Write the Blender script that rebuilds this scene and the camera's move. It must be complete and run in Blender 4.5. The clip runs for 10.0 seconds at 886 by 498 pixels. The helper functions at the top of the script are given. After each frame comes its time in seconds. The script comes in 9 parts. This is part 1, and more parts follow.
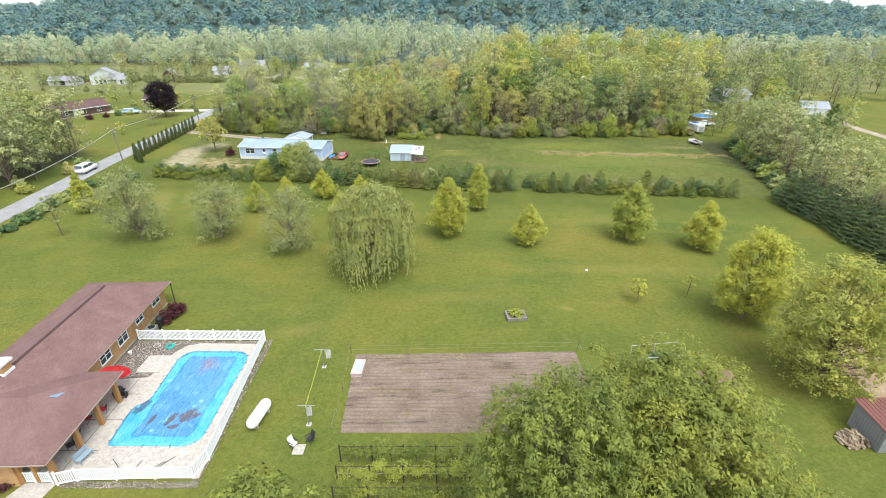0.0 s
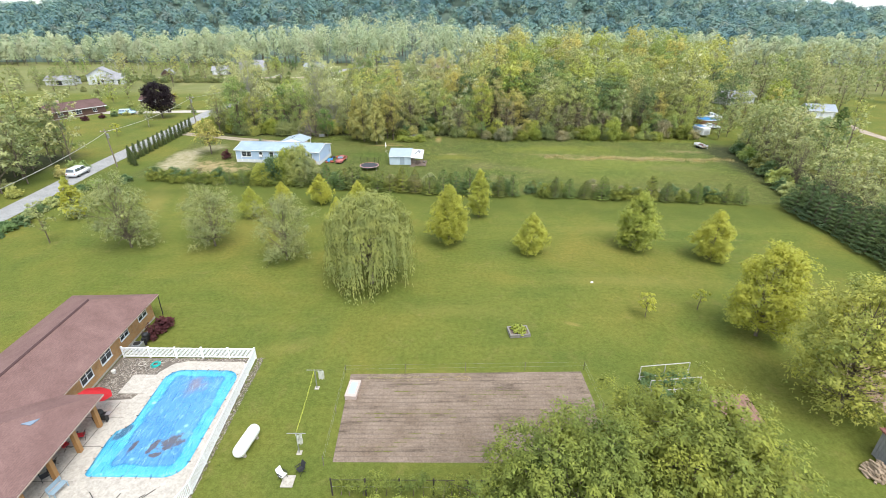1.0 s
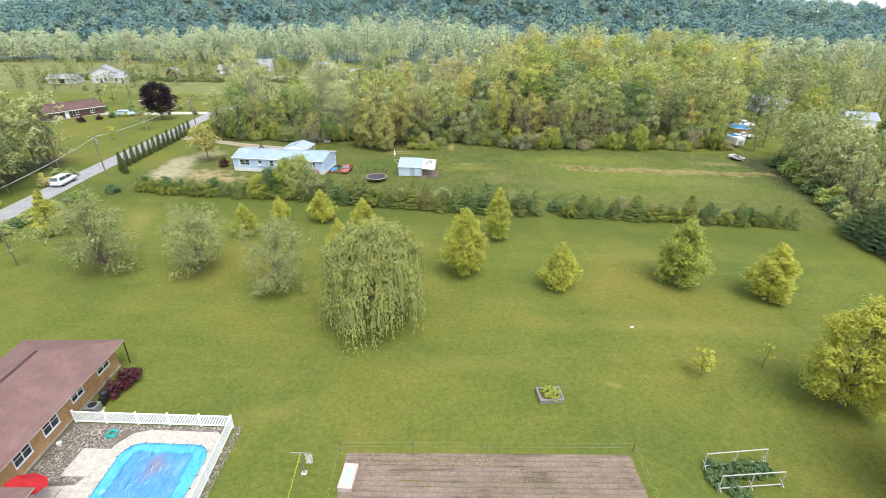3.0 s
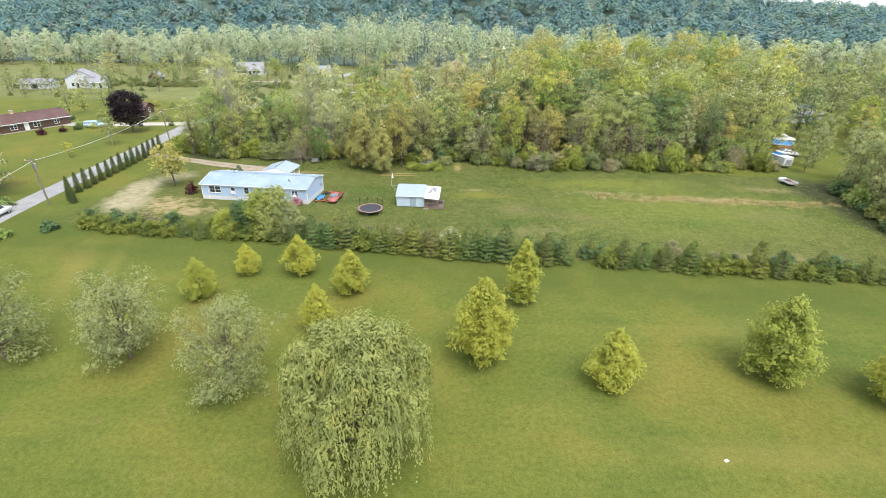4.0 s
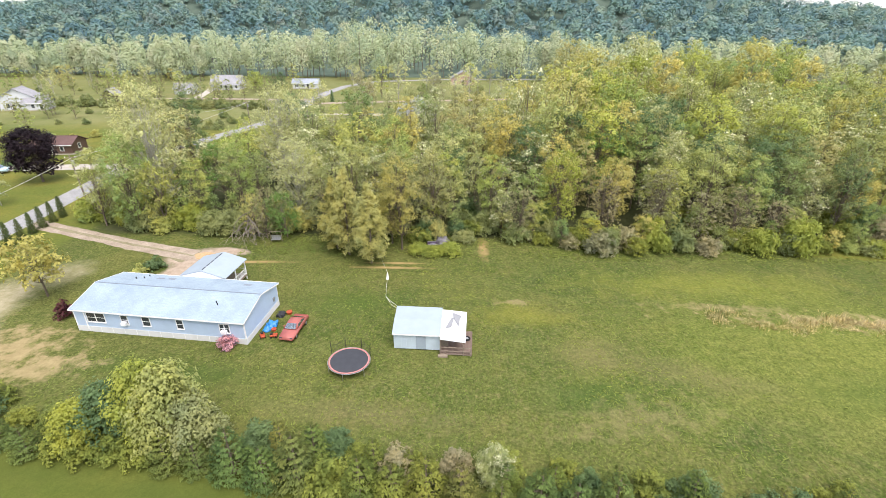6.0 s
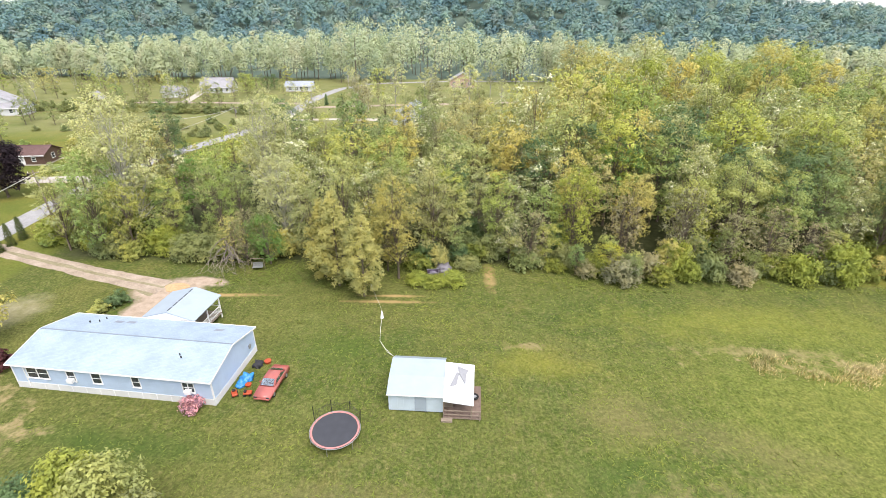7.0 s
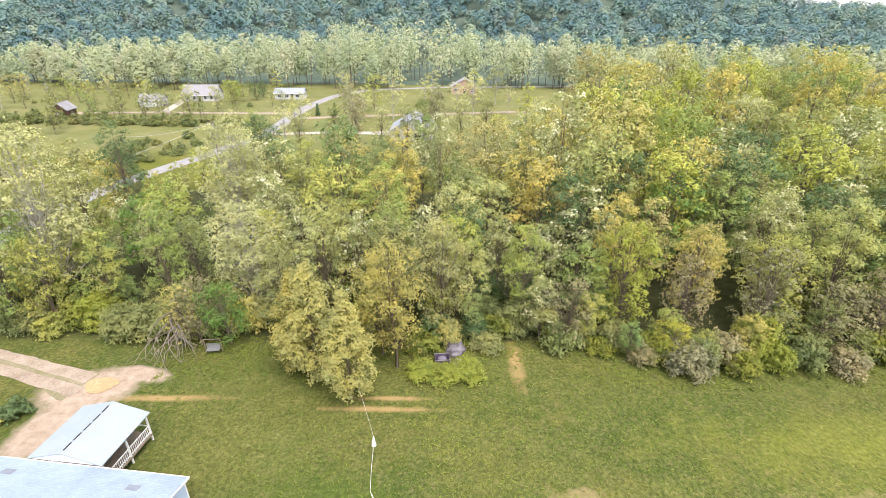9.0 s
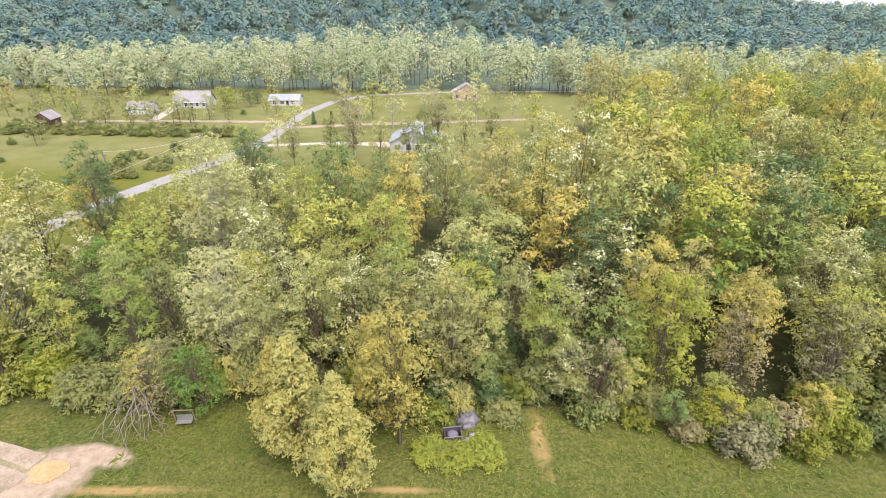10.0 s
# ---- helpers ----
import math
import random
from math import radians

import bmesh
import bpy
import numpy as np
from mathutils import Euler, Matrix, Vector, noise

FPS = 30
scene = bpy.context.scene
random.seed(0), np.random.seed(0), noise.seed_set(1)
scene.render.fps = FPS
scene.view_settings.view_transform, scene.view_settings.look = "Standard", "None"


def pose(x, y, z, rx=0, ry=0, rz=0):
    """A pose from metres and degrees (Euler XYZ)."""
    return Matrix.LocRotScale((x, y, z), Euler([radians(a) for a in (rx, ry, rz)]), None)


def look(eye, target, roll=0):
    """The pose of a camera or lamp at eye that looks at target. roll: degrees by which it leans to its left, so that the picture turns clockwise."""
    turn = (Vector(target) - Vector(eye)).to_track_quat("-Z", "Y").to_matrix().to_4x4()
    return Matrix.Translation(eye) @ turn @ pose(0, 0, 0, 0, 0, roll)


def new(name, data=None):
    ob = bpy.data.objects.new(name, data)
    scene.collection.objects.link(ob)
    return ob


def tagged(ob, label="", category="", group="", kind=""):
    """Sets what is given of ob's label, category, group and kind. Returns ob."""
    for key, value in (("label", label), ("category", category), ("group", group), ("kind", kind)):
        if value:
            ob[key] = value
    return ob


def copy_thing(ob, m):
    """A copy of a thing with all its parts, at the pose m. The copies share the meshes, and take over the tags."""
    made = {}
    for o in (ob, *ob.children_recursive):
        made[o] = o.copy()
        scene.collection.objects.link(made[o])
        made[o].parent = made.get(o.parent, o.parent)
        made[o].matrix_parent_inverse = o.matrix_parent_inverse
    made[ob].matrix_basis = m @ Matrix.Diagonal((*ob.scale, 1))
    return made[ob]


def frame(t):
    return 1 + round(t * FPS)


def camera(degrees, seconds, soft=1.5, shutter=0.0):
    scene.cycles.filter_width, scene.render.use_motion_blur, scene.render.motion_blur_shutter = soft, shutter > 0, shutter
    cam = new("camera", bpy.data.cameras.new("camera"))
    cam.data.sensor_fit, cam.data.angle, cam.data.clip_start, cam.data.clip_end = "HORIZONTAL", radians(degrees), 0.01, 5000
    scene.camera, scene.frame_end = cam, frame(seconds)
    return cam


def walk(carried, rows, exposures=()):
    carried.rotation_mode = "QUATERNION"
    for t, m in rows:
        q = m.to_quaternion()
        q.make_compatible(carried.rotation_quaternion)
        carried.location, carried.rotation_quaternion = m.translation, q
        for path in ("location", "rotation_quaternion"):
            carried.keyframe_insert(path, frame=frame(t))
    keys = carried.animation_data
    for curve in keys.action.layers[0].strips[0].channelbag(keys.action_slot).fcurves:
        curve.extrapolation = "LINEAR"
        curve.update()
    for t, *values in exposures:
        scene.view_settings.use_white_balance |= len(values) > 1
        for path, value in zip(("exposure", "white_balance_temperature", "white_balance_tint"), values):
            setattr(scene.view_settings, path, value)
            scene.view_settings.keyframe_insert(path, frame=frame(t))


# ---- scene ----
cam = camera(85.2, 10.0, 0.8)
PATH = [
    (0, look((1.98, -11.76, 30.60), (1.963, 6.217, 21.836), 0.02)),
    (0.5, look((2.06, -10.76, 30.75), (2.033, 7.209, 21.971), 0.03)),
    (1, look((2.05, -9.01, 30.84), (2.014, 8.962, 22.063), 0.18)),
    (1.5, look((1.91, -6.98, 30.81), (1.747, 10.991, 22.027), 0.33)),
    (2, look((1.77, -4.73, 30.78), (1.395, 13.226, 21.978), 0.44)),
    (3.3, look((0.93, 1.98, 30.74), (0.569, 19.932, 21.931), 0.59)),
    (3.4, look((0.87, 2.68, 30.74), (0.552, 20.638, 21.948), 0.60)),
    (3.5, look((0.80, 4.25, 30.73), (0.466, 22.194, 21.917), 0.62)),
    (3.6, look((0.55, 5.99, 30.72), (0.106, 23.970, 21.980), 0.63)),
    (3.8, look((0.03, 12.07, 30.69), (-0.354, 30.051, 21.942), 0.66)),
    (4, look((-0.48, 17.92, 30.67), (-0.833, 35.888, 21.889), 0.69)),
    (4.5, look((-2.38, 32.78, 31.19), (-2.925, 50.742, 22.417), 0.72)),
    (4.9, look((-3.42, 46.20, 31.53), (-3.709, 64.148, 22.708), 0.60)),
    (5, look((-3.68, 47.91, 31.62), (-4.054, 65.892, 22.877), 0.56)),
    (5.1, look((-3.76, 48.97, 31.65), (-4.168, 66.927, 22.860), 0.55)),
    (5.2, look((-3.83, 49.69, 31.69), (-4.261, 67.655, 22.910), 0.54)),
    (5.5, look((-4.06, 51.97, 31.79), (-4.467, 69.953, 23.052), 0.52)),
    (6.8, look((-4.96, 62.85, 32.02), (-5.213, 80.857, 23.315), 0.47)),
    (7, look((-5.09, 64.70, 32.06), (-5.341, 82.693, 23.338), 0.46)),
    (7.5, look((-5.44, 69.09, 32.09), (-5.640, 87.089, 23.382), 0.47)),
    (8, look((-5.84, 73.41, 32.16), (-6.034, 91.415, 23.461), 0.45)),
    (8.5, look((-6.31, 77.83, 32.25), (-6.503, 95.835, 23.548), 0.45)),
    (9, look((-6.79, 82.21, 32.58), (-6.976, 100.212, 23.871), 0.40)),
    (9.5, look((-7.34, 86.62, 33.16), (-7.516, 104.631, 24.459), 0.37)),
    (10, look((-7.92, 90.99, 33.84), (-8.063, 108.991, 25.132), 0.39)),
]
walk(cam, PATH, [(0, 1.37, 6400, 8), (3.4, 1.37, 6380, 8), (4.5, 1.36, 6550, 11), (5.5, 1.38, 6680, 14), (7.0, 1.5, 6760, 15), (9.0, 1.58, 6900, 17), (10, 1.47, 7000, 19)])

# ---- daylight: bright overcast ----
world = bpy.data.worlds.new("overcast_sky")
scene.world = world
world.use_nodes = True
wn = world.node_tree
sky = wn.nodes.new("ShaderNodeTexSky")
sky.sky_type = "NISHITA"
sky.sun_disc = False
sky.sun_elevation, sky.sun_rotation = radians(62), radians(150)
sky.air_density, sky.dust_density, sky.ozone_density = 1.0, 1.0, 1.0
veil = wn.nodes.new("ShaderNodeHueSaturation")
veil.inputs["Saturation"].default_value = 0.5
wn.links.new(sky.outputs[0], veil.inputs["Color"])
cloud = wn.nodes.new("ShaderNodeMix")
cloud.data_type = "RGBA"
cloud.inputs["Factor"].default_value = 0.5
cloud.inputs[7].default_value = (3.6, 3.8, 4.0, 1)
wn.links.new(veil.outputs[0], cloud.inputs[6])
back = wn.nodes["Background"]
wn.links.new(cloud.outputs[2], back.inputs["Color"])
back.inputs["Strength"].default_value = 0.15
sun = new("sun", bpy.data.lights.new("sun", "SUN"))
sun.data.energy, sun.data.angle, sun.data.color = 1.6, radians(40), (1.0, 0.96, 0.9)
sun.matrix_world = look((0, 0, 100), (-24, 40, 12))

# ---- building blocks ----


def mesh_from(name, verts, faces):
    """Mesh from an array of vertices and an array of equal-sided faces."""
    verts, faces = np.asarray(verts, np.float32), np.asarray(faces, np.int32)
    me = bpy.data.meshes.new(name)
    me.vertices.add(len(verts))
    me.vertices.foreach_set("co", verts.ravel())
    k = faces.shape[1]
    me.loops.add(faces.size)
    me.loops.foreach_set("vertex_index", faces.ravel())
    me.polygons.add(len(faces))
    me.polygons.foreach_set("loop_start", np.arange(0, faces.size, k, dtype=np.int32))
    me.polygons.foreach_set("loop_total", np.full(len(faces), k, np.int32))
    me.update(calc_edges=True)
    return me


def to_mesh(name, bm):
    if isinstance(bm, bpy.types.Mesh):
        return bm
    me = bpy.data.meshes.new(name)
    bmesh.ops.recalc_face_normals(bm, faces=bm.faces)
    bm.to_mesh(me)
    bm.free()
    return me


def part(name, bm, material, parent, label="", m=None):
    """One mesh object under a thing or a part."""
    me = to_mesh(name, bm)
    if material is not None and not me.materials:
        me.materials.append(material)
    ob = new(name, me)
    ob.parent = parent
    if m is not None:
        ob.matrix_basis = m
    return tagged(ob, label)


def thing(name, label, category, m=None, group="", kind=""):
    ob = new(name)
    ob.empty_display_size = 0.2
    if m is not None:
        ob.matrix_basis = m
    return tagged(ob, label, category, group, kind)


def solid(name, bm, material, label, category="", kind="", group="", m=None):
    """A thing, or a piece of the setting, that is one mesh."""
    ob = part(name, bm, material, None, "", m)
    return tagged(ob, label, category, group, kind)


def box(x0, x1, y0, y1, z0, z1, bm=None, bevel=0.0):
    bm = bm or bmesh.new()
    vs = [bm.verts.new((x, y, z)) for z in (z0, z1) for x, y in ((x0, y0), (x1, y0), (x1, y1), (x0, y1))]
    for a in ((3, 2, 1, 0), (4, 5, 6, 7), (0, 1, 5, 4), (1, 2, 6, 5), (2, 3, 7, 6), (3, 0, 4, 7)):
        bm.faces.new([vs[i] for i in a])
    if bevel:
        bmesh.ops.bevel(bm, geom=[e for e in bm.edges if vs[0] in e.verts or e.verts[0] in vs], offset=bevel, segments=1, affect="EDGES")
    return bm


def rod(a, b, r0, r1=None, sides=6, bm=None):
    """A tapered rod from a to b."""
    bm = bm or bmesh.new()
    a, b = Vector(a), Vector(b)
    d = (b - a).normalized()
    u = d.orthogonal().normalized()
    v = d.cross(u)
    rings = []
    for c, r in ((a, r0), (b, r0 if r1 is None else r1)):
        rings.append([bm.verts.new(c + r * (math.cos(i * 2 * math.pi / sides) * u + math.sin(i * 2 * math.pi / sides) * v)) for i in range(sides)])
    for i in range(sides):
        j = (i + 1) % sides
        bm.faces.new((rings[0][i], rings[0][j], rings[1][j], rings[1][i]))
    bm.faces.new(rings[0][::-1])
    bm.faces.new(rings[1])
    return bm


def prism(outline, z0, z1, bm=None):
    """An upright prism over a plan outline."""
    bm = bm or bmesh.new()
    lo = [bm.verts.new((x, y, z0)) for x, y in outline]
    hi = [bm.verts.new((x, y, z1)) for x, y in outline]
    n = len(lo)
    bm.faces.new(lo[::-1])
    bm.faces.new(hi)
    for i in range(n):
        bm.faces.new((lo[i], lo[(i + 1) % n], hi[(i + 1) % n], hi[i]))
    return bm


def slab(corners, thick, bm=None):
    """A sloping slab: its upper corners, and the thickness below them."""
    bm = bm or bmesh.new()
    hi = [bm.verts.new(c) for c in corners]
    lo = [bm.verts.new((c[0], c[1], c[2] - thick)) for c in corners]
    n = len(hi)
    bm.faces.new(hi)
    bm.faces.new(lo[::-1])
    for i in range(n):
        bm.faces.new((hi[i], lo[i], lo[(i + 1) % n], hi[(i + 1) % n]))
    return bm


def ring_path(radius, tube, sides=40, section=8, z=0.0):
    """A torus as arrays, for hoops and tyres."""
    bm = bmesh.new()
    rows = []
    for i in range(sides):
        a = 2 * math.pi * i / sides
        rows.append([bm.verts.new(((radius + tube * math.cos(b)) * math.cos(a), (radius + tube * math.cos(b)) * math.sin(a), z + tube * math.sin(b))) for b in (2 * math.pi * k / section for k in range(section))])
    for i in range(sides):
        for k in range(section):
            bm.faces.new((rows[i][k], rows[(i + 1) % sides][k], rows[(i + 1) % sides][(k + 1) % section], rows[i][(k + 1) % section]))
    return bm


def ball(r, squash=1.0, bm=None, at=(0, 0, 0), sub=2):
    bm = bm or bmesh.new()
    bmesh.ops.create_icosphere(bm, subdivisions=sub, radius=r, matrix=Matrix.Translation(at) @ Matrix.Diagonal((1, 1, squash, 1)))
    return bm


def smooth(ob):
    ob.data.polygons.foreach_set("use_smooth", [True] * len(ob.data.polygons))
    return ob

# ---- materials ----


class Nodes:
    """Short hands for building a node material."""

    def __init__(self, name, rough=0.8, spec=0.3, metal=0.0):
        self.mat = bpy.data.materials.new(name)
        self.mat.use_nodes = True
        self.tree = self.mat.node_tree
        self.out = self.tree.nodes["Material Output"]
        self.bsdf = self.tree.nodes["Principled BSDF"]
        self.bsdf.inputs["Roughness"].default_value = rough
        self.bsdf.inputs["Specular IOR Level"].default_value = spec
        self.bsdf.inputs["Metallic"].default_value = metal
        self.place = self.add("ShaderNodeNewGeometry").outputs["Position"]
        self.local = self.add("ShaderNodeTexCoord").outputs["Object"]

    def add(self, kind):
        return self.tree.nodes.new(kind)

    def link(self, a, b):
        if isinstance(a, (int, float, tuple)):
            b.default_value = a if not isinstance(a, tuple) or len(a) == 4 or b.type == "VECTOR" else (*a, 1)
        else:
            self.tree.links.new(a, b)

    def noise(self, scale, detail=4, rough=0.55, vec=None, stretch=None, warp=0.0):
        v = self.place if vec is None else vec
        if stretch:
            mp = self.add("ShaderNodeMapping")
            mp.inputs["Scale"].default_value = stretch
            self.link(v, mp.inputs["Vector"])
            v = mp.outputs[0]
        n = self.add("ShaderNodeTexNoise")
        n.inputs["Scale"].default_value, n.inputs["Detail"].default_value = scale, detail
        n.inputs["Roughness"].default_value, n.inputs["Distortion"].default_value = rough, warp
        self.link(v, n.inputs["Vector"])
        return n.outputs["Fac"]

    def voronoi(self, scale, vec=None, feature="F1", out="Distance"):
        n = self.add("ShaderNodeTexVoronoi")
        n.feature = feature
        n.inputs["Scale"].default_value = scale
        self.link(self.place if vec is None else vec, n.inputs["Vector"])
        return n.outputs[out]

    def ramp(self, fac, *stops):
        r = self.add("ShaderNodeValToRGB")
        while len(r.color_ramp.elements) < len(stops):
            r.color_ramp.elements.new(0.5)
        for e, (p, c) in zip(r.color_ramp.elements, stops):
            e.position, e.color = p, (*c, 1) if isinstance(c, tuple) else (c, c, c, 1)
        self.link(fac, r.inputs[0])
        return r.outputs[0]

    def mix(self, fac, a, b, how="MIX"):
        m = self.add("ShaderNodeMix")
        m.data_type, m.blend_type = "RGBA", how
        self.link(fac, m.inputs["Factor"])
        self.link(a, m.inputs["A"].id_data and m.inputs[6])
        self.link(b, m.inputs[7])
        return m.outputs[2]

    def math(self, how, a, b=0.0, clamp=False):
        m = self.add("ShaderNodeMath")
        m.operation, m.use_clamp = how, clamp
        self.link(a, m.inputs[0])
        self.link(b, m.inputs[1])
        return m.outputs[0]

    def axis(self, n, vec=None):
        s = self.add("ShaderNodeSeparateXYZ")
        self.link(self.place if vec is None else vec, s.inputs[0])
        return s.outputs[n]

    def between(self, v, lo, hi, soft):
        """1 where v lies between lo and hi."""
        up = self.math("MULTIPLY_ADD", v, 1 / soft, True)
        up.node.inputs[2].default_value = -lo / soft + 0.5
        dn = self.math("MULTIPLY_ADD", v, -1 / soft, True)
        dn.node.inputs[2].default_value = hi / soft + 0.5
        return self.math("MULTIPLY", up, dn)

    def patch(self, x, y, rx, ry, turn=0.0, soft=0.35, ragged=0.5, scale=0.8):
        """1 inside a ragged ellipse of the ground."""
        mp = self.add("ShaderNodeMapping")
        mp.vector_type = "TEXTURE"
        mp.inputs["Location"].default_value = (x, y, 0)
        mp.inputs["Rotation"].default_value = (0, 0, radians(turn))
        mp.inputs["Scale"].default_value = (rx, ry, 1000)
        self.link(self.place, mp.inputs["Vector"])
        ln = self.add("ShaderNodeVectorMath")
        ln.operation = "LENGTH"
        self.link(mp.outputs[0], ln.inputs[0])
        d = self.math("MULTIPLY_ADD", self.noise(scale, 5, 0.65), 2 * ragged)
        d.node.inputs[2].default_value = -ragged
        d = self.math("ADD", ln.outputs["Value"], d)
        return self.ramp(d, (max(0.0, 1 - soft), 1.0), (min(1.0, 1.0), 0.0))

    def random(self):
        return self.add("ShaderNodeObjectInfo").outputs["Random"]

    def island(self):
        return self.add("ShaderNodeNewGeometry").outputs["Random Per Island"]

    def bump(self, height, strength=0.3, dist=0.02):
        b = self.add("ShaderNodeBump")
        b.inputs["Strength"].default_value, b.inputs["Distance"].default_value = strength, dist
        self.link(height, b.inputs["Height"])
        self.link(b.outputs[0], self.bsdf.inputs["Normal"])

    def color(self, c):
        self.link(c, self.bsdf.inputs["Base Color"])
        return self.mat

    def rough(self, v):
        self.link(v, self.bsdf.inputs["Roughness"])


def plain(name, col, rough=0.6, spec=0.3, metal=0.0, vary=0.25, scale=3.0, bump=0.0):
    """Paint, metal, plastic or cloth with two scales of soiling."""
    n = Nodes(name, rough, spec, metal)
    dark = tuple(c * (1 - vary) for c in col)
    lite = tuple(min(0.9, c * (1 + 0.5 * vary)) for c in col)
    c = n.mix(n.noise(scale, 5, vec=n.local), dark, lite)
    c = n.mix(n.math("MULTIPLY", n.noise(scale * 9, 3, vec=n.local), 0.35), c, dark)
    if bump:
        n.bump(n.noise(scale * 12, 3, vec=n.local), bump)
    return n.color(c)


def foliage(name, cols, lit=0.24, blossom=None, clump_size=0.55, leafy=0.12, mottle=0.2, toned=False, grain=0.0):
    """Leaves: tone differs tree by tree, clump by clump and leaf by leaf."""
    n = Nodes(name, 0.6, 0.15)
    tone = n.random()
    if toned:
        each = n.add("ShaderNodeAttribute")
        each.attribute_name = "tone"
        tone = each.outputs["Fac"]
    c = n.ramp(tone, *[(i / max(1, len(cols) - 1), k) for i, k in enumerate(cols)])
    leaf = n.ramp(n.island(), (0.0, 1 - 1.4 * leafy), (0.55, 1.0), (1.0, 1 + 1.2 * leafy))
    c = n.mix(1.0, c, leaf, "MULTIPLY")
    clump = n.ramp(n.noise(clump_size, 3), (0.3, (1 - 1.3 * mottle, 1 - mottle, 1 - 0.8 * mottle)), (0.7, (1 + mottle, 1 + 0.7 * mottle, 1.0)))
    c = n.mix(1.0, c, clump, "MULTIPLY")
    if grain:
        c = n.mix(1.0, c, n.ramp(n.noise(grain, 4, 0.75), (0.32, (0.62, 0.66, 0.7)), (0.52, (1.0, 1.0, 1.0)), (0.72, (1.3, 1.27, 1.18))), "MULTIPLY")
    if blossom:
        at = n.math("MULTIPLY", n.ramp(n.noise(0.8, 3), (0.5, 0.0), (0.62, 1.0)), n.ramp(n.island(), (0.4, 0.0), (0.5, 1.0)))
        c = n.mix(at, c, blossom)
    n.color(c)
    thin = n.add("ShaderNodeBsdfTranslucent")
    part_through = n.mix(1.0, c, (lit * 2.2, lit * 2.2, lit * 1.6), "MULTIPLY")
    n.link(part_through, thin.inputs["Color"])
    m = n.add("ShaderNodeAddShader")
    n.link(n.bsdf.outputs[0], m.inputs[0])
    n.link(thin.outputs[0], m.inputs[1])
    n.link(m.outputs[0], n.out.inputs[0])
    return n.mat


def bark(name, col, pale=None):
    n = Nodes(name, 0.9, 0.15)
    c = n.mix(n.noise(1.3, 5, stretch=(3, 3, 0.6)), tuple(k * 0.6 for k in col), pale or tuple(k * 1.4 for k in col))
    n.bump(n.noise(6, 4, stretch=(3, 3, 0.5)), 0.5, 0.03)
    return n.color(c)


LEAF_YELLOW = foliage("young_yellow_leaves", [(0.235, 0.24, 0.042), (0.265, 0.265, 0.048), (0.22, 0.235, 0.045)], 0.36, leafy=0.06, mottle=0.13)
LEAF_LAWN = foliage("olive_lawn_tree_leaves", [(0.239, 0.250, 0.060), (0.249, 0.255, 0.064)], leafy=0.1, mottle=0.3)
LEAF_OAK = foliage("oak_leaves", [(0.152, 0.182, 0.040), (0.178, 0.198, 0.038)], lit=0.08, leafy=0.16, mottle=0.3)
LEAF_WILLOW = foliage("willow_leaves", [(0.225, 0.245, 0.085), (0.235, 0.25, 0.09)], leafy=0.1)
LEAF_GREY = foliage("grey_green_leaves", [(0.19, 0.21, 0.095), (0.205, 0.22, 0.10)], leafy=0.1)
LEAF_BELT = foliage("olive_belt_leaves", [(0.168, 0.204, 0.089), (0.258, 0.270, 0.131), (0.207, 0.237, 0.100), (0.291, 0.292, 0.152), (0.134, 0.182, 0.079)], leafy=0.08, mottle=0.25)
LEAF_FIELD = foliage("hedgerow_leaves", [(0.134, 0.167, 0.070), (0.190, 0.205, 0.085), (0.157, 0.189, 0.075), (0.224, 0.221, 0.100)], leafy=0.08, mottle=0.25)
LEAF_WOOD = foliage("woodland_leaves", [(0.128, 0.197, 0.075), (0.322, 0.320, 0.094), (0.190, 0.252, 0.088), (0.378, 0.325, 0.107), (0.106, 0.169, 0.068), (0.312, 0.282, 0.132), (0.301, 0.320, 0.075), (0.145, 0.214, 0.075), (0.322, 0.325, 0.157), (0.245, 0.282, 0.094)], leafy=0.06, mottle=0.26)
LEAF_LOCUST = foliage("locust_leaves_and_blossom", [(0.20, 0.23, 0.10), (0.24, 0.255, 0.11)], blossom=(0.6, 0.59, 0.44), leafy=0.06)
LEAF_VIVID = foliage("fresh_green_leaves", [(0.10, 0.18, 0.045), (0.11, 0.185, 0.05)])
LEAF_DARK = foliage("dark_green_leaves", [(0.075, 0.125, 0.055), (0.095, 0.14, 0.06)])
LEAF_BRIGHT = foliage("bright_green_leaves", [(0.20, 0.235, 0.05), (0.22, 0.245, 0.05)])
LEAF_GOLD = foliage("golden_leaves", [(0.28, 0.255, 0.08), (0.275, 0.26, 0.085)])
LEAF_STRAW = foliage("pale_yellow_leaves", [(0.285, 0.28, 0.105), (0.295, 0.285, 0.11)], leafy=0.08, mottle=0.25)
LEAF_PALE = foliage("pale_sycamore_leaves", [(0.312, 0.323, 0.171), (0.340, 0.346, 0.176)])
LEAF_PURPLE = foliage("purple_maple_leaves", [(0.012, 0.007, 0.011), (0.015, 0.008, 0.012)], 0.05)
LEAF_RED = foliage("dark_red_leaves", [(0.06, 0.018, 0.022), (0.075, 0.024, 0.026)], 0.2)
LEAF_PINK = foliage("pink_blossom", [(0.42, 0.22, 0.28), (0.45, 0.25, 0.3)], 0.2, leafy=0.5, mottle=0.4, clump_size=3.0)
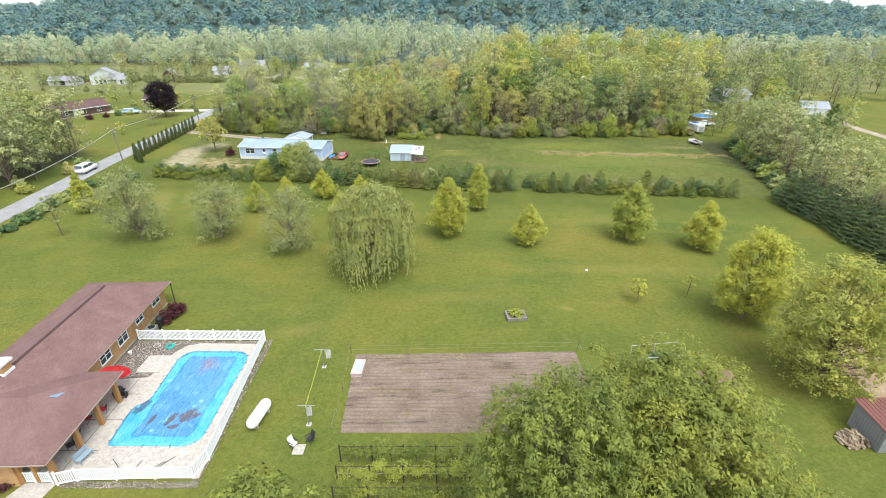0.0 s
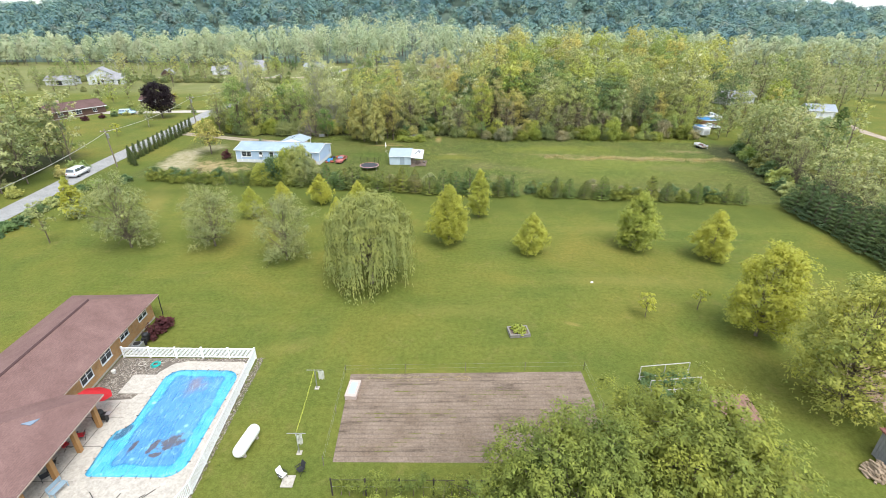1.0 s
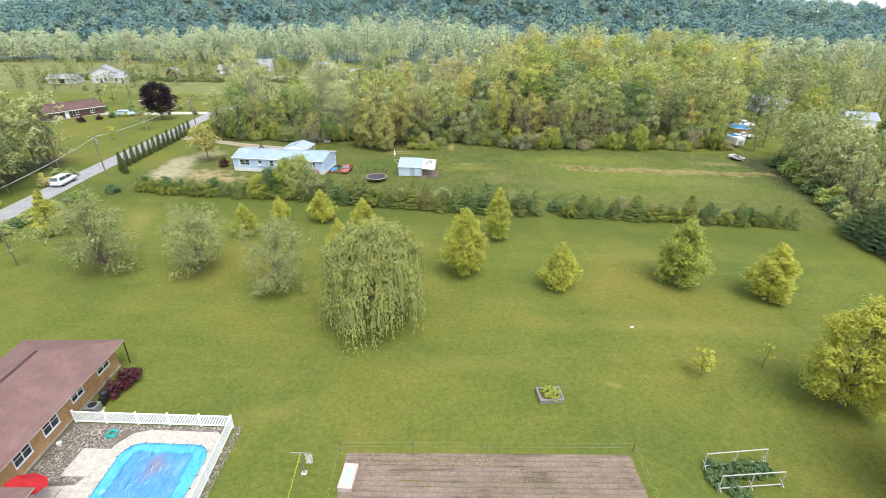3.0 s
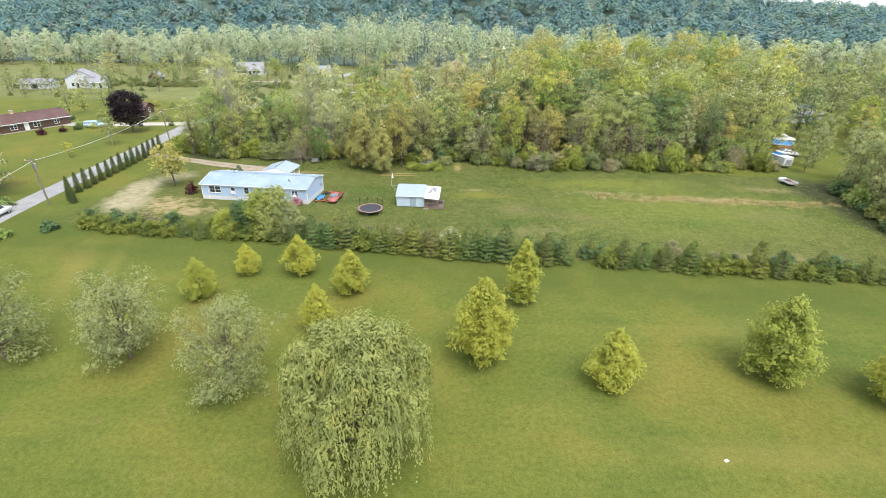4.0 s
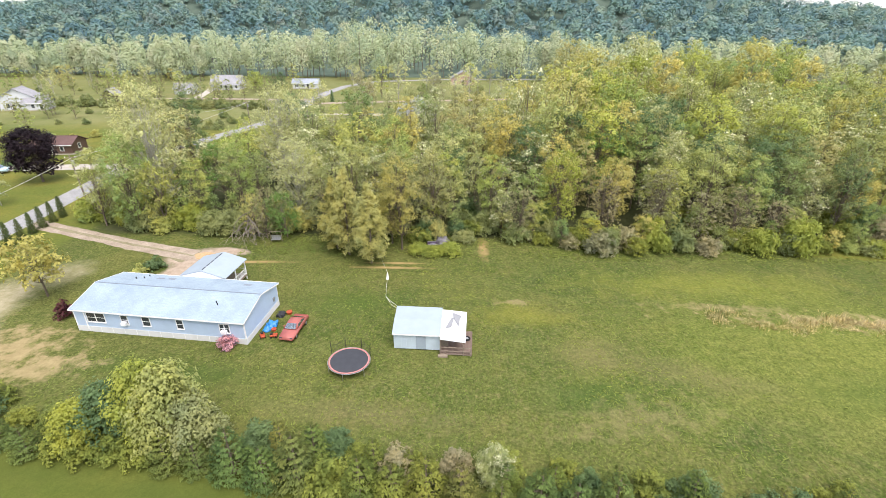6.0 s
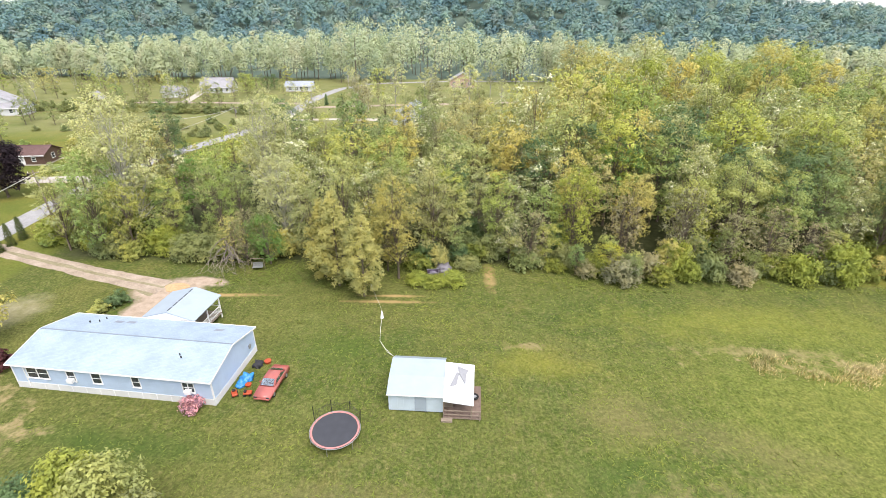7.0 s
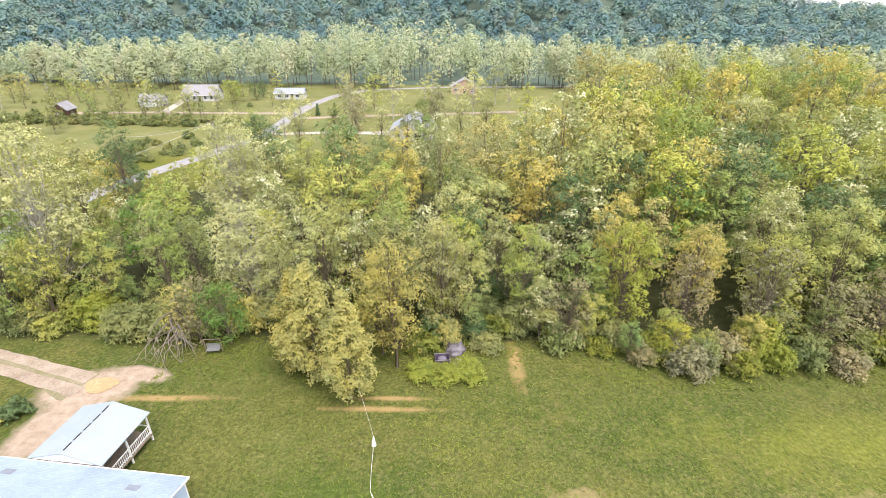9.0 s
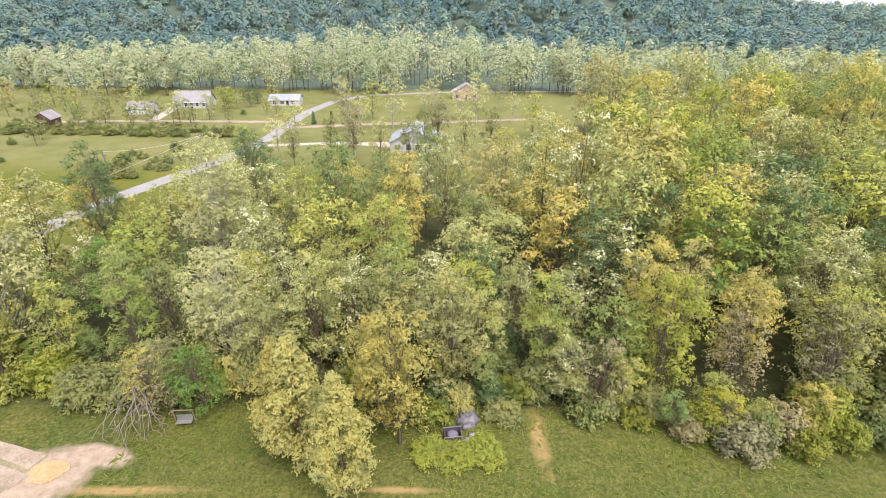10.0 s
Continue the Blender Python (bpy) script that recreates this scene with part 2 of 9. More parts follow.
NEEDLE = foliage("spruce_needles", [(0.099, 0.146, 0.038), (0.095, 0.155, 0.055), (0.181, 0.196, 0.043), (0.127, 0.173, 0.043), (0.162, 0.164, 0.047), (0.104, 0.160, 0.051), (0.159, 0.182, 0.043)], 0.06, leafy=0.26, mottle=0.3)
NEEDLE_DARK = foliage("dark_spruce_needles", [(0.085, 0.125, 0.055), (0.10, 0.14, 0.055), (0.08, 0.12, 0.06)], 0.2, leafy=0.22, mottle=0.3)
ARBOR = foliage("arborvitae_sprays", [(0.06, 0.085, 0.025), (0.07, 0.09, 0.028)], 0.15)
LEAF_BROWN = foliage("half_bare_twigs_and_leaves", [(0.22, 0.195, 0.12), (0.24, 0.22, 0.12), (0.19, 0.19, 0.115)], 0.2)
# Distance haze is put into these two leaf colours as extra blue
LEAF_FAR = foliage("hazed_far_band_leaves", [(0.215, 0.268, 0.182), (0.285, 0.320, 0.214), (0.248, 0.291, 0.194), (0.318, 0.342, 0.239), (0.268, 0.308, 0.207), (0.307, 0.313, 0.226), (0.226, 0.281, 0.176)], 0.25, clump_size=0.2, leafy=0.08, mottle=0.14, toned=True)
LEAF_HILL = foliage("hazed_hill_leaves", [(0.078, 0.155, 0.190), (0.116, 0.199, 0.197), (0.074, 0.143, 0.182), (0.142, 0.229, 0.197), (0.089, 0.171, 0.197), (0.173, 0.248, 0.197), (0.089, 0.167, 0.205), (0.200, 0.259, 0.205), (0.116, 0.199, 0.197), (0.162, 0.199, 0.190)], 0.12, clump_size=0.1, leafy=0.07, mottle=0.22, toned=True)
BARK = bark("grey_brown_bark", (0.16, 0.13, 0.10))
BARK_PALE = bark("pale_sycamore_bark", (0.36, 0.34, 0.29), (0.62, 0.6, 0.54))


def ground_material():
    n = Nodes("grass_meadow_and_woodland_floor", 0.95, 0.1)
    x, y = n.axis(0), n.axis(1)
    # mown lawn: broad tone patches, mowing stripes across, fine blades
    big = n.noise(0.06, 5, 0.6, warp=0.6)
    c = n.ramp(big, (0.28, (0.083, 0.111, 0.025)), (0.5, (0.122, 0.137, 0.028)), (0.72, (0.174, 0.153, 0.034)))
    stripe = n.noise(0.35, 3, 0.6, stretch=(0.06, 1.0, 1.0))
    c = n.mix(n.ramp(stripe, (0.5, 0.0), (0.75, 0.45)), c, (0.165, 0.158, 0.036))
    c = n.mix(n.ramp(n.noise(0.42, 6, 0.72, warp=0.4), (0.55, 0.0), (0.72, 0.6)), c, (0.175, 0.15, 0.05))
    c = n.mix(n.ramp(n.noise(1.7, 5, 0.7), (0.58, 0.0), (0.7, 0.5)), c, (0.06, 0.09, 0.018))
    c = n.mix(n.ramp(n.noise(0.16, 6, 0.7), (0.42, 0.0), (0.75, 0.55)), c, (0.07, 0.104, 0.018))
    fine = n.noise(2.2, 6, 0.75)
    c = n.mix(1.0, c, n.ramp(fine, (0.25, (0.66, 0.69, 0.6)), (0.75, (1.3, 1.27, 1.36))), "MULTIPLY")
    for px, py, rx, ry, turn, amount in ((-50.5, 74, 2.6, 13, 22, 0.6), (-46.5, 76, 1.2, 12, 22, 0.4), (16.4, 35.3, 1.3, 0.5, -25, 0.9), (26, 45, 16, 2.0, -3, 0.35), (-14, 31, 5, 1.5, 20, 0.3), (30, 62, 12, 3, 4, 0.3), (3, 38, 9, 2, -5, 0.25)):
        c = n.mix(n.math("MULTIPLY", n.patch(px, py, rx, ry, turn, 0.8, 0.7), amount), c, (0.20, 0.175, 0.05))
    c = n.mix(1.0, c, n.ramp(n.noise(8.0, 3, 0.7), (0.3, 0.78), (0.7, 1.22)), "MULTIPLY")
    # darker green on the lawn's hedge side: shade put into the grass colour
    lean = n.math("MULTIPLY_ADD", x, 0.115)
    n.link(y, lean.node.inputs[2])
    c = n.mix(n.math("MULTIPLY", n.between(lean, 70.0, 84.0, 5.0), n.ramp(n.noise(0.2, 4, 0.6), (0.3, 0.35), (0.6, 0.7))), c, (0.068, 0.09, 0.019))
    # paler fields beyond the wood
    c = n.mix(n.math("MULTIPLY", n.between(y, 205, 345, 14), 0.55), c, n.ramp(n.noise(0.1, 5, 0.65), (0.35, (0.15, 0.17, 0.065)), (0.65, (0.235, 0.225, 0.12))))
    # unmown meadow
    m = n.ramp(n.noise(0.11, 6, 0.65, warp=0.5), (0.3, (0.052, 0.09, 0.017)), (0.5, (0.088, 0.12, 0.022)), (0.7, (0.14, 0.142, 0.036)))
    m = n.mix(n.ramp(n.noise(0.5, 6, 0.75), (0.45, 0.0), (0.7, 0.75)), m, (0.06, 0.098, 0.024))
    m = n.mix(n.ramp(n.noise(1.6, 5, 0.75), (0.5, 0.0), (0.75, 0.6)), m, (0.13, 0.128, 0.055))
    m = n.mix(n.ramp(n.noise(2.4, 6, 0.8, stretch=(1.0, 0.6, 1.0)), (0.47, 0.0), (0.64, 0.7)), m, (0.185, 0.16, 0.07))
    m = n.mix(n.ramp(n.noise(0.035, 4, 0.6, warp=0.8), (0.42, 0.0), (0.66, 0.75)), m, (0.145, 0.15, 0.042))
    m = n.mix(n.ramp(n.noise(0.22, 5, 0.7, stretch=(0.5, 1, 1)), (0.52, 0.0), (0.7, 0.6)), m, (0.135, 0.155, 0.044))
    m = n.mix(n.math("MULTIPLY", n.patch(40, 98, 34, 17, 0, 0.8, 0.6, 0.15), 0.7), m, (0.18, 0.205, 0.042))
    m = n.mix(1.0, m, n.ramp(n.noise(0.7, 5, 0.75), (0.35, (0.72, 0.8, 0.72)), (0.65, (1.15, 1.12, 1.2))), "MULTIPLY")
    m = n.mix(1.0, m, n.ramp(n.noise(3.6, 6, 0.85), (0.32, (0.38, 0.41, 0.36)), (0.7, (1.38, 1.33, 1.42))), "MULTIPLY")
    for px, py, rx, ry, turn, amount, tone in ((4.0, 104.3, 7.0, 3.4, 0, 0.5, (0.20, 0.195, 0.035)), (30, 112, 22, 5, 0, 0.5, (0.185, 0.20, 0.035)), (11, 97, 6, 4, 20, 0.6, (0.16, 0.14, 0.06)), (20, 94, 10, 3, -15, 0.5, (0.155, 0.135, 0.06)), (9, 91, 7, 3, 10, 0.6, (0.045, 0.085, 0.018)),
                                               (-16, 106, 8, 4, 0, 0.6, (0.055, 0.095, 0.018)), (-32, 93, 12, 2.5, -5, 0.75, (0.045, 0.08, 0.016)), (-12, 88, 14, 2.2, -6, 0.5, (0.15, 0.135, 0.06)), (38, 92, 12, 4, 8, 0.5, (0.06, 0.10, 0.02)), (54, 96, 10, 3, 0, 0.5, (0.16, 0.145, 0.06))):
        m = n.mix(n.math("MULTIPLY", n.patch(px, py, rx, ry, turn, 0.9, 0.9, 0.25), amount), m, tone)
    m = n.mix(1.0, m, n.ramp(n.noise(2.8, 5, 0.8), (0.35, 0.72), (0.65, 1.22)), "MULTIPLY")
    straw = n.ramp(n.noise(0.9, 5, 0.7), (0.35, (0.24, 0.19, 0.095)), (0.7, (0.33, 0.265, 0.14)))
    for px, py, rx, ry, turn, amount in ((48, 103.5, 20, 1.9, -4, 0.95), (30, 106.5, 10, 1.0, -3, 0.5), (3.5, 107.0, 3.0, 0.8, 0, 0.6), (62, 110, 8, 1.8, -8, 0.5), (44, 80, 12, 1.6, 3, 0.4), (12, 88, 9, 2.5, 8, 0.25),
                                         (-50, 96, 7, 4.2, -20, 1.0), (-45, 93, 5, 2.5, 10, 0.8)):
        m = n.mix(n.math("MULTIPLY", n.patch(px, py, rx, ry, turn, 0.8, 2.2, 0.6), amount), m, straw)
    for px, py, rx, ry, turn, amount in ((-58.6, 97.5, 5.0, 7.5, 25, 1.0), (-60, 105, 4.6, 7, 8, 1.0), (-57, 112, 4.0, 5, -20, 0.6)):
        m = n.mix(n.math("MULTIPLY", n.patch(px, py, rx, ry, turn, 0.6, 0.5, 0.5), amount), m, n.ramp(n.noise(0.6, 6, 0.75), (0.35, (0.22, 0.20, 0.10)), (0.65, (0.36, 0.32, 0.22))))
    wob = n.math("MULTIPLY_ADD", n.noise(0.4, 4), 2.4)
    wob.node.inputs[2].default_value = -1.2
    yy, xx = n.math("ADD", y, wob), n.math("ADD", x, wob)
    slope = n.math("MULTIPLY_ADD", xx, 0.115)
    n.link(yy, slope.node.inputs[2])
    mead = n.math("MULTIPLY", n.between(slope, 80.0, 127, 0.8), n.between(xx, -64, 74, 1.5))
    c = n.mix(mead, c, m)
    # bare red earth along the tracks at the edge of the wood
    for px, py, rx, ry, turn in ((-13, 115.6, 6.5, 0.45, 0), (-12, 117.0, 5, 0.4, 0), (-33, 116.6, 7, 0.55, 2), (0.5, 122.5, 1.0, 5.0, 0)):
        c = n.mix(n.math("MULTIPLY", n.patch(px, py, rx, ry, turn, 0.7, 0.7), 0.85), c, (0.34, 0.24, 0.11))
    # trodden pinkish turning place behind the mobile home
    dirt = n.ramp(n.noise(1.2, 6, 0.75), (0.3, (0.26, 0.20, 0.145)), (0.7, (0.44, 0.36, 0.29)))
    for px, py, rx, ry, turn in ((-41.2, 117.6, 5.2, 3.4, 8), (-41.6, 112.8, 2.7, 5.0, -8), (-37.2, 119.9, 3.4, 1.3, -10)):
        c = n.mix(n.patch(px, py, rx, ry, turn, 0.35, 0.35, 0.7), c, dirt)
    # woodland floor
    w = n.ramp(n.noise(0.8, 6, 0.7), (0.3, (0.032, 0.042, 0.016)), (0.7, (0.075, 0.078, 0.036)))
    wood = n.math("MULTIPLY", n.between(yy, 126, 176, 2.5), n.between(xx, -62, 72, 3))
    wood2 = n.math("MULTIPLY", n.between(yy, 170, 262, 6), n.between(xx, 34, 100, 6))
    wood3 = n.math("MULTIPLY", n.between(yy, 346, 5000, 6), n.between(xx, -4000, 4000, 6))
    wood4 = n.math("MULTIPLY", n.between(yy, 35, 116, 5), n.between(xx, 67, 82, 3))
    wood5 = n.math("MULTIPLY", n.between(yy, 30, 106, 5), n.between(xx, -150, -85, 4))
    # hill floor, lightened and blued: haze put into the colour
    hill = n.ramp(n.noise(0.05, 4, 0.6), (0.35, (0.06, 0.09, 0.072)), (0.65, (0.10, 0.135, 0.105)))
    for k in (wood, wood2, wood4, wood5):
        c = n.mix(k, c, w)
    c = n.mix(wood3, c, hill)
    n.bump(n.noise(5.0, 5, 0.8), 0.6, 0.06)
    return n.color(c)


GROUND = ground_material()


def loose(name, cols, scale, rough=0.95, bump=0.4):
    """Gravel, earth, stone: grains at two scales."""
    n = Nodes(name, rough, 0.15)
    c = n.ramp(n.noise(scale * 0.08, 5, 0.6), (0.3, cols[0]), (0.7, cols[1]))
    c = n.mix(1.0, c, n.ramp(n.noise(scale, 4, 0.8), (0.3, 0.7), (0.7, 1.25)), "MULTIPLY")
    n.bump(n.noise(scale, 4, 0.8), bump, 0.03)
    return n.color(c)


def shingles(name, cols, row=0.14, axis=1, grit=0.2):
    """Asphalt shingles: courses, tabs and mottled granules."""
    n = Nodes(name, 0.9, 0.2)
    c = n.ramp(n.noise(0.45, 6, 0.6, vec=n.local), (0.25, cols[0]), (0.75, cols[1]))
    c = n.mix(1.0, c, n.ramp(n.noise(9, 4, 0.8, vec=n.local), (0.3, 1 - 1.1 * grit), (0.7, 1 + grit)), "MULTIPLY")
    b = n.add("ShaderNodeTexBrick")
    b.inputs["Scale"].default_value = 1.0
    b.inputs["Brick Width"].default_value, b.inputs["Row Height"].default_value = 0.32, row
    b.inputs["Mortar Size"].default_value = 0.012
    b.inputs["Color1"].default_value, b.inputs["Color2"].default_value, b.inputs["Mortar"].default_value = (1.05, 1.05, 1.05, 1), (0.94, 0.94, 0.94, 1), (0.86, 0.86, 0.86, 1)
    if axis == 0:
        mp = n.add("ShaderNodeMapping")
        mp.inputs["Rotation"].default_value = (0, 0, radians(90))
        n.link(n.local, mp.inputs["Vector"])
        n.link(mp.outputs[0], b.inputs["Vector"])
    else:
        n.link(n.local, b.inputs["Vector"])
    c = n.mix(1.0, c, b.outputs["Color"], "MULTIPLY")
    n.bump(b.outputs["Fac"], 0.4, -0.01)
    return n.color(c)


def siding(name, col, pitch=0.13, rough=0.5):
    """Lapped boards: a shadow line each course, and soiling."""
    n = Nodes(name, rough, 0.35)
    z = n.axis(2, n.local)
    saw = n.math("FRACT", n.math("MULTIPLY", z, 1 / pitch))
    c = n.mix(n.noise(0.7, 5, vec=n.local), tuple(k * 0.85 for k in col), tuple(min(0.9, k * 1.08) for k in col))
    c = n.mix(n.ramp(n.noise(2.5, 5, 0.7, vec=n.local, stretch=(1, 1, 0.25)), (0.55, 0.0), (0.85, 0.3)), c, tuple(k * 0.6 for k in col))
    n.bump(saw, 0.6, 0.012)
    return n.color(c)


def brickwork(name, c1, c2, mortar):
    n = Nodes(name, 0.9, 0.2)
    b = n.add("ShaderNodeTexBrick")
    b.inputs["Scale"].default_value = 1.0
    b.inputs["Brick Width"].default_value, b.inputs["Row Height"].default_value, b.inputs["Mortar Size"].default_value = 0.215, 0.075, 0.008
    b.inputs["Color1"].default_value, b.inputs["Color2"].default_value, b.inputs["Mortar"].default_value = (*c1, 1), (*c2, 1), (*mortar, 1)
    s = n.add("ShaderNodeCombineXYZ")
    n.link(n.math("ADD", n.axis(0, n.local), n.axis(1, n.local)), s.inputs[0])
    n.link(n.axis(2, n.local), s.inputs[1])
    n.link(s.outputs[0], b.inputs["Vector"])
    c = n.mix(1.0, b.outputs["Color"], n.ramp(n.noise(1.2, 5, vec=n.local), (0.3, 0.82), (0.7, 1.12)), "MULTIPLY")
    n.bump(b.outputs["Fac"], 0.4, -0.006)
    return n.color(c)


ASPHALT = loose("pale_worn_asphalt", ((0.24, 0.24, 0.245), (0.33, 0.33, 0.33)), 6)
GRAVEL = loose("limestone_gravel", ((0.25, 0.20, 0.15), (0.40, 0.335, 0.275)), 5)
GRAVEL_PALE = loose("pale_grassy_gravel", ((0.19, 0.175, 0.10), (0.29, 0.26, 0.175)), 3)
CONCRETE = loose("sunlit_concrete", ((0.40, 0.365, 0.32), (0.45, 0.415, 0.37)), 4, 0.85, 0.1)
ROOF_RED = shingles("red_brown_shingles", ((0.145, 0.085, 0.078), (0.215, 0.133, 0.122)), 0.14, 0)
ROOF_GREY = shingles("blue_grey_shingles", ((0.235, 0.305, 0.375), (0.325, 0.405, 0.475)), 0.14, 1, 0.07)
ROOF_SLATE = shingles("slate_grey_shingles", ((0.26, 0.29, 0.33), (0.33, 0.36, 0.41)), 0.16, 1)
ROOF_BROWN = shingles("dark_brown_shingles", ((0.10, 0.06, 0.055), (0.145, 0.09, 0.085)), 0.14, 1)
ROOF_FAR = shingles("grey_shingles", ((0.24, 0.24, 0.26), (0.33, 0.33, 0.35)), 0.16, 1)
BRICK_TAN = brickwork("tan_brick", (0.40, 0.22, 0.09), (0.48, 0.27, 0.115), (0.42, 0.30, 0.18))
BRICK_PINK = brickwork("pink_brick", (0.42, 0.25, 0.2), (0.5, 0.32, 0.26), (0.5, 0.45, 0.4))
SIDING_BLUE = siding("pale_blue_vinyl_siding", (0.43, 0.545, 0.71))
SIDING_WHITE = siding("white_siding", (0.55, 0.57, 0.60))
SIDING_BROWN = siding("brown_board_siding", (0.11, 0.065, 0.05))
WHITE = plain("white_painted_trim", (0.78, 0.79, 0.80), 0.4, vary=0.12)
SKIRT = plain("white_skirting_panels", (0.66, 0.67, 0.68), 0.55, vary=0.2, scale=1.0)
VINYL = plain("white_vinyl", (0.82, 0.83, 0.84), 0.35, vary=0.06)
BLACK = plain("black_plastic", (0.02, 0.02, 0.022), 0.5)
DARK = plain("dark_shade_cloth", (0.035, 0.035, 0.04), 0.7)
STEEL = plain("galvanised_steel", (0.42, 0.43, 0.44), 0.4, metal=0.7)
RUBBER = plain("black_rubber", (0.018, 0.018, 0.018), 0.8)
RED_PAINT = plain("faded_red_car_paint", (0.40, 0.12, 0.105), 0.22, spec=0.6, vary=0.35, scale=1.2)
WHITE_CAR = plain("white_car_paint", (0.75, 0.76, 0.77), 0.22, spec=0.5, vary=0.06)
BLUE_CAR = plain("pale_blue_car_paint", (0.45, 0.62, 0.72), 0.22, spec=0.5, vary=0.06)
TARP = plain("blue_tarpaulin", (0.03, 0.25, 0.62), 0.4, spec=0.5, vary=0.4, scale=2.0, bump=0.4)
ORANGE = plain("orange_plastic", (0.42, 0.075, 0.03), 0.45, vary=0.3)
RED_CLOTH = plain("red_canvas", (0.66, 0.04, 0.05), 0.8, vary=0.15, bump=0.2)
TIMBER = plain("weathered_timber", (0.27, 0.22, 0.17), 0.9, vary=0.4, scale=4, bump=0.4)
POST_OAK = plain("orange_stained_posts", (0.38, 0.2, 0.075), 0.7, vary=0.25)
POLE_WOOD = plain("grey_pole_timber", (0.23, 0.19, 0.155), 0.9, vary=0.35, bump=0.3)
TIN = plain("weathered_corrugated_tin", (0.54, 0.64, 0.72), 0.5, metal=0.1, vary=0.25, scale=0.9)
TIN_BRIGHT = plain("bright_white_roof_sheet", (0.62, 0.65, 0.68), 0.4, vary=0.08, scale=0.8)
TIN_WHITE = plain("white_roof_sheet", (0.32, 0.385, 0.45), 0.4, vary=0.18, scale=0.8)
MAT_BLACK = plain("trampoline_mat", (0.05, 0.054, 0.065), 0.75, vary=0.3, scale=1.5)
MAT_PAD = plain("faded_red_padding", (0.50, 0.22, 0.21), 0.6, vary=0.3)


def soil_material():
    n = Nodes("tilled_soil", 0.98, 0.1)
    c = n.ramp(n.noise(0.4, 5, 0.6), (0.3, (0.165, 0.125, 0.095)), (0.7, (0.235, 0.185, 0.15)))
    rake = n.noise(1.7, 6, 0.7, stretch=(0.12, 1.0, 1.0), warp=0.3)
    c = n.mix(1.0, c, n.ramp(rake, (0.33, 0.5), (0.46, 0.98), (0.7, 1.12)), "MULTIPLY")
    c = n.mix(1.0, c, n.ramp(n.noise(6, 4, 0.8), (0.3, 0.65), (0.7, 1.3)), "MULTIPLY")
    n.bump(n.noise(6, 4, 0.8), 0.7, 0.03)
    return n.color(c)


SOIL = soil_material()


def glass_material():
    n = Nodes("window_glass", 0.06, 0.5)
    n.bsdf.inputs["IOR"].default_value = 1.5
    return n.color(n.mix(n.noise(0.8, 2), (0.02, 0.025, 0.03), (0.06, 0.07, 0.08)))


GLASS = glass_material()
CAR_GLASS = plain("tinted_car_glass", (0.55, 0.62, 0.68), 0.15, spec=0.8, metal=0.85, vary=0.2)

# ---- plants ----


def leaf_quads(rng, at, out, length, width, droop=0.0, jitter=0.6, facing=0.75, upward=0.6, sides=4):
    """Leaf sprays at the given places, each pointing about along out: folded diamonds, or plain blades of three sides.
    Columns: place, and the rounded normal of the clump."""
    n = len(at)
    face = out * facing + np.array([0, 0, upward]) + rng.normal(0, 0.27, (n, 3))
    face /= np.linalg.norm(face, axis=1, keepdims=True) + 1e-9
    d = out + rng.normal(0, jitter, (n, 3))
    d[:, 2] -= droop
    d -= face * (d * face).sum(1, keepdims=True) * 0.96
    d /= np.linalg.norm(d, axis=1, keepdims=True) + 1e-9
    s = np.cross(d, face)
    s /= np.linalg.norm(s, axis=1, keepdims=True) + 1e-9
    up = np.cross(s, d)
    ln = (length * rng.uniform(0.65, 1.35, n))[:, None]
    wd = (width * rng.uniform(0.65, 1.35, n))[:, None]
    soft = out / (np.linalg.norm(out, axis=1, keepdims=True) + 1e-9) * 0.95 + face * 0.25 + np.array([0, 0, 0.22])
    soft /= np.linalg.norm(soft, axis=1, keepdims=True) + 1e-9
    if sides == 3:
        v = np.stack([at - 0.5 * wd * s, at + 0.5 * wd * s, at + ln * d - 0.15 * ln * up], 1)
        return np.concatenate([v.reshape(-1, 3), np.repeat(soft, 3, 0)], 1)
    v = np.stack([at, at + 0.55 * ln * d + 0.5 * wd * s - 0.12 * ln * up, at + ln * d, at + 0.55 * ln * d - 0.5 * wd * s - 0.12 * ln * up], 1)
    return np.concatenate([v.reshape(-1, 3), np.repeat(soft, 4, 0)], 1)


def leaf_mesh(name, *groups, sides=4):
    v = np.concatenate(groups)
    me = mesh_from(name, v[:, :3], np.arange(len(v)).reshape(-1, sides))
    me.polygons.foreach_set("use_smooth", [True] * len(me.polygons))
    me.normals_split_custom_set_from_vertices(v[:, 3:].tolist())
    return me


def on_sphere(rng, n):
    d = rng.normal(0, 1, (n, 3))
    return d / np.linalg.norm(d, axis=1, keepdims=True)


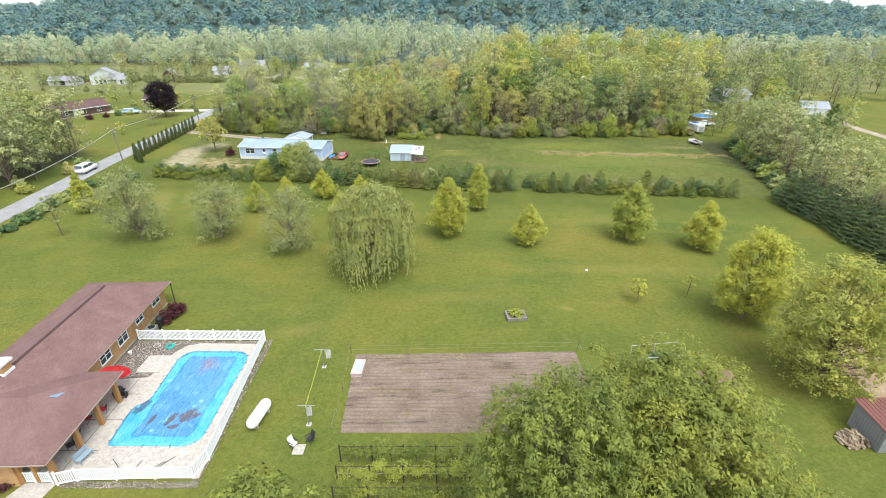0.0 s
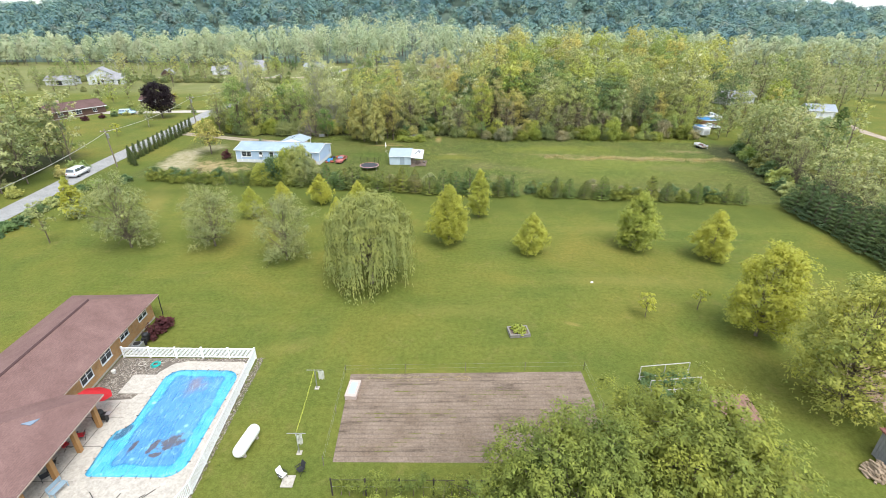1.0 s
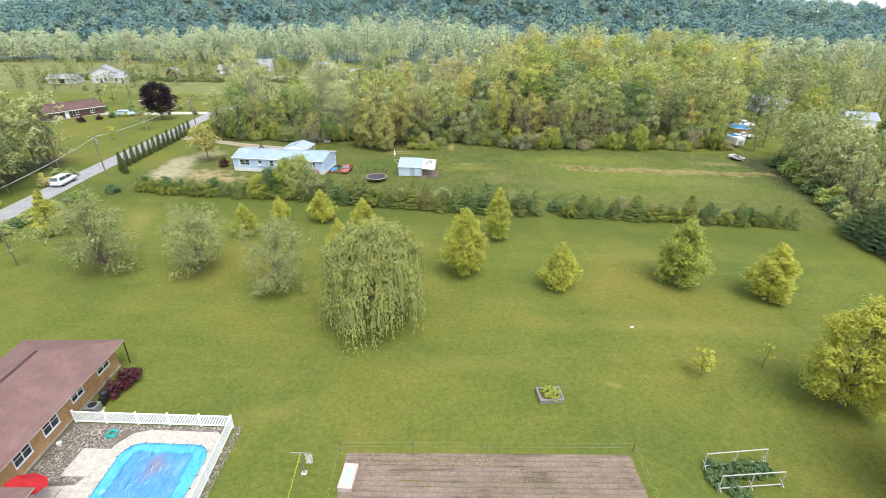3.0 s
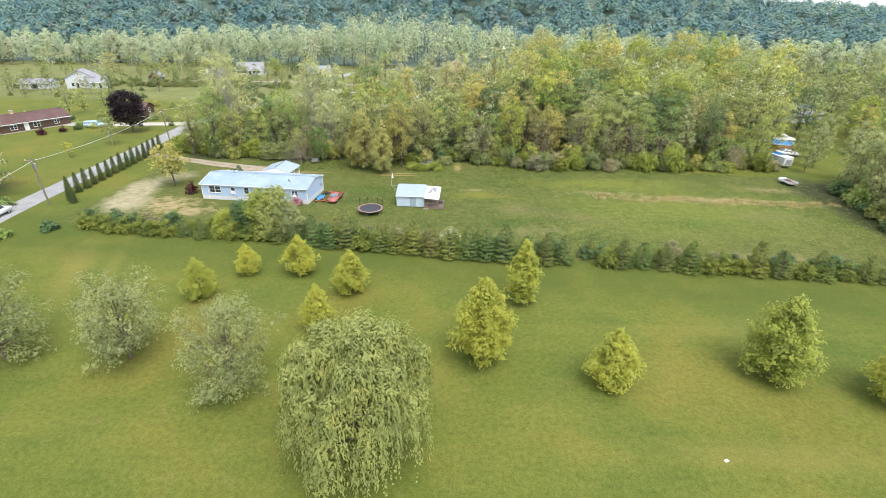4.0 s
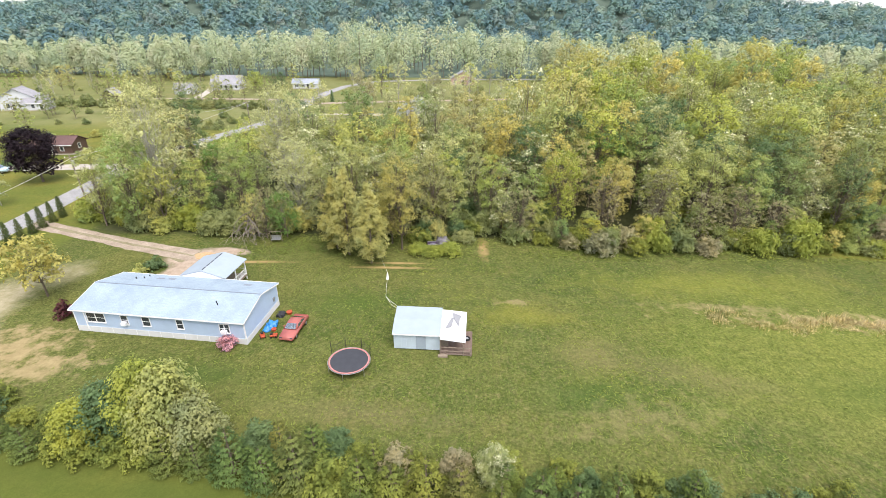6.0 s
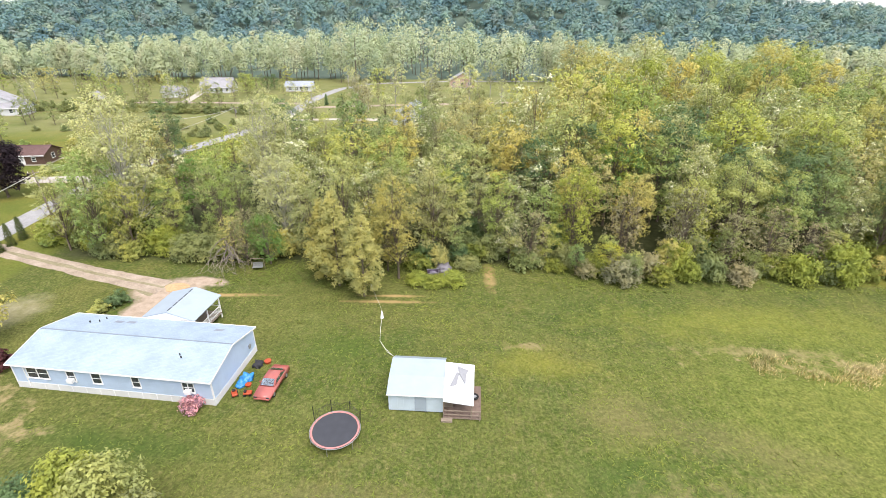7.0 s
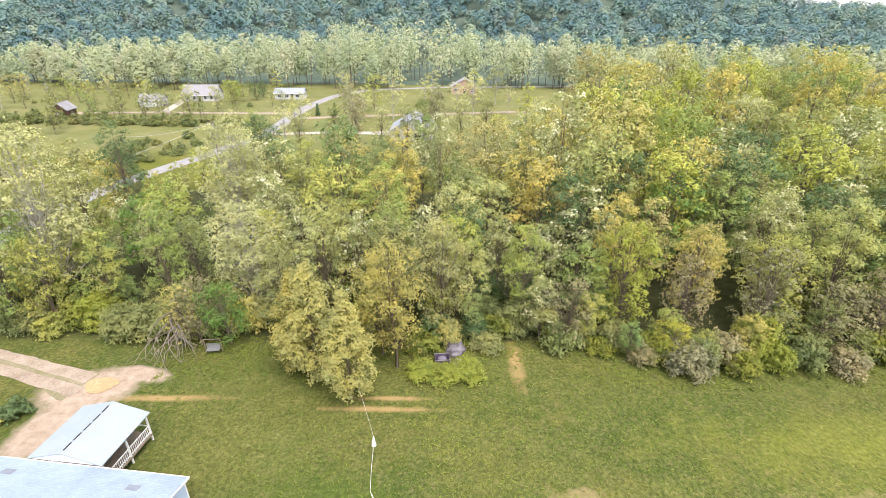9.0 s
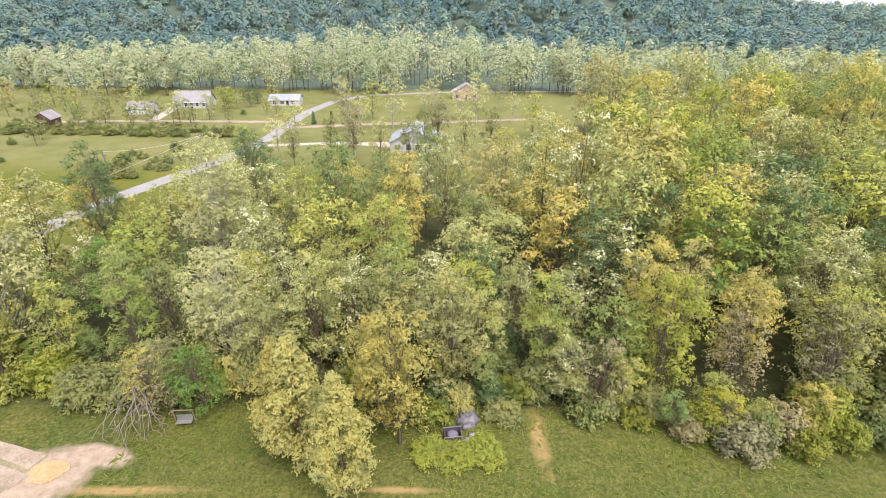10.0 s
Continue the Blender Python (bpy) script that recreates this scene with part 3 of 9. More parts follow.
def tubes(name, lines, sides=5):
    """Tapered limbs: each line is points (k, 3) and radii (k)."""
    vs, fs, base = [], [], 0
    ang = np.arange(sides) * 2 * np.pi / sides
    for pts, rad in lines:
        pts, rad = np.asarray(pts, float), np.asarray(rad, float)
        d = np.gradient(pts, axis=0)
        d /= np.linalg.norm(d, axis=1, keepdims=True) + 1e-9
        u = np.cross(d, (0.31, 0.95, 0.05))
        u /= np.linalg.norm(u, axis=1, keepdims=True) + 1e-9
        w = np.cross(d, u)
        ring = pts[:, None] + rad[:, None, None] * (np.cos(ang)[None, :, None] * u[:, None] + np.sin(ang)[None, :, None] * w[:, None])
        vs.append(ring.reshape(-1, 3))
        k = len(pts)
        i, j = np.meshgrid(np.arange(k - 1), np.arange(sides), indexing="ij")
        jn = (j + 1) % sides
        fs.append((np.stack([i * sides + j, i * sides + jn, (i + 1) * sides + jn, (i + 1) * sides + j], -1) + base).reshape(-1, 4))
        base += k * sides
    me = mesh_from(name, np.concatenate(vs), np.concatenate(fs))
    me.polygons.foreach_set("use_smooth", [True] * len(me.polygons))
    return me


def limb(rng, a, b, r0, r1, bend=0.12, k=6):
    a, b = np.asarray(a, float), np.asarray(b, float)
    t = np.linspace(0, 1, k)[:, None]
    side = rng.normal(0, bend, 3) * np.linalg.norm(b - a)
    side[2] = abs(side[2])
    pts = a + (b - a) * t + side * np.sin(np.pi * t) + rng.normal(0, 0.02, (k, 3)) * np.linalg.norm(b - a) * np.sin(np.pi * t)
    return pts, r0 + (r1 - r0) * t[:, 0]


def tufts(rng, centre, radius, n, leaf, width, per=8, squash=0.85, droop=0.1, shell=0.6, sides=3, tuft=None, facing=0.75, upward=0.4):
    """A clump: rounded tufts of leaves on its skin, each tuft with its own light and dark side, and a few large leaves inside."""
    m = max(3, n // per)
    tuft = tuft or min(0.42 * radius, max(0.22, 2.0 * leaf))
    d = on_sphere(rng, m)
    d[:, 2] = np.where(d[:, 2] < -0.45, -d[:, 2] * 0.6, d[:, 2])
    at = centre + d * radius * rng.uniform(shell, 1.0, (m, 1)) * np.array([1, 1, squash])
    u = on_sphere(rng, m * per)
    u[:, 2] = np.where(u[:, 2] < -0.35, -u[:, 2], u[:, 2])
    big = np.repeat(tuft * rng.uniform(0.65, 1.3, (m, 1)), per, 0)
    spot = np.repeat(at, per, 0) + u * big * rng.uniform(0.35, 1.0, (m * per, 1))
    out = 0.6 * np.repeat(d, per, 0) + 0.8 * u
    skin = leaf_quads(rng, spot, out, leaf, width, droop, 0.65, facing, upward, sides)
    inner = on_sphere(rng, max(2, n // 12))
    core = centre + inner * radius * rng.uniform(0.05, 0.4, (len(inner), 1))
    return np.concatenate([skin, leaf_quads(rng, core, inner, min(radius * 0.3, leaf * 1.6), min(radius * 0.3, leaf * 1.6), 0, 0.5, sides=sides)])


def broad_tree(seed, h, r, leaf=0.5, count=4000, clumps=34, low=0.28, girth=0.2, airy=0.0, top=1.0, droop=0.1, ratio=0.75, sides=3, per=8, tuft=None, facing=0.75, upward=0.4, ragged=0.0, shell=0.6):
    """Trunk and crown meshes of a spreading tree; low: where the crown starts; airy: gaps between clumps; ragged: how uneven its outline is."""
    rng = np.random.default_rng(seed)
    lines, quads = [], []
    fork = np.array([0, 0, h * max(0.12, low * 0.8)])
    lean = rng.normal(0, 0.03, 3) * h
    lines.append((np.array([[0, 0, -0.3], [0, 0, fork[2] * 0.5], fork, fork + lean + [0, 0, h * 0.3], [lean[0], lean[1], h * 0.9]]), [girth * 1.25, girth, girth * 0.85, girth * 0.5, girth * 0.12]))
    z0, zc = low * h, (low + 1) / 2 * h
    each = count // clumps
    for i in range(clumps):
        f = (i + 0.5) / clumps
        z = z0 + (h - z0) * f ** 0.85 * 0.94
        prof = math.sin(math.pi * (0.16 + 0.80 * f)) ** 0.7 * top + (1 - top) * (1 - f)
        a = i * 2.399 + rng.uniform(-0.5, 0.5)
        rad = r * prof * (0.25 + 0.75 * rng.uniform(0, 1) ** 0.45)
        cr = r * rng.uniform(0.24, 0.42) * (0.65 + 0.45 * prof)
        c = np.array([rad * math.cos(a), rad * math.sin(a), z]) + lean * f
        shift = max(0.0, rad + cr - r * 1.08)
        c[:2] *= max(0.0, 1 - shift / max(rad, 0.1)) * (1 + ragged * rng.uniform(-0.5, 0.4))
        c[2] += ragged * rng.uniform(-0.1, 0.06) * h * (0.3 < f)
        start = fork + (np.array([lean[0], lean[1], h * 0.85]) - fork) * max(0.0, f - 0.3) * 0.8
        lines.append(limb(rng, start, c, girth * 0.34 * (1 - 0.6 * f), girth * 0.06, k=5))
        for _ in range(i % 2):
            lines.append(limb(rng, start + (c - start) * rng.uniform(0.5, 0.9), c + rng.normal(0, cr * 0.6, 3), girth * 0.1, girth * 0.03, k=4))
        if rng.uniform() < 0.35 * ragged:
            continue
        n = int(each * (cr / (r * 0.33)) ** 2 * (1 - airy * rng.uniform(0, 1)))
        quads.append(tufts(rng, c, cr, n, leaf, leaf * ratio, per, droop=droop, sides=sides, tuft=tuft, facing=facing, upward=upward, shell=shell))
    return tubes("limbs", lines, sides), leaf_mesh("leaves", *quads, sides=sides)


def cone_tree(seed, h, r, leaf=0.38, count=4500, girth=0.12, egg=0.22):
    """A dense young tree, widest near the ground and drawn to a soft point."""
    rng = np.random.default_rng(seed)
    lines = [(np.array([[0, 0, -0.3], [0.03, 0, h * 0.4], [0, 0.05, h * 0.95]]), [girth, girth * 0.7, girth * 0.15])]
    quads, clumps = [], 46
    for i in range(clumps):
        f = (i + 0.5) / clumps
        z = h * (0.06 + 0.88 * f)
        prof = min(1.0, 0.62 + f / egg * 0.38) * (1 - max(0.0, f - egg) / (1 - egg)) ** 0.72
        a = i * 2.399 + rng.uniform(-0.5, 0.5)
        cr = r * (0.16 + 0.24 * prof) * rng.uniform(0.8, 1.25)
        rad = max(0.0, r * prof * rng.uniform(0.72, 1.12) - cr * 0.55)
        c = np.array([rad * math.cos(a), rad * math.sin(a), z])
        lines.append(limb(rng, (0, 0, z * 0.8), c, girth * 0.3, girth * 0.06, k=4))
        quads.append(tufts(rng, c, cr, int(count / clumps * (0.4 + prof)), leaf, leaf * 0.8, squash=1.1, shell=0.55))
    return tubes("limbs", lines), leaf_mesh("leaves", *quads, sides=3)


def willow_tree(seed, h, r, cascades=46, strands=26, per=17, leaf=0.34):
    """A domed crown of leaning limbs, each ending in a curtain of leafy strands that hangs towards the ground."""
    rng = np.random.default_rng(seed)
    g = 0.3
    lines = [(np.array([[0, 0, -0.3], [0.1, 0, h * 0.15], [0.2, 0.1, h * 0.35]]), [g * 1.3, g, g * 0.8])]
    quads = []
    for i in range(cascades):
        a = i * 2.399 + rng.uniform(-0.25, 0.25)
        f = math.sqrt((i + 0.5) / cascades) * rng.uniform(0.8, 1.0)
        tip = np.array([r * f * math.cos(a), r * f * math.sin(a), h * (0.97 - 0.36 * f ** 2.4) * rng.uniform(0.88, 1.0)])
        if f > 0.6 and i % 3 == 1:
            tip[2] *= rng.uniform(0.55, 0.75)
        lines.append(limb(rng, (0.15, 0.1, h * rng.uniform(0.15, 0.35)), tip, g * 0.38, g * 0.06, 0.1))
        cr = r * rng.uniform(0.15, 0.25)
        quads.append(tufts(rng, tip - [0, 0, cr * 0.3], cr, 190, leaf * 0.8, leaf * 0.32, droop=0.8, shell=0.5))
        for fall in (0.14, 0.27):
            if tip[2] > h * fall + 1.2:
                quads.append(tufts(rng, tip * [1.03, 1.03, 1] - [0, 0, h * fall], cr * 0.9, 150, leaf * 0.8, leaf * 0.32, droop=1.0, shell=0.5, squash=1.2))
        b = rng.uniform(0, 2 * np.pi, strands)
        off = cr * np.sqrt(rng.uniform(0.1, 1.0, strands))
        start = tip + np.stack([off * np.cos(b), off * np.sin(b), -0.35 * off + rng.normal(0, 0.15, strands)], 1)
        drop = np.minimum(start[:, 2] - 0.4, h * rng.uniform(0.12, 0.62, strands) * (0.5 + 0.5 * f))
        t = rng.uniform(0, 1, (strands, per)) ** 0.9
        radial = np.array([math.cos(a), math.sin(a), 0.0]) * f
        axis = np.stack([np.cos(b), np.sin(b), np.zeros(strands)], 1)
        pts = start[:, None] + axis[:, None] * (0.35 * np.sin(t * 1.6))[..., None] + np.array([0, 0, -1.0]) * (drop[:, None] * t)[..., None]
        pts = (pts + rng.normal(0, 0.07, pts.shape)).reshape(-1, 3)
        out = np.repeat(axis * 0.7 + radial * 0.5, per, 0)
        quads.append(leaf_quads(rng, pts, out, leaf, leaf * 0.45, 1.3, 0.35, 0.8, 0.2, 3))
    return tubes("limbs", lines), leaf_mesh("leaves", *quads, sides=3)


def column_tree(seed, h, r, count=1500, full=0.75, leaf=0.42):
    """A clipped evergreen: upright sprays packed round a slender column."""
    rng = np.random.default_rng(seed)
    lines = [(np.array([[0, 0, -0.3], [0, 0, h * 0.5], [0, 0, h * 0.98]]), [0.13, 0.08, 0.015])]
    z = h * rng.uniform(0.02, 1.0, count) ** 1.25
    f = z / h
    tier = 0.82 + 0.18 * np.sin(f * 2 * np.pi * 7 + rng.uniform(0, 6))
    a = rng.uniform(0, 2 * np.pi, count)
    lob = 1 + 0.13 * np.sin(a * 5 + f * 20) + 0.1 * np.sin(a * 3 + seed)
    rad = r * (1 - f) ** full * tier * lob * rng.uniform(0.55, 1.04, count)
    out = np.stack([np.cos(a), np.sin(a), np.full(count, -0.15) + 0.6 * f], 1)
    at = np.stack([np.cos(a) * rad, np.sin(a) * rad, z], 1)
    for i in range(26):
        k = rng.integers(count)
        lines.append((np.array([[0, 0, z[k] * 1.02], at[k] * [0.6, 0.6, 1], at[k]]), [0.03, 0.02, 0.008]))
    return tubes("limbs", lines, 4), leaf_mesh("leaves", leaf_quads(rng, at, out, leaf, leaf * 0.5, 0.05, 0.4, 0.6, 0.75, 3), sides=3)


def spruce_tree(seed, h, r, tiers=11, leaf=0.2, full=0.8):
    """A young spruce: whorls of spreading boughs, each a fan of needle sprays with a paler tip."""
    rng = np.random.default_rng(seed)
    lines = [(np.array([[0, 0, -0.3], [0, 0, h * 0.5], [0, 0, h * 0.98]]), [0.12, 0.07, 0.012])]
    spots, outs = [], []
    for k in range(tiers):
        f = (k + 0.35) / tiers
        boughs = max(4, int(11 - 6 * f))
        for j in range(boughs):
            a = (j + rng.uniform(-0.3, 0.3)) * 2 * np.pi / boughs + k * 0.7
            z = h * (f * 0.94 + 0.03) + rng.normal(0, 0.06)
            ln = r * (1 - f) ** full * rng.uniform(0.78, 1.12) + 0.12
            n = int(14 + 46 * ln / r)
            t = rng.uniform(0.16, 1.0, n) ** 0.45
            side = rng.normal(0, 0.24, n) * (1.2 - 0.5 * t) * min(1.0, ln)
            rise = (0.16 * ln + 0.25 * f) * t - 0.12 * ln * t * t + 0.1 * ln * np.maximum(0, t - 0.7) * 4
            way, cross = np.array([math.cos(a), math.sin(a), 0]), np.array([-math.sin(a), math.cos(a), 0])
            p = way * (t * ln)[:, None] + cross * side[:, None]
            p[:, 2] = z + rise - 0.25 * np.abs(side) + rng.normal(0, 0.05, n)
            spots.append(p)
            outs.append(way * 0.9 + cross * np.sign(side)[:, None] * 0.35 + np.array([0, 0, 0.25]))
            if j % 3 == 0:
                lines.append((np.array([[0, 0, z], way * ln * 0.6 + [0, 0, z], way * ln * 0.95 + [0, 0, z + 0.05]]), [0.025, 0.016, 0.006]))
    p, o = np.concatenate(spots), np.concatenate(outs)
    p[:, 2] = np.maximum(p[:, 2], 0.06)
    v = leaf_quads(rng, p, o, leaf, leaf * 0.62, 0.1, 0.3, 0.55, 0.7, 3)
    return tubes("limbs", lines, 4), leaf_mesh("leaves", v, sides=3)


def bush_mesh(seed, h, r, count=1200, leaf=0.35, clumps=12):
    rng = np.random.default_rng(seed)
    quads = []
    for i in range(clumps):
        a, f = i * 2.399, math.sqrt((i + 0.5) / clumps)
        cr = r * rng.uniform(0.32, 0.5)
        z = max(cr * 0.5, h * (1 - 0.5 * f * f) * rng.uniform(0.55, 1.12) - cr * 0.6)
        c = np.array([r * rng.uniform(0.6, 0.95) * f * math.cos(a), r * 0.75 * f * math.sin(a), z])
        quads.append(tufts(rng, c, cr, count // clumps, leaf, leaf * 0.8, squash=max(0.7, min(1.3, h / (2 * r) * 1.1))))
        low = c * np.array([1, 1, 0.4])
        quads.append(tufts(rng, low, cr * 0.95, count // clumps // 2, leaf, leaf * 0.8, squash=0.8))
    v = np.concatenate(quads)
    v[:, 2] = np.maximum(v[:, 2], 0.02)
    return leaf_mesh("leaves", v, sides=3)


def plant(name, meshes, leaves, trunk, at, label, category="tree", scale=1.0, turn=0.0, tall=1.0, group=""):
    """A tree or bush as a thing with its trunk and crown."""
    ob = thing(name, label, category, pose(at[0], at[1], at[2] if len(at) > 2 else 0, 0, 0, turn), group)
    ob.scale = (scale, scale, scale * tall)
    if isinstance(meshes, tuple):
        part("trunk", meshes[0], trunk, ob)
        part("crown", meshes[1], leaves, ob)
    else:
        part("crown", meshes, leaves, ob)
    return ob


def again(ob, x, y, scale=1.0, turn=0.0, tall=1.0, leaves=None, label=""):
    """Another of the same plant elsewhere."""
    c = copy_thing(ob, pose(x, y, 0, 0, 0, turn))
    c.scale = (scale, scale, scale * tall)
    if leaves:
        for o in c.children:
            if o.name.startswith("crown"):
                o.material_slots[0].link = "OBJECT"
                o.material_slots[0].material = leaves
    return tagged(c, label)

# ---- the land ----


def smoothstep(a, b, v):
    t = min(1.0, max(0.0, (v - a) / (b - a)))
    return t * t * (3 - 2 * t)


RIDGE = ((-2500, 16), (-1500, 20), (-900, 26), (-640, 35), (-560, 45), (-400, 66), (-200, 82), (100, 84), (240, 73), (320, 54), (385, 42), (433, 36), (505, 32), (600, 26), (800, 18), (1200, 10), (2500, 6))


def land(x, y):
    """Height of the ground: flat fields, then the long wooded hill across the river."""
    crest = float(np.interp(x + 60 * math.sin(y * 0.006), [p[0] for p in RIDGE], [p[1] for p in RIDGE]))
    up = smoothstep(480, 860, y + 25 * math.sin(x * 0.011)) * crest
    up *= 1 + 0.10 * math.sin(x * 0.013 + 1) + 0.06 * math.sin(x * 0.041 + y * 0.02)
    return up + (2.2 * noise.noise((x * 0.02, y * 0.02, 3)) * smoothstep(470, 600, y))


def ground():
    xs = sorted({*range(-4000, -1000, 400), *range(-1000, -160, 40), *range(-160, 161, 8), *range(200, 1001, 40), *range(1400, 4001, 400)})
    ys = sorted({*range(-1200, -80, 160), *range(-80, 340, 8), *range(340, 1000, 20), *range(1000, 1400, 80), *range(1400, 4400, 500)})
    v = np.array([(x, y, land(x, y)) for y in ys for x in xs])
    n = len(xs)
    f = np.array([(j * n + i, j * n + i + 1, (j + 1) * n + i + 1, (j + 1) * n + i) for j in range(len(ys) - 1) for i in range(n - 1)])
    me = mesh_from("ground", v, f)
    me.polygons.foreach_set("use_smooth", [True] * len(f))
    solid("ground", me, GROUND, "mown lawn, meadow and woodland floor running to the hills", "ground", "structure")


ground()


def strip(name, line, width, material, label, category, z=0.03, step=2.0, ragged=0.0, seed=1):
    """A road or track: a ribbon with a thin raised body along a line of plan points, curved through them."""
    rng = np.random.default_rng(seed)
    p = np.array(line, float)
    d = np.r_[0, np.cumsum(np.linalg.norm(np.diff(p, axis=0), axis=1))]
    s = np.linspace(0, d[-1], max(2, int(d[-1] / step)))
    c = np.stack([np.interp(s, d, p[:, 0]), np.interp(s, d, p[:, 1])], 1)
    for _ in range(4):
        c[1:-1] = (c[:-2] + 2 * c[1:-1] + c[2:]) / 4
    g = np.gradient(c, axis=0)
    g /= np.linalg.norm(g, axis=1, keepdims=True)
    side = np.stack([-g[:, 1], g[:, 0]], 1)
    w = np.interp(s, d, width) if isinstance(width, (list, tuple)) else np.full(len(s), width)
    a = c + side * (w / 2 + np.convolve(rng.normal(0, ragged, len(s) + 4), np.ones(5) / 3, "valid"))[:, None]
    b = c - side * (w / 2 + np.convolve(rng.normal(0, ragged, len(s) + 4), np.ones(5) / 3, "valid"))[:, None]
    bm = bmesh.new()
    rows = [[bm.verts.new((*q, h)) for q, h in ((a[i], -0.05), (a[i], z), (c[i], z + 0.02), (b[i], z), (b[i], -0.05))] for i in range(len(s))]
    for r0, r1 in zip(rows, rows[1:]):
        for k in range(4):
            bm.faces.new((r0[k], r1[k], r1[k + 1], r0[k + 1]))
    return solid(name, bm, material, label, category, "structure")


ROAD = [(-71.2, 20), (-72.6, 66), (-73.6, 78), (-75, 92), (-76, 112), (-77, 130), (-78, 145), (-79, 160), (-77, 178), (-73, 192), (-68, 206), (-64, 220), (-62, 240), (-63, 258), (-62, 282), (-58, 306), (-46, 326), (-10, 338), (60, 345)]
strip("road", ROAD, 4.6, ASPHALT, "pale worn asphalt lane curving between fields", "road", 0.05)
for off in (-0.95, 0.85):
    strip("driveway", [(-77, 130 + off), (-66, 126.2 + off), (-54, 121.9 + off), (-46, 119.4 + off), (-42, 118.2 + off)], [1.5, 1.15, 1.15, 1.4, 1.8], GRAVEL, "limestone wheel track of the mobile home's driveway", "driveway", 0.02, 0.6, 0.12, 7 + int(off))
strip("driveway", [(-77, 130), (-66, 126.2), (-54, 121.9), (-46, 119.4), (-42, 118.2)], [3.0, 2.5, 2.4, 3.0, 4.0], GRAVEL_PALE, "grassy crown between the driveway's wheel tracks", "driveway", 0.005, 0.6, 0.25, 3)
strip("driveway", [(-79, 163), (-90, 162), (-104, 160), (-118, 160)], 4.5, CONCRETE, "concrete driveway to the brown house", "driveway", 0.03)
strip("driveway", [(-63, 252), (-40, 258), (0, 266), (30, 272)], 3.6, GRAVEL, "gravel side lane past the lawns", "driveway", 0.03)
strip("driveway", [(-60, 228), (-45, 231), (-30, 231), (-22, 230)], [3, 3, 4, 8], CONCRETE, "pale concrete driveway to the grey-roofed house", "driveway", 0.03)
strip("driveway", [(-63, 262), (-90, 262), (-118, 262), (-150, 258)], 3.6, GRAVEL, "gravel lane to the far houses", "driveway", 0.03)
strip("driveway", [(-112, 263), (-116, 282), (-119, 292)], 3.4, CONCRETE, "short concrete drive before a far house", "driveway", 0.04)
strip("driveway", [(122, 108), (124.5, 122), (125, 134), (129, 150)], 3.2, GRAVEL, "gravel lane to the garage", "driveway", 0.03)

# ---- trees of the mown lawn ----
oak = plant("oak_tree", broad_tree(11, 12.8, 6.4, 0.2, 62000, 105, 0.1, 0.34, ratio=0.5, per=30, tuft=0.46, facing=0.6, upward=0.5, shell=0.85, ragged=0.25), LEAF_OAK, BARK, (15.1, 7.8), "large rounded oak with glossy yellow-green leaves beside the garden", group="garden oaks", tall=1.01)
again(oak, 8.9, 6.9, 0.84, 130, 1.23, label="large rounded oak with dense green leaves beside the garden")
again(oak, 19.6, 4.0, 0.8, 250, 0.8, label="broad oak with grey-green leaves beyond the garden")
plant("shade_tree", broad_tree(12, 9.0, 4.0, 0.34, 4000, 30, 0.3, 0.2), LEAF_OAK, BARK, (-8.0, 5.2), "leafy tree beside the vine rows", scale=0.86)
plant("willow_tree", willow_tree(21, 12.6, 5.3, 52, 40, 18, 0.27), LEAF_WILLOW, BARK, (-7.2, 44.2), "weeping willow with pale green strands hanging near the lawn", group="lawn willows")
wil = plant("willow_tree", broad_tree(22, 11.8, 5.0, 0.22, 20000, 76, 0.06, 0.19, 0.5, droop=0.7, ratio=0.5, tuft=0.5, ragged=0.75), LEAF_GREY, BARK, (-43.6, 54.2), "thin grey-green willow with bare limbs showing", group="lawn willows")
again(wil, -31.6, 54.8, 0.88, 100)
again(wil, -19.8, 50.6, 0.84, 215, 1.04)
plant("ornamental_tree", broad_tree(13, 6.8, 2.0, 0.3, 420, 14, 0.3, 0.09, 0.6), LEAF_GREY, BARK, (-56.6, 55.6), "thin half-bare small tree at the lawn's edge")
plant("ornamental_tree", cone_tree(14, 7.4, 2.0, 0.36, 2200), LEAF_YELLOW, BARK, (-59.3, 65.4), "slender yellow-green tree by the roadside hedge")
cone_a = plant("young_maple", cone_tree(31, 9.4, 3.2, 0.2, 13000, egg=0.34), LEAF_YELLOW, BARK, (2.8, 56.0), "egg-shaped yellow-green young maple on the lawn", group="young lawn trees")
cone_b = plant("young_maple", cone_tree(32, 6.1, 2.4, 0.18, 8500, egg=0.3), LEAF_YELLOW, BARK, (14.5, 53.0), "small conical yellow-green young maple on the lawn", group="young lawn trees")
cone_c = plant("young_maple", cone_tree(33, 8.6, 2.05, 0.19, 8500, egg=0.4), LEAF_YELLOW, BARK, (7.9, 66.5), "narrow upright yellow-green young maple on the lawn", group="young lawn trees")
again(cone_a, 29.8, 54.3, 1.0, 140, 0.98, LEAF_BRIGHT)
again(cone_a, 39.3, 51.2, 0.94, 260, 0.84, label="broad loose yellow-green young maple on the lawn")
for n, (x, y, s, t) in enumerate(((-30.0, 66.2, 0.82, 1.05), (-26.8, 72.4, 0.72, 0.95), (-20.0, 72.6, 0.92, 0.98), (-12.5, 68.0, 0.92, 1.03), (-14.4, 60.2, 0.78, 1.2))):
    again(cone_b, x, y, s, 70 * n, t)
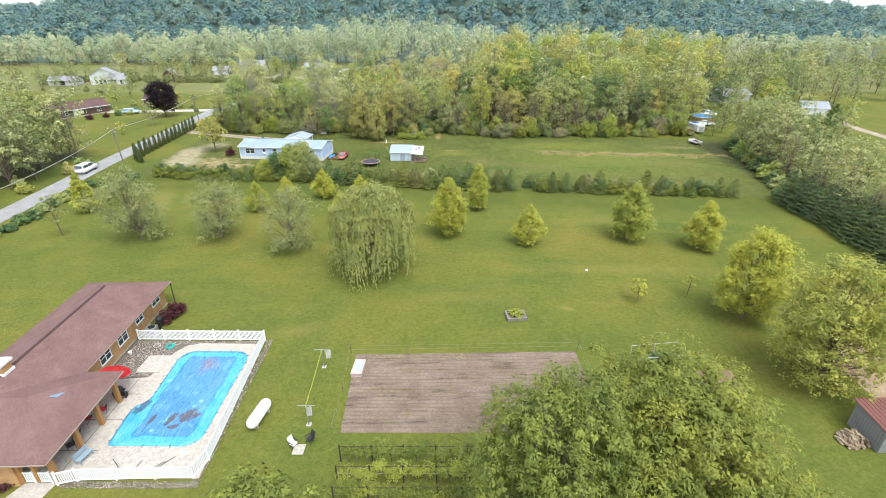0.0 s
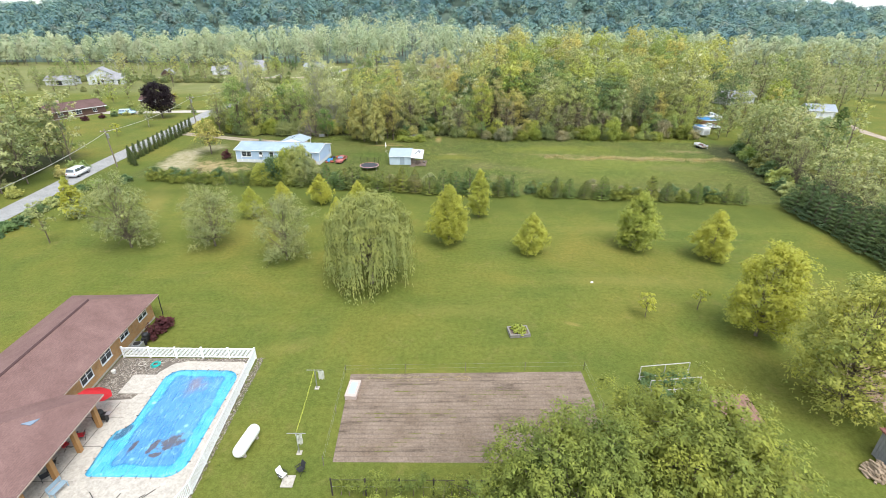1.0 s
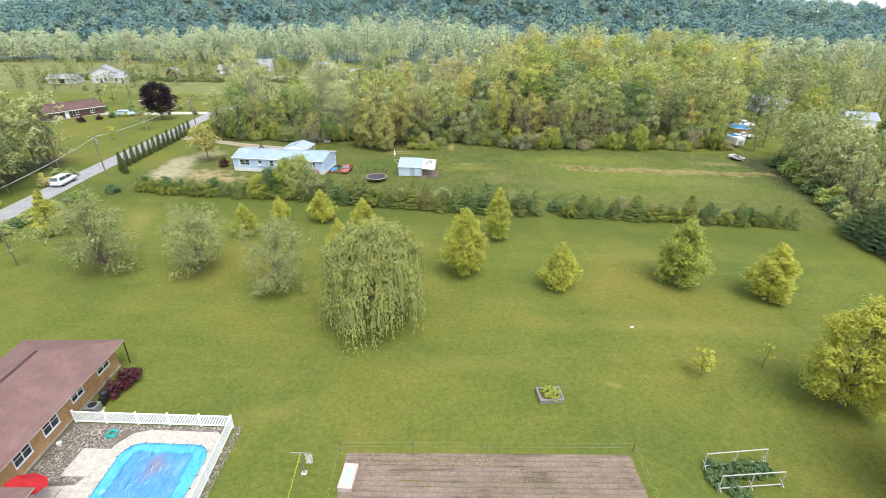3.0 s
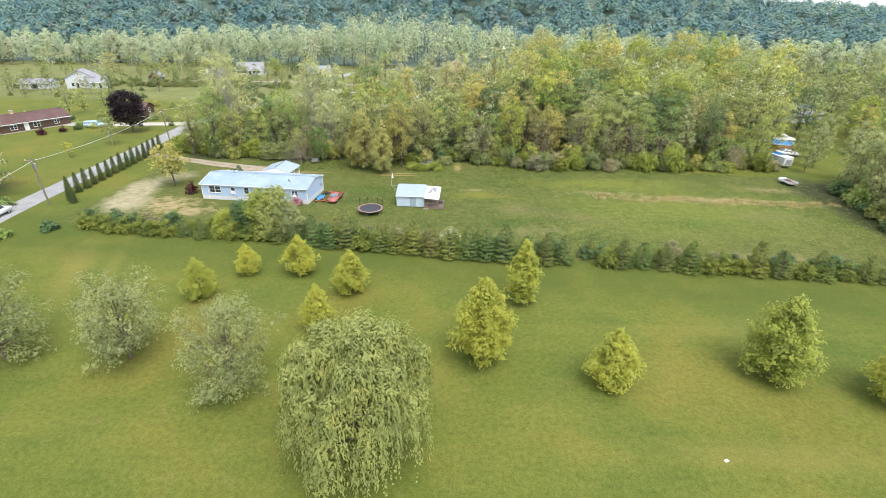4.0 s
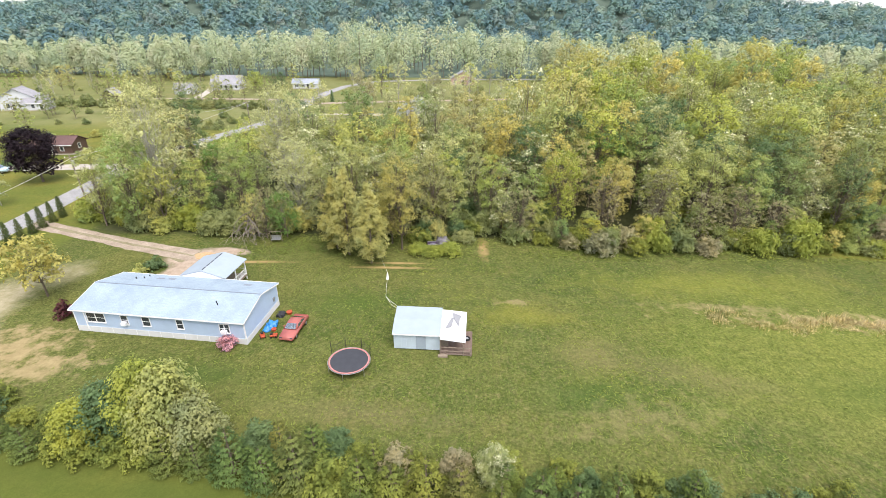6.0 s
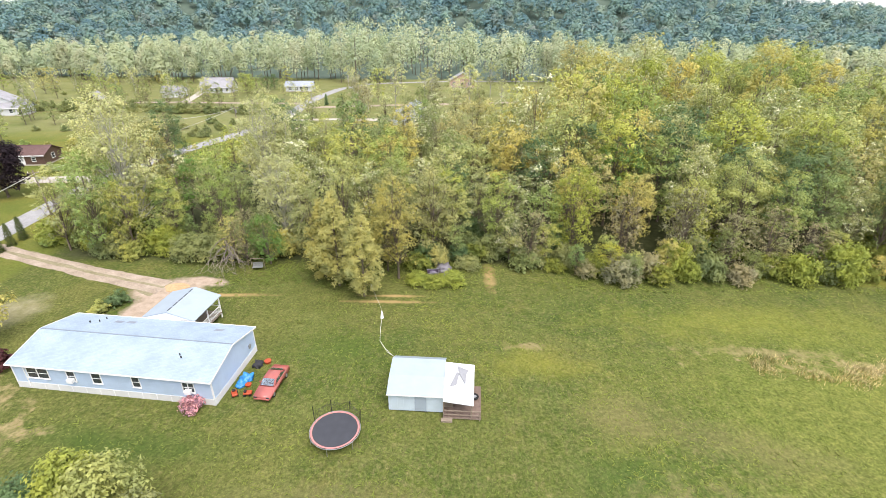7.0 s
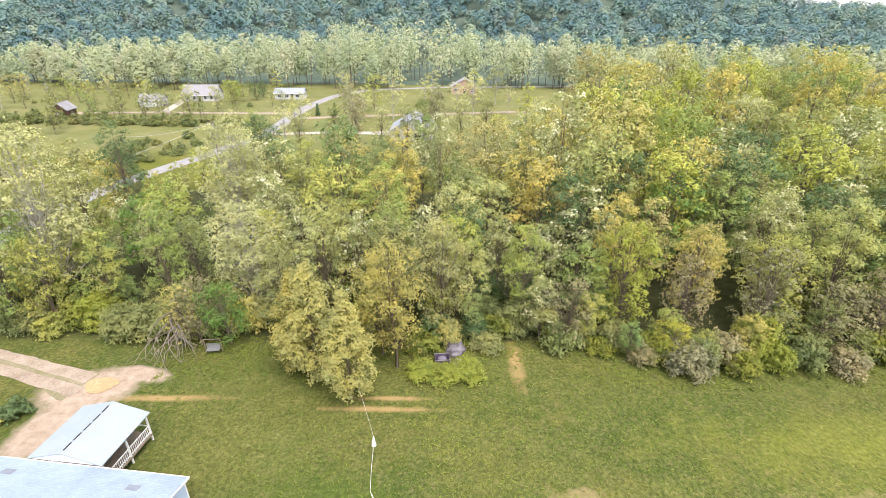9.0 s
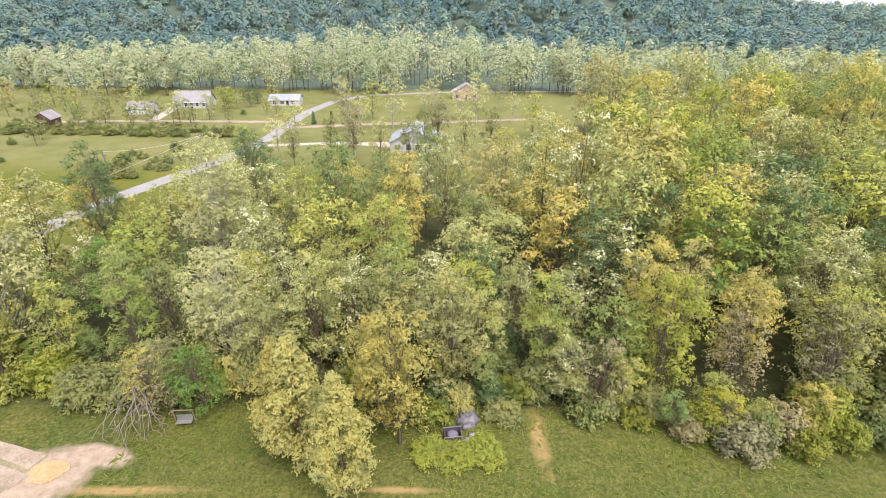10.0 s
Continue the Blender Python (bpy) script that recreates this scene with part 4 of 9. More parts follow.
plant("lawn_tree", broad_tree(34, 10.2, 3.6, 0.2, 18000, 60, 0.05, 0.2, top=0.9), LEAF_YELLOW, BARK, (35.4, 33.3), "rounded yellow-green tree branching near the ground")
plant("lawn_tree", broad_tree(35, 12.4, 4.9, 0.19, 30000, 95, 0.03, 0.2, 0.35, ragged=0.25), LEAF_LAWN, BARK, (36.4, 22.6), "broad grey-green tree clothed to the ground")
plant("sapling", broad_tree(36, 3.2, 1.1, 0.24, 420, 10, 0.3, 0.05), LEAF_YELLOW, BARK, (24.9, 36.8), "small sapling with sparse yellow-green leaves on the lawn", group="lawn saplings")
plant("sapling", broad_tree(37, 2.9, 0.8, 0.22, 170, 8, 0.35, 0.05, 0.4), LEAF_YELLOW, BARK, (31.5, 38.3), "thin forked sapling with few leaves on the lawn", group="lawn saplings")

# ---- hedgerow between lawn and meadow ----
spruces = [plant("spruce_tree", spruce_tree(41 + i, 4.3, 1.65 + 0.1 * i, 9, 0.17, 0.66), NEEDLE, BARK, (-200 - i * 6, -60), "dark green spruce in the hedgerow", group="hedgerow") for i in range(3)]
bushes = [plant("hedge_bush", bush_mesh(51 + i, 3.0, 1.8, 1700, 0.21), LEAF_OAK, None, (-220 - i * 6, -60), "dense leafy bush in the hedgerow", "bush", group="hedgerow") for i in range(3)]
rng = np.random.default_rng(5)


def hedge_y(x):
    return float(np.interp(x, (-62, -44, -27, -8, 8, 28, 54, 62), (86.4, 83.6, 82.4, 79.2, 77.4, 76.2, 73.6, 72.6)))


x = -57.5
while x < 57:
    y = hedge_y(x)
    gap = -23.5 < x < -21.5 or 16.4 < x < 18.4 or -40.8 < x < -38.2
    big = 1.0 if -22 < x < 15 else 0.85
    ever = rng.uniform() < (0.9 if -22 < x < 15 else 0.72 if x > 15 else 0.35)
    if not gap:
        k = rng.integers(3)
        src = spruces[k] if ever else bushes[k]
        again(src, x, y + rng.uniform(-0.4, 0.5), big * rng.uniform(0.88, 1.18) * (1 if ever else 0.95), rng.uniform(0, 360), rng.uniform(0.9, 1.12))
    if ever and rng.uniform() < 0.45:
        again(spruces[rng.integers(3)], x + rng.uniform(0.4, 1.4), y + rng.uniform(1.8, 2.6), big * rng.uniform(0.7, 1.05), rng.uniform(0, 360), rng.uniform(0.85, 1.1))
    if rng.uniform() < 0.95:
        again(bushes[rng.integers(3)], x + rng.uniform(-1, 1), y + rng.uniform(2.0, 4.4), rng.uniform(0.55, 0.95), rng.uniform(0, 360), rng.uniform(0.7, 1.1), [LEAF_OAK, LEAF_DARK, LEAF_DARK, LEAF_OAK, LEAF_BROWN][rng.integers(5)])
    x += rng.uniform(2.3, 3.1) if ever else rng.uniform(1.9, 2.6)
tall_bush = plant("hedge_bush", bush_mesh(59, 4.4, 2.5, 5200, 0.19, 22), LEAF_OAK, None, (-240, -60), "tall mixed bush", "bush", group="hedgerow")
for k, (x, y, s, t, lf) in enumerate(((-27.0, 84.6, 1.55, 1.6, LEAF_WILLOW), (-29.6, 85.6, 1.5, 1.45, LEAF_BRIGHT), (-24.6, 84.0, 1.3, 1.3, LEAF_GREY), (-32.4, 85.4, 1.4, 1.2, LEAF_DARK), (-34.6, 84.4, 1.2, 1.1, LEAF_YELLOW), (-0.8, 81.6, 0.8, 1.2, LEAF_LOCUST))):
    again(tall_bush, x, y, s * 0.8, 77 * k, t * 0.85, lf, "tall mixed bush rising above the hedgerow")
for i in range(15):
    y = 38 + i * 2.25
    x = float(np.interp(y, (38, 43, 50, 59.4, 70.3), (60.6, 61.6, 63.4, 63.2, 63.4)))
    again(spruces[i % 3], x + rng.uniform(-0.3, 0.4), y, rng.uniform(1.0, 1.3), 80 * i, rng.uniform(0.95, 1.2), NEEDLE_DARK, "dark spruce in the row along the lawn's end")
    again(spruces[(i + 1) % 3], x + rng.uniform(2.4, 3.4), y + 1, rng.uniform(1.0, 1.35), 130 * i, rng.uniform(0.95, 1.2), NEEDLE_DARK, "dark spruce in the row along the lawn's end")
for ob in spruces + bushes + [tall_bush]:
    for o in (*ob.children, ob):
        bpy.data.objects.remove(o)

plant("spruce_tree", spruce_tree(49, 6.4, 3.2, 12, 0.36), NEEDLE, BARK, (121.5, 138.5), "dark broad spruce beside the garage lane")
# roadside hedge along the lawn's western edge
low = plant("hedge_bush", bush_mesh(58, 1.6, 1.3, 800, 0.28), LEAF_DARK, None, (-62.5, 84.5), "low trimmed bush along the roadside", "bush", group="roadside hedge")
for i in range(16):
    y = 41 + i * 2.7
    again(low, -65.5 - (y - 40) * 0.045 + rng.uniform(-0.4, 0.4), y, rng.uniform(0.8, 1.15), 50 * i, rng.uniform(0.8, 1.2), [LEAF_DARK, LEAF_WOOD][i % 2])
arb = plant("arborvitae", column_tree(61, 3.7, 0.8, 1500, 0.5, 0.22), ARBOR, BARK, (-70.2, 99.5), "narrow clipped arborvitae in a row along the lane", group="arborvitae row")
for i in range(1, 15):
    again(arb, -70.2 - 0.13 * i + 0.05 * (i % 3), 99.5 + 2.35 * i, 0.9 + 0.16 * ((i * 7) % 5) / 5, 31 * i, 0.95 + 0.12 * ((i * 3) % 4) / 4)
again(arb, -68.6, 97.6, 0.95, 10)
again(arb, -67.2, 96.2, 0.85, 80)
plant("maple_tree", broad_tree(62, 8.2, 3.4, 0.4, 1700, 26, 0.3, 0.16, 0.4), LEAF_GOLD, BARK, (-54.6, 106.4), "thin golden-green tree beside the mobile home")
plant("barberry_bush", bush_mesh(63, 1.9, 1.2, 700, 0.25), LEAF_RED, None, (-49.2, 102.2), "dark purple barberry bush by the mobile home", "bush")
plant("maple_tree", broad_tree(64, 11.6, 4.6, 0.36, 11000, 60, 0.16, 0.3), LEAF_PURPLE, BARK, (-90, 151), "rounded dark purple maple on the lawn across the lane")
plant("birch_tree", broad_tree(65, 6.8, 2.4, 0.35, 900, 18, 0.25, 0.1, 0.4), LEAF_GREY, BARK_PALE, (-86.6, 136.8), "thin pale young birch on the lawn across the lane", group="lawn saplings")
plant("sapling", broad_tree(66, 3.6, 1.3, 0.3, 420, 10, 0.3, 0.06), LEAF_YELLOW, BARK, (-88.5, 124.5), "small leafy sapling on the lawn across the lane", group="lawn saplings")

# ---- the wood behind the meadow ----
protos = []


def proto(name, meshes, leaves, trunk, label):
    ob = plant(name, meshes, leaves, trunk, (-300 - 14 * len(protos), -80), label, group="woodland")
    protos.append(ob)
    return ob


wood_a = proto("woodland_tree", broad_tree(71, 15, 4.2, 0.21, 9300, 52, 0.12, 0.2, 0.35, ragged=0.5), LEAF_WOOD, BARK, "full leafy tree in the wood")
wood_b = proto("woodland_tree", broad_tree(72, 16, 3.6, 0.21, 8600, 50, 0.2, 0.2, 0.5, ragged=0.6), LEAF_WOOD, BARK, "tall open-crowned tree in the wood")
wood_c = proto("woodland_tree", broad_tree(73, 13, 4.5, 0.21, 9300, 52, 0.08, 0.2, 0.35, ragged=0.5), LEAF_WOOD, BARK, "broad leafy tree in the wood")
locust = proto("locust_tree", broad_tree(74, 15, 3.7, 0.21, 8600, 46, 0.25, 0.18, 0.45, ragged=0.6), LEAF_LOCUST, BARK, "locust tree with creamy blossom in the wood")
syc = proto("sycamore_tree", broad_tree(75, 19, 5.2, 0.21, 20000, 84, 0.16, 0.3, 0.35, ragged=0.4), LEAF_PALE, BARK_PALE, "tall pale sycamore with white limbs in the wood")
bare = proto("woodland_tree", broad_tree(76, 11, 3.2, 0.2, 3000, 60, 0.12, 0.16, 0.8), LEAF_BROWN, BARK, "half-bare grey-brown tree at the wood's edge")
# The next two are general woodland trees; their species is not known
deep_a = proto("ash_tree", broad_tree(171, 15, 4.4, 0.31, 4400, 36, 0.25, 0.2, 0.3, ragged=0.5), LEAF_WOOD, BARK, "full leafy tree deep in the wood")
deep_b = proto("elm_tree", broad_tree(172, 16, 4.0, 0.31, 4200, 34, 0.3, 0.2, 0.4, ragged=0.6), LEAF_WOOD, BARK, "tall leafy tree deep in the wood")
deep_c = proto("locust_tree", broad_tree(173, 15, 4.0, 0.31, 4200, 34, 0.3, 0.2, 0.4, ragged=0.6), LEAF_LOCUST, BARK, "locust tree in creamy blossom deep in the wood")
deep_d = proto("sycamore_tree", broad_tree(174, 17, 4.6, 0.5, 1300, 26, 0.3, 0.22, 0.4, ragged=0.6), LEAF_PALE, BARK_PALE, "pale sycamore standing in the far wood")
field_a = proto("field_tree", broad_tree(175, 15, 4.6, 0.58, 1200, 26, 0.14, 0.17, 0.1, ragged=0.35), LEAF_WOOD, BARK, "leafy tree standing beside the fields")
field_b = proto("field_tree", broad_tree(176, 16, 4.1, 0.58, 1100, 24, 0.16, 0.17, 0.2, ragged=0.4), LEAF_WOOD, BARK, "tall leafy tree standing beside the fields")
edge_a = plant("woodland_bush", bush_mesh(77, 3.6, 2.4, 900, 0.42, 14), LEAF_WOOD, None, (-420, -80), "dense bush at the wood's edge", "bush", group="woodland edge")
edge_b = plant("woodland_bush", bush_mesh(78, 2.6, 1.9, 700, 0.38, 10), LEAF_WOOD, None, (-430, -80), "low bush at the wood's edge", "bush", group="woodland edge")
edge_c = plant("woodland_bush", bush_mesh(177, 3.6, 2.4, 2500, 0.21, 18), LEAF_WOOD, None, (-440, -80), "dense bush at the wood's front", "bush", group="woodland edge")
edge_d = plant("woodland_bush", bush_mesh(178, 2.8, 2.1, 1800, 0.21, 16), LEAF_WOOD, None, (-450, -80), "low leafy bush at the wood's front", "bush", group="woodland edge")
protos += [edge_a, edge_b, edge_c, edge_d]
rng = np.random.default_rng(8)
taken = []


def free(x, y, gap):
    if any((x - a) ** 2 + (y - b) ** 2 < gap * gap for a, b in taken):
        return False
    taken.append((x, y))
    return True


# trees that stand out
for src, x, y, s, turn, tall, lf, label in (
    (syc, -53.0, 132.0, 1.12, 0, 1.08, None, ""), (syc, -29.5, 131.0, 0.82, 90, 0.95, None, ""), 
    (wood_b, -11.8, 121.5, 0.92, 10, 0.95, LEAF_GOLD, "golden-leaved tree at the meadow's edge"), (wood_a, -13.5, 123.5, 0.8, 10, 1.0, LEAF_GOLD, "golden-leaved tree at the meadow's edge"),
    (wood_c, -30.4, 125.2, 0.6, 60, 1.0, LEAF_VIVID, "fresh green tree at the wood's edge"), (bare, -35.0, 125.2, 0.72, 60, 0.9, LEAF_WOOD, "bushy tree with bare brown lower limbs"),
    (wood_c, 42.0, 184.0, 1.75, 60, 1.08, LEAF_BRIGHT, "large dome-shaped yellow-green tree above the wood"), (locust, 3.5, 126.6, 0.62, 60, 0.8, None, ""), (locust, -24.0, 134.0, 0.9, 60, 0.9, None, ""),
    (locust, -9.0, 131.5, 0.95, 160, 0.95, None, ""), (locust, 31.0, 134.0, 1.0, 300, 1.0, None, ""), (bare, 19.5, 127.5, 0.9, 0, 1.0, None, ""), (bare, 33.5, 125.0, 0.9, 140, 0.9, None, ""), (bare, 6.0, 125.4, 0.8, 200, 1.0, None, ""), (bare, 27.0, 126.5, 1.05, 260, 1.0, None, ""), (bare, 39.5, 125.5, 1.0, 30, 0.85, None, ""), (bare, -33.5, 124.8, 0.75, 300, 1.0, None, ""), (bare, 46.0, 126.0, 0.8, 80, 0.8, None, ""), (wood_a, 12.5, 128.0, 0.9, 140, 1.1, LEAF_BRIGHT, "yellow-green tree in the wood"),
    (wood_c, 17.0, 123.2, 0.5, 0, 0.75, LEAF_YELLOW, "rounded young tree at the wood's edge"), (wood_c, 94, 166, 1.35, 0, 1.0, LEAF_DARK, "dark green spreading tree beyond the wood"), (wood_c, 116, 160, 1.0, 0, 0.85, LEAF_BRIGHT, "rounded bright green tree near the garage"),
):
    taken.append((x, y))
    again(src, x, y, s, turn, tall, lf, label)


front = plant("sycamore_tree", cone_tree(79, 12.4, 2.6, 0.17, 13000, 0.14, 0.36), LEAF_STRAW, BARK, (-15.7, 116.8), "pale yellow-green tree at the meadow's edge", group="woodland")
again(front, -19.4, 119.4, 1.12, 120, 1.0)
again(front, -21.6, 121.4, 1.0, 220, 0.95, LEAF_GOLD, "golden-green tree at the meadow's edge")


def scatter(n, x0, x1, y0, y1, gap, kinds, size, keep=None, leaves=None):
    done = tries = 0
    while done < n and tries < n * 40:
        tries += 1
        x, y = rng.uniform(x0, x1), rng.uniform(y0, y1)
        if keep and not keep(x, y):
            continue
        if free(x, y, gap):
            src = kinds[rng.integers(len(kinds))]
            again(src, x, y, size * rng.uniform(0.75, 1.15), rng.uniform(0, 360), rng.uniform(0.85, 1.2), leaves)
            done += 1


mixed = [wood_a, wood_a, wood_b, wood_b, wood_c, locust, wood_a, wood_b]
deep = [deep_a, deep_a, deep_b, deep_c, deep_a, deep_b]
scatter(40, -64, 72, 127, 136, 3.6, mixed, 0.86)
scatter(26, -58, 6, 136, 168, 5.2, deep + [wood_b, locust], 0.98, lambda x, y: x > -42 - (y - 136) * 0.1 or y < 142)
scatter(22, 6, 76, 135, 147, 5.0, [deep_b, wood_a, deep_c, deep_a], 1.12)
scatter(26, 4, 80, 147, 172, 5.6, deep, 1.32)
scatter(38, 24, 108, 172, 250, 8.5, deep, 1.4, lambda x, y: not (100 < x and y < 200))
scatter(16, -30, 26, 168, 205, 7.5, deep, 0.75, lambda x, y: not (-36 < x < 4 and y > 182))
scatter(12, -66, -56, 128, 142, 3.0, [wood_c, edge_a], 0.6)
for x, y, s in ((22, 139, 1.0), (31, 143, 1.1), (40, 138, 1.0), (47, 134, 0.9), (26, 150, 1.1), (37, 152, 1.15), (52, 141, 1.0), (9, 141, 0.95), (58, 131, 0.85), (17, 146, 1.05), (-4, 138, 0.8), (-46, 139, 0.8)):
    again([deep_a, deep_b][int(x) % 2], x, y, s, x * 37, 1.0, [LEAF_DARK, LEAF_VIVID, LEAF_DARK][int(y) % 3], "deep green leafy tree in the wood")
for i in range(48):
    x, y = rng.uniform(-62, 68), rng.uniform(126.5, 135)
    again([edge_c, edge_d][i % 2], x, y, rng.uniform(0.7, 1.2), rng.uniform(0, 360), rng.uniform(0.9, 1.7), [LEAF_FIELD, LEAF_DARK, LEAF_OAK][i % 3], "shrub growing beneath the wood's trees")
for x, y, h, lf in ((-13.5, 212, 12, LEAF_FIELD), (-10.5, 214, 14, LEAF_BROWN), (-24, 205, 11, LEAF_PALE), (-31, 208, 13, LEAF_BROWN), (-4, 207, 13, LEAF_PALE), (3, 214, 12, LEAF_GREY), (-38, 214, 10, LEAF_FIELD), (-45, 205, 9, LEAF_GREY), (-17, 200, 12, LEAF_GREY)):
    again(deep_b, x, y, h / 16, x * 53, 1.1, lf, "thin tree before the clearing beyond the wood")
# bushes along the wood's front
for i, x in enumerate(np.arange(-66, 71, 1.35)):
    if -31 < x < -9 and i % 3:
        continue
    y = float(np.interp(x, (-66, -55, -34, -20, -8, 2, 14, 26, 40, 61, 72), (132, 126.5, 127, 127.5, 125, 125.8, 122.6, 121.2, 122.4, 123, 125))) + rng.uniform(-0.6, 2.8)
    if abs(x - 0.6) < 1.2:
        continue
    if i % 3 == 1:
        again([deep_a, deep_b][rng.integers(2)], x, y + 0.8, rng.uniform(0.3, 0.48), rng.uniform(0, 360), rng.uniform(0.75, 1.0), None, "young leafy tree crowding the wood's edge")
    else:
        again([edge_c, edge_d][rng.integers(2)], x, y, rng.uniform(0.6, 1.2), rng.uniform(0, 360), rng.uniform(0.8, 1.6), [LEAF_FIELD, LEAF_FIELD, LEAF_OAK, LEAF_OAK, LEAF_BROWN if x > 8 else LEAF_WOOD, LEAF_FIELD, None, LEAF_BRIGHT][rng.integers(8)])
for x, y, s, t in ((-9.2, 120.2, 0.75, 0.66), (-7.0, 119.9, 0.78, 0.6), (-4.7, 120.2, 0.8, 0.72)):
    again(edge_c, x, y, s, x * 40, t, LEAF_BRIGHT, "bright yellow-green bush in the grass before the wood")
# belt of trees east of the meadow, and the wood west of the lane
def belt(x, y):
    near = float(np.interp(y, (30, 55, 79, 100, 117), (66, 67, 69, 74, 78)))
    return near < x < near + 12


scatter(62, 60, 96, 30, 118, 3.2, [field_a, field_a, field_b, field_b, field_a, bare], 0.74, belt, LEAF_BELT)
for i in range(14):
    y = 72 + i * 3.0
    x = float(np.interp(y, (30, 42, 55, 68, 79, 91, 114), (58.5, 60, 60.6, 62, 67.5, 71, 76)))
    again([edge_a, edge_b][i % 2], x + rng.uniform(-0.5, 0.8), y, rng.uniform(0.7, 1.1), rng.uniform(0, 360), rng.uniform(0.8, 1.3), [LEAF_DARK, None, LEAF_WOOD][i % 3])
scatter(7, 92, 112, 118, 160, 6.0, [field_a, field_b, field_a], 0.72, lambda x, y: x > 92)
scatter(16, -96, -78, 76, 106, 3.0, [field_b, field_a], 0.95, lambda x, y: x < -78.5 - max(0, (y - 96)) * 0.8, LEAF_BELT)
scatter(30, -92, -76.5, 40, 98, 2.6, [edge_a, field_a, edge_b], 0.7)
scatter(44, -128, -78, 36, 114, 4.0, [field_a, field_a, field_b, field_a], 0.85, lambda x, y: x < -79 - max(0, (y - 92)) * 1.4, LEAF_BELT)
# garden shrubs round the brown house and scattered field trees
for i, (x, y, s, lf) in enumerate(((-107, 153, 0.55, LEAF_DARK), (-104, 155, 0.5, LEAF_WOOD), (-109, 150, 0.5, LEAF_RED), (-101, 158, 0.45, LEAF_WOOD), (-110, 158, 0.6, LEAF_WOOD), (-106, 161, 0.55, LEAF_DARK), (-94, 168, 0.7, LEAF_WOOD), (-88, 166, 0.6, LEAF_GREY),
                                   (-112, 146, 0.6, LEAF_RED), (-84, 160, 0.4, LEAF_DARK), (-45.3, 114.2, 0.6, LEAF_DARK), (-46.4, 112.4, 0.5, LEAF_WOOD))):
    again(edge_b, x, y, s * 1.1, 40 * i, 1.0, lf, "rounded clipped shrub in the bungalow's garden" if y > 120 else "rounded dark shrub beside the gravel driveway")
scatter(70, -200, -72, 236, 250, 2.6, [edge_a, edge_b], 1.0, lambda x, y: abs(y - 243 + (x + 120) * 0.03) < 4, LEAF_FIELD)
scatter(16, -92, -74, 196, 222, 3.0, [edge_a, edge_b], 0.8, None, LEAF_FIELD)
scatter(30, -215, -120, 205, 236, 6.5, [field_a, edge_a, field_b], 0.55, lambda x, y: not (-172 < x < -146 and y > 218), LEAF_FIELD)
scatter(14, -135, -96, 166, 196, 5.0, [edge_a, edge_b, field_a], 0.6, lambda x, y: x < -112 or y > 184)
scatter(26, -210, -84, 262, 312, 8.0, [field_a, field_b, deep_d], 0.62, lambda x, y: not (-135 < x < -95 and 280 < y < 312))
scatter(14, -58, 22, 200, 316, 9.0, [field_a, deep_d, field_b], 0.72, lambda x, y: not (-30 < x < -6 and 215 < y < 250) and not (-30 < x < 12 and y > 300))
scatter(12, -200, -95, 100, 140, 7, [field_a, field_b], 0.7, lambda x, y: x < -120)
scatter(46, 78, 150, 164, 222, 6.0, [field_a, field_b, field_a], 0.9, lambda x, y: math.hypot(x - 114, y - 180) > 11 and not (118 < x < 140 and y < 170), LEAF_BELT)
scatter(54, 106, 250, 180, 300, 6.5, [field_a, field_b, deep_d, field_a], 0.95, lambda x, y: math.hypot(x - 114, y - 180) > 12, LEAF_BELT)
for k, (x, y, h) in enumerate(((-101, 256, 7.5), (-107, 254, 8), (-113, 252, 7), (-95, 258, 6.5), (-71, 272, 7.5), (-76, 276, 6.5), (-120, 250, 7.5), (-172, 214, 8), (-180, 216, 9), (-187, 214, 8.5), (-163, 212, 6), (-150, 216, 8.5), (-142, 222, 9), (79, 130.5, 8), (81.5, 127, 9), (86, 134, 9), (93, 141, 10), (97, 150, 11), (77, 123, 7))):
    again([field_a, field_b][k % 2], x, y, h / 15.5, 67 * k, 1.0, LEAF_BELT, "leafy olive-green tree screening the houses")
for x, y, s in ((-54, 259, 1.0), (-48, 260, 1.0)):
    again(arb, x, y, s * 1.3, 0, 0.9, LEAF_DARK, "small dark clipped evergreen on the far lawn")
for src, x, y, s, lf in ((wood_c, -68.5, 172, 0.62, LEAF_DARK), (wood_c, -80.5, 187, 0.62, LEAF_DARK), (wood_b, -42, 180, 0.8, LEAF_DARK), (wood_c, -96, 288, 0.7, LEAF_BRIGHT), (wood_c, -88, 292, 0.6, LEAF_DARK)):
    again(src, x, y, s, 60, 0.95, lf)
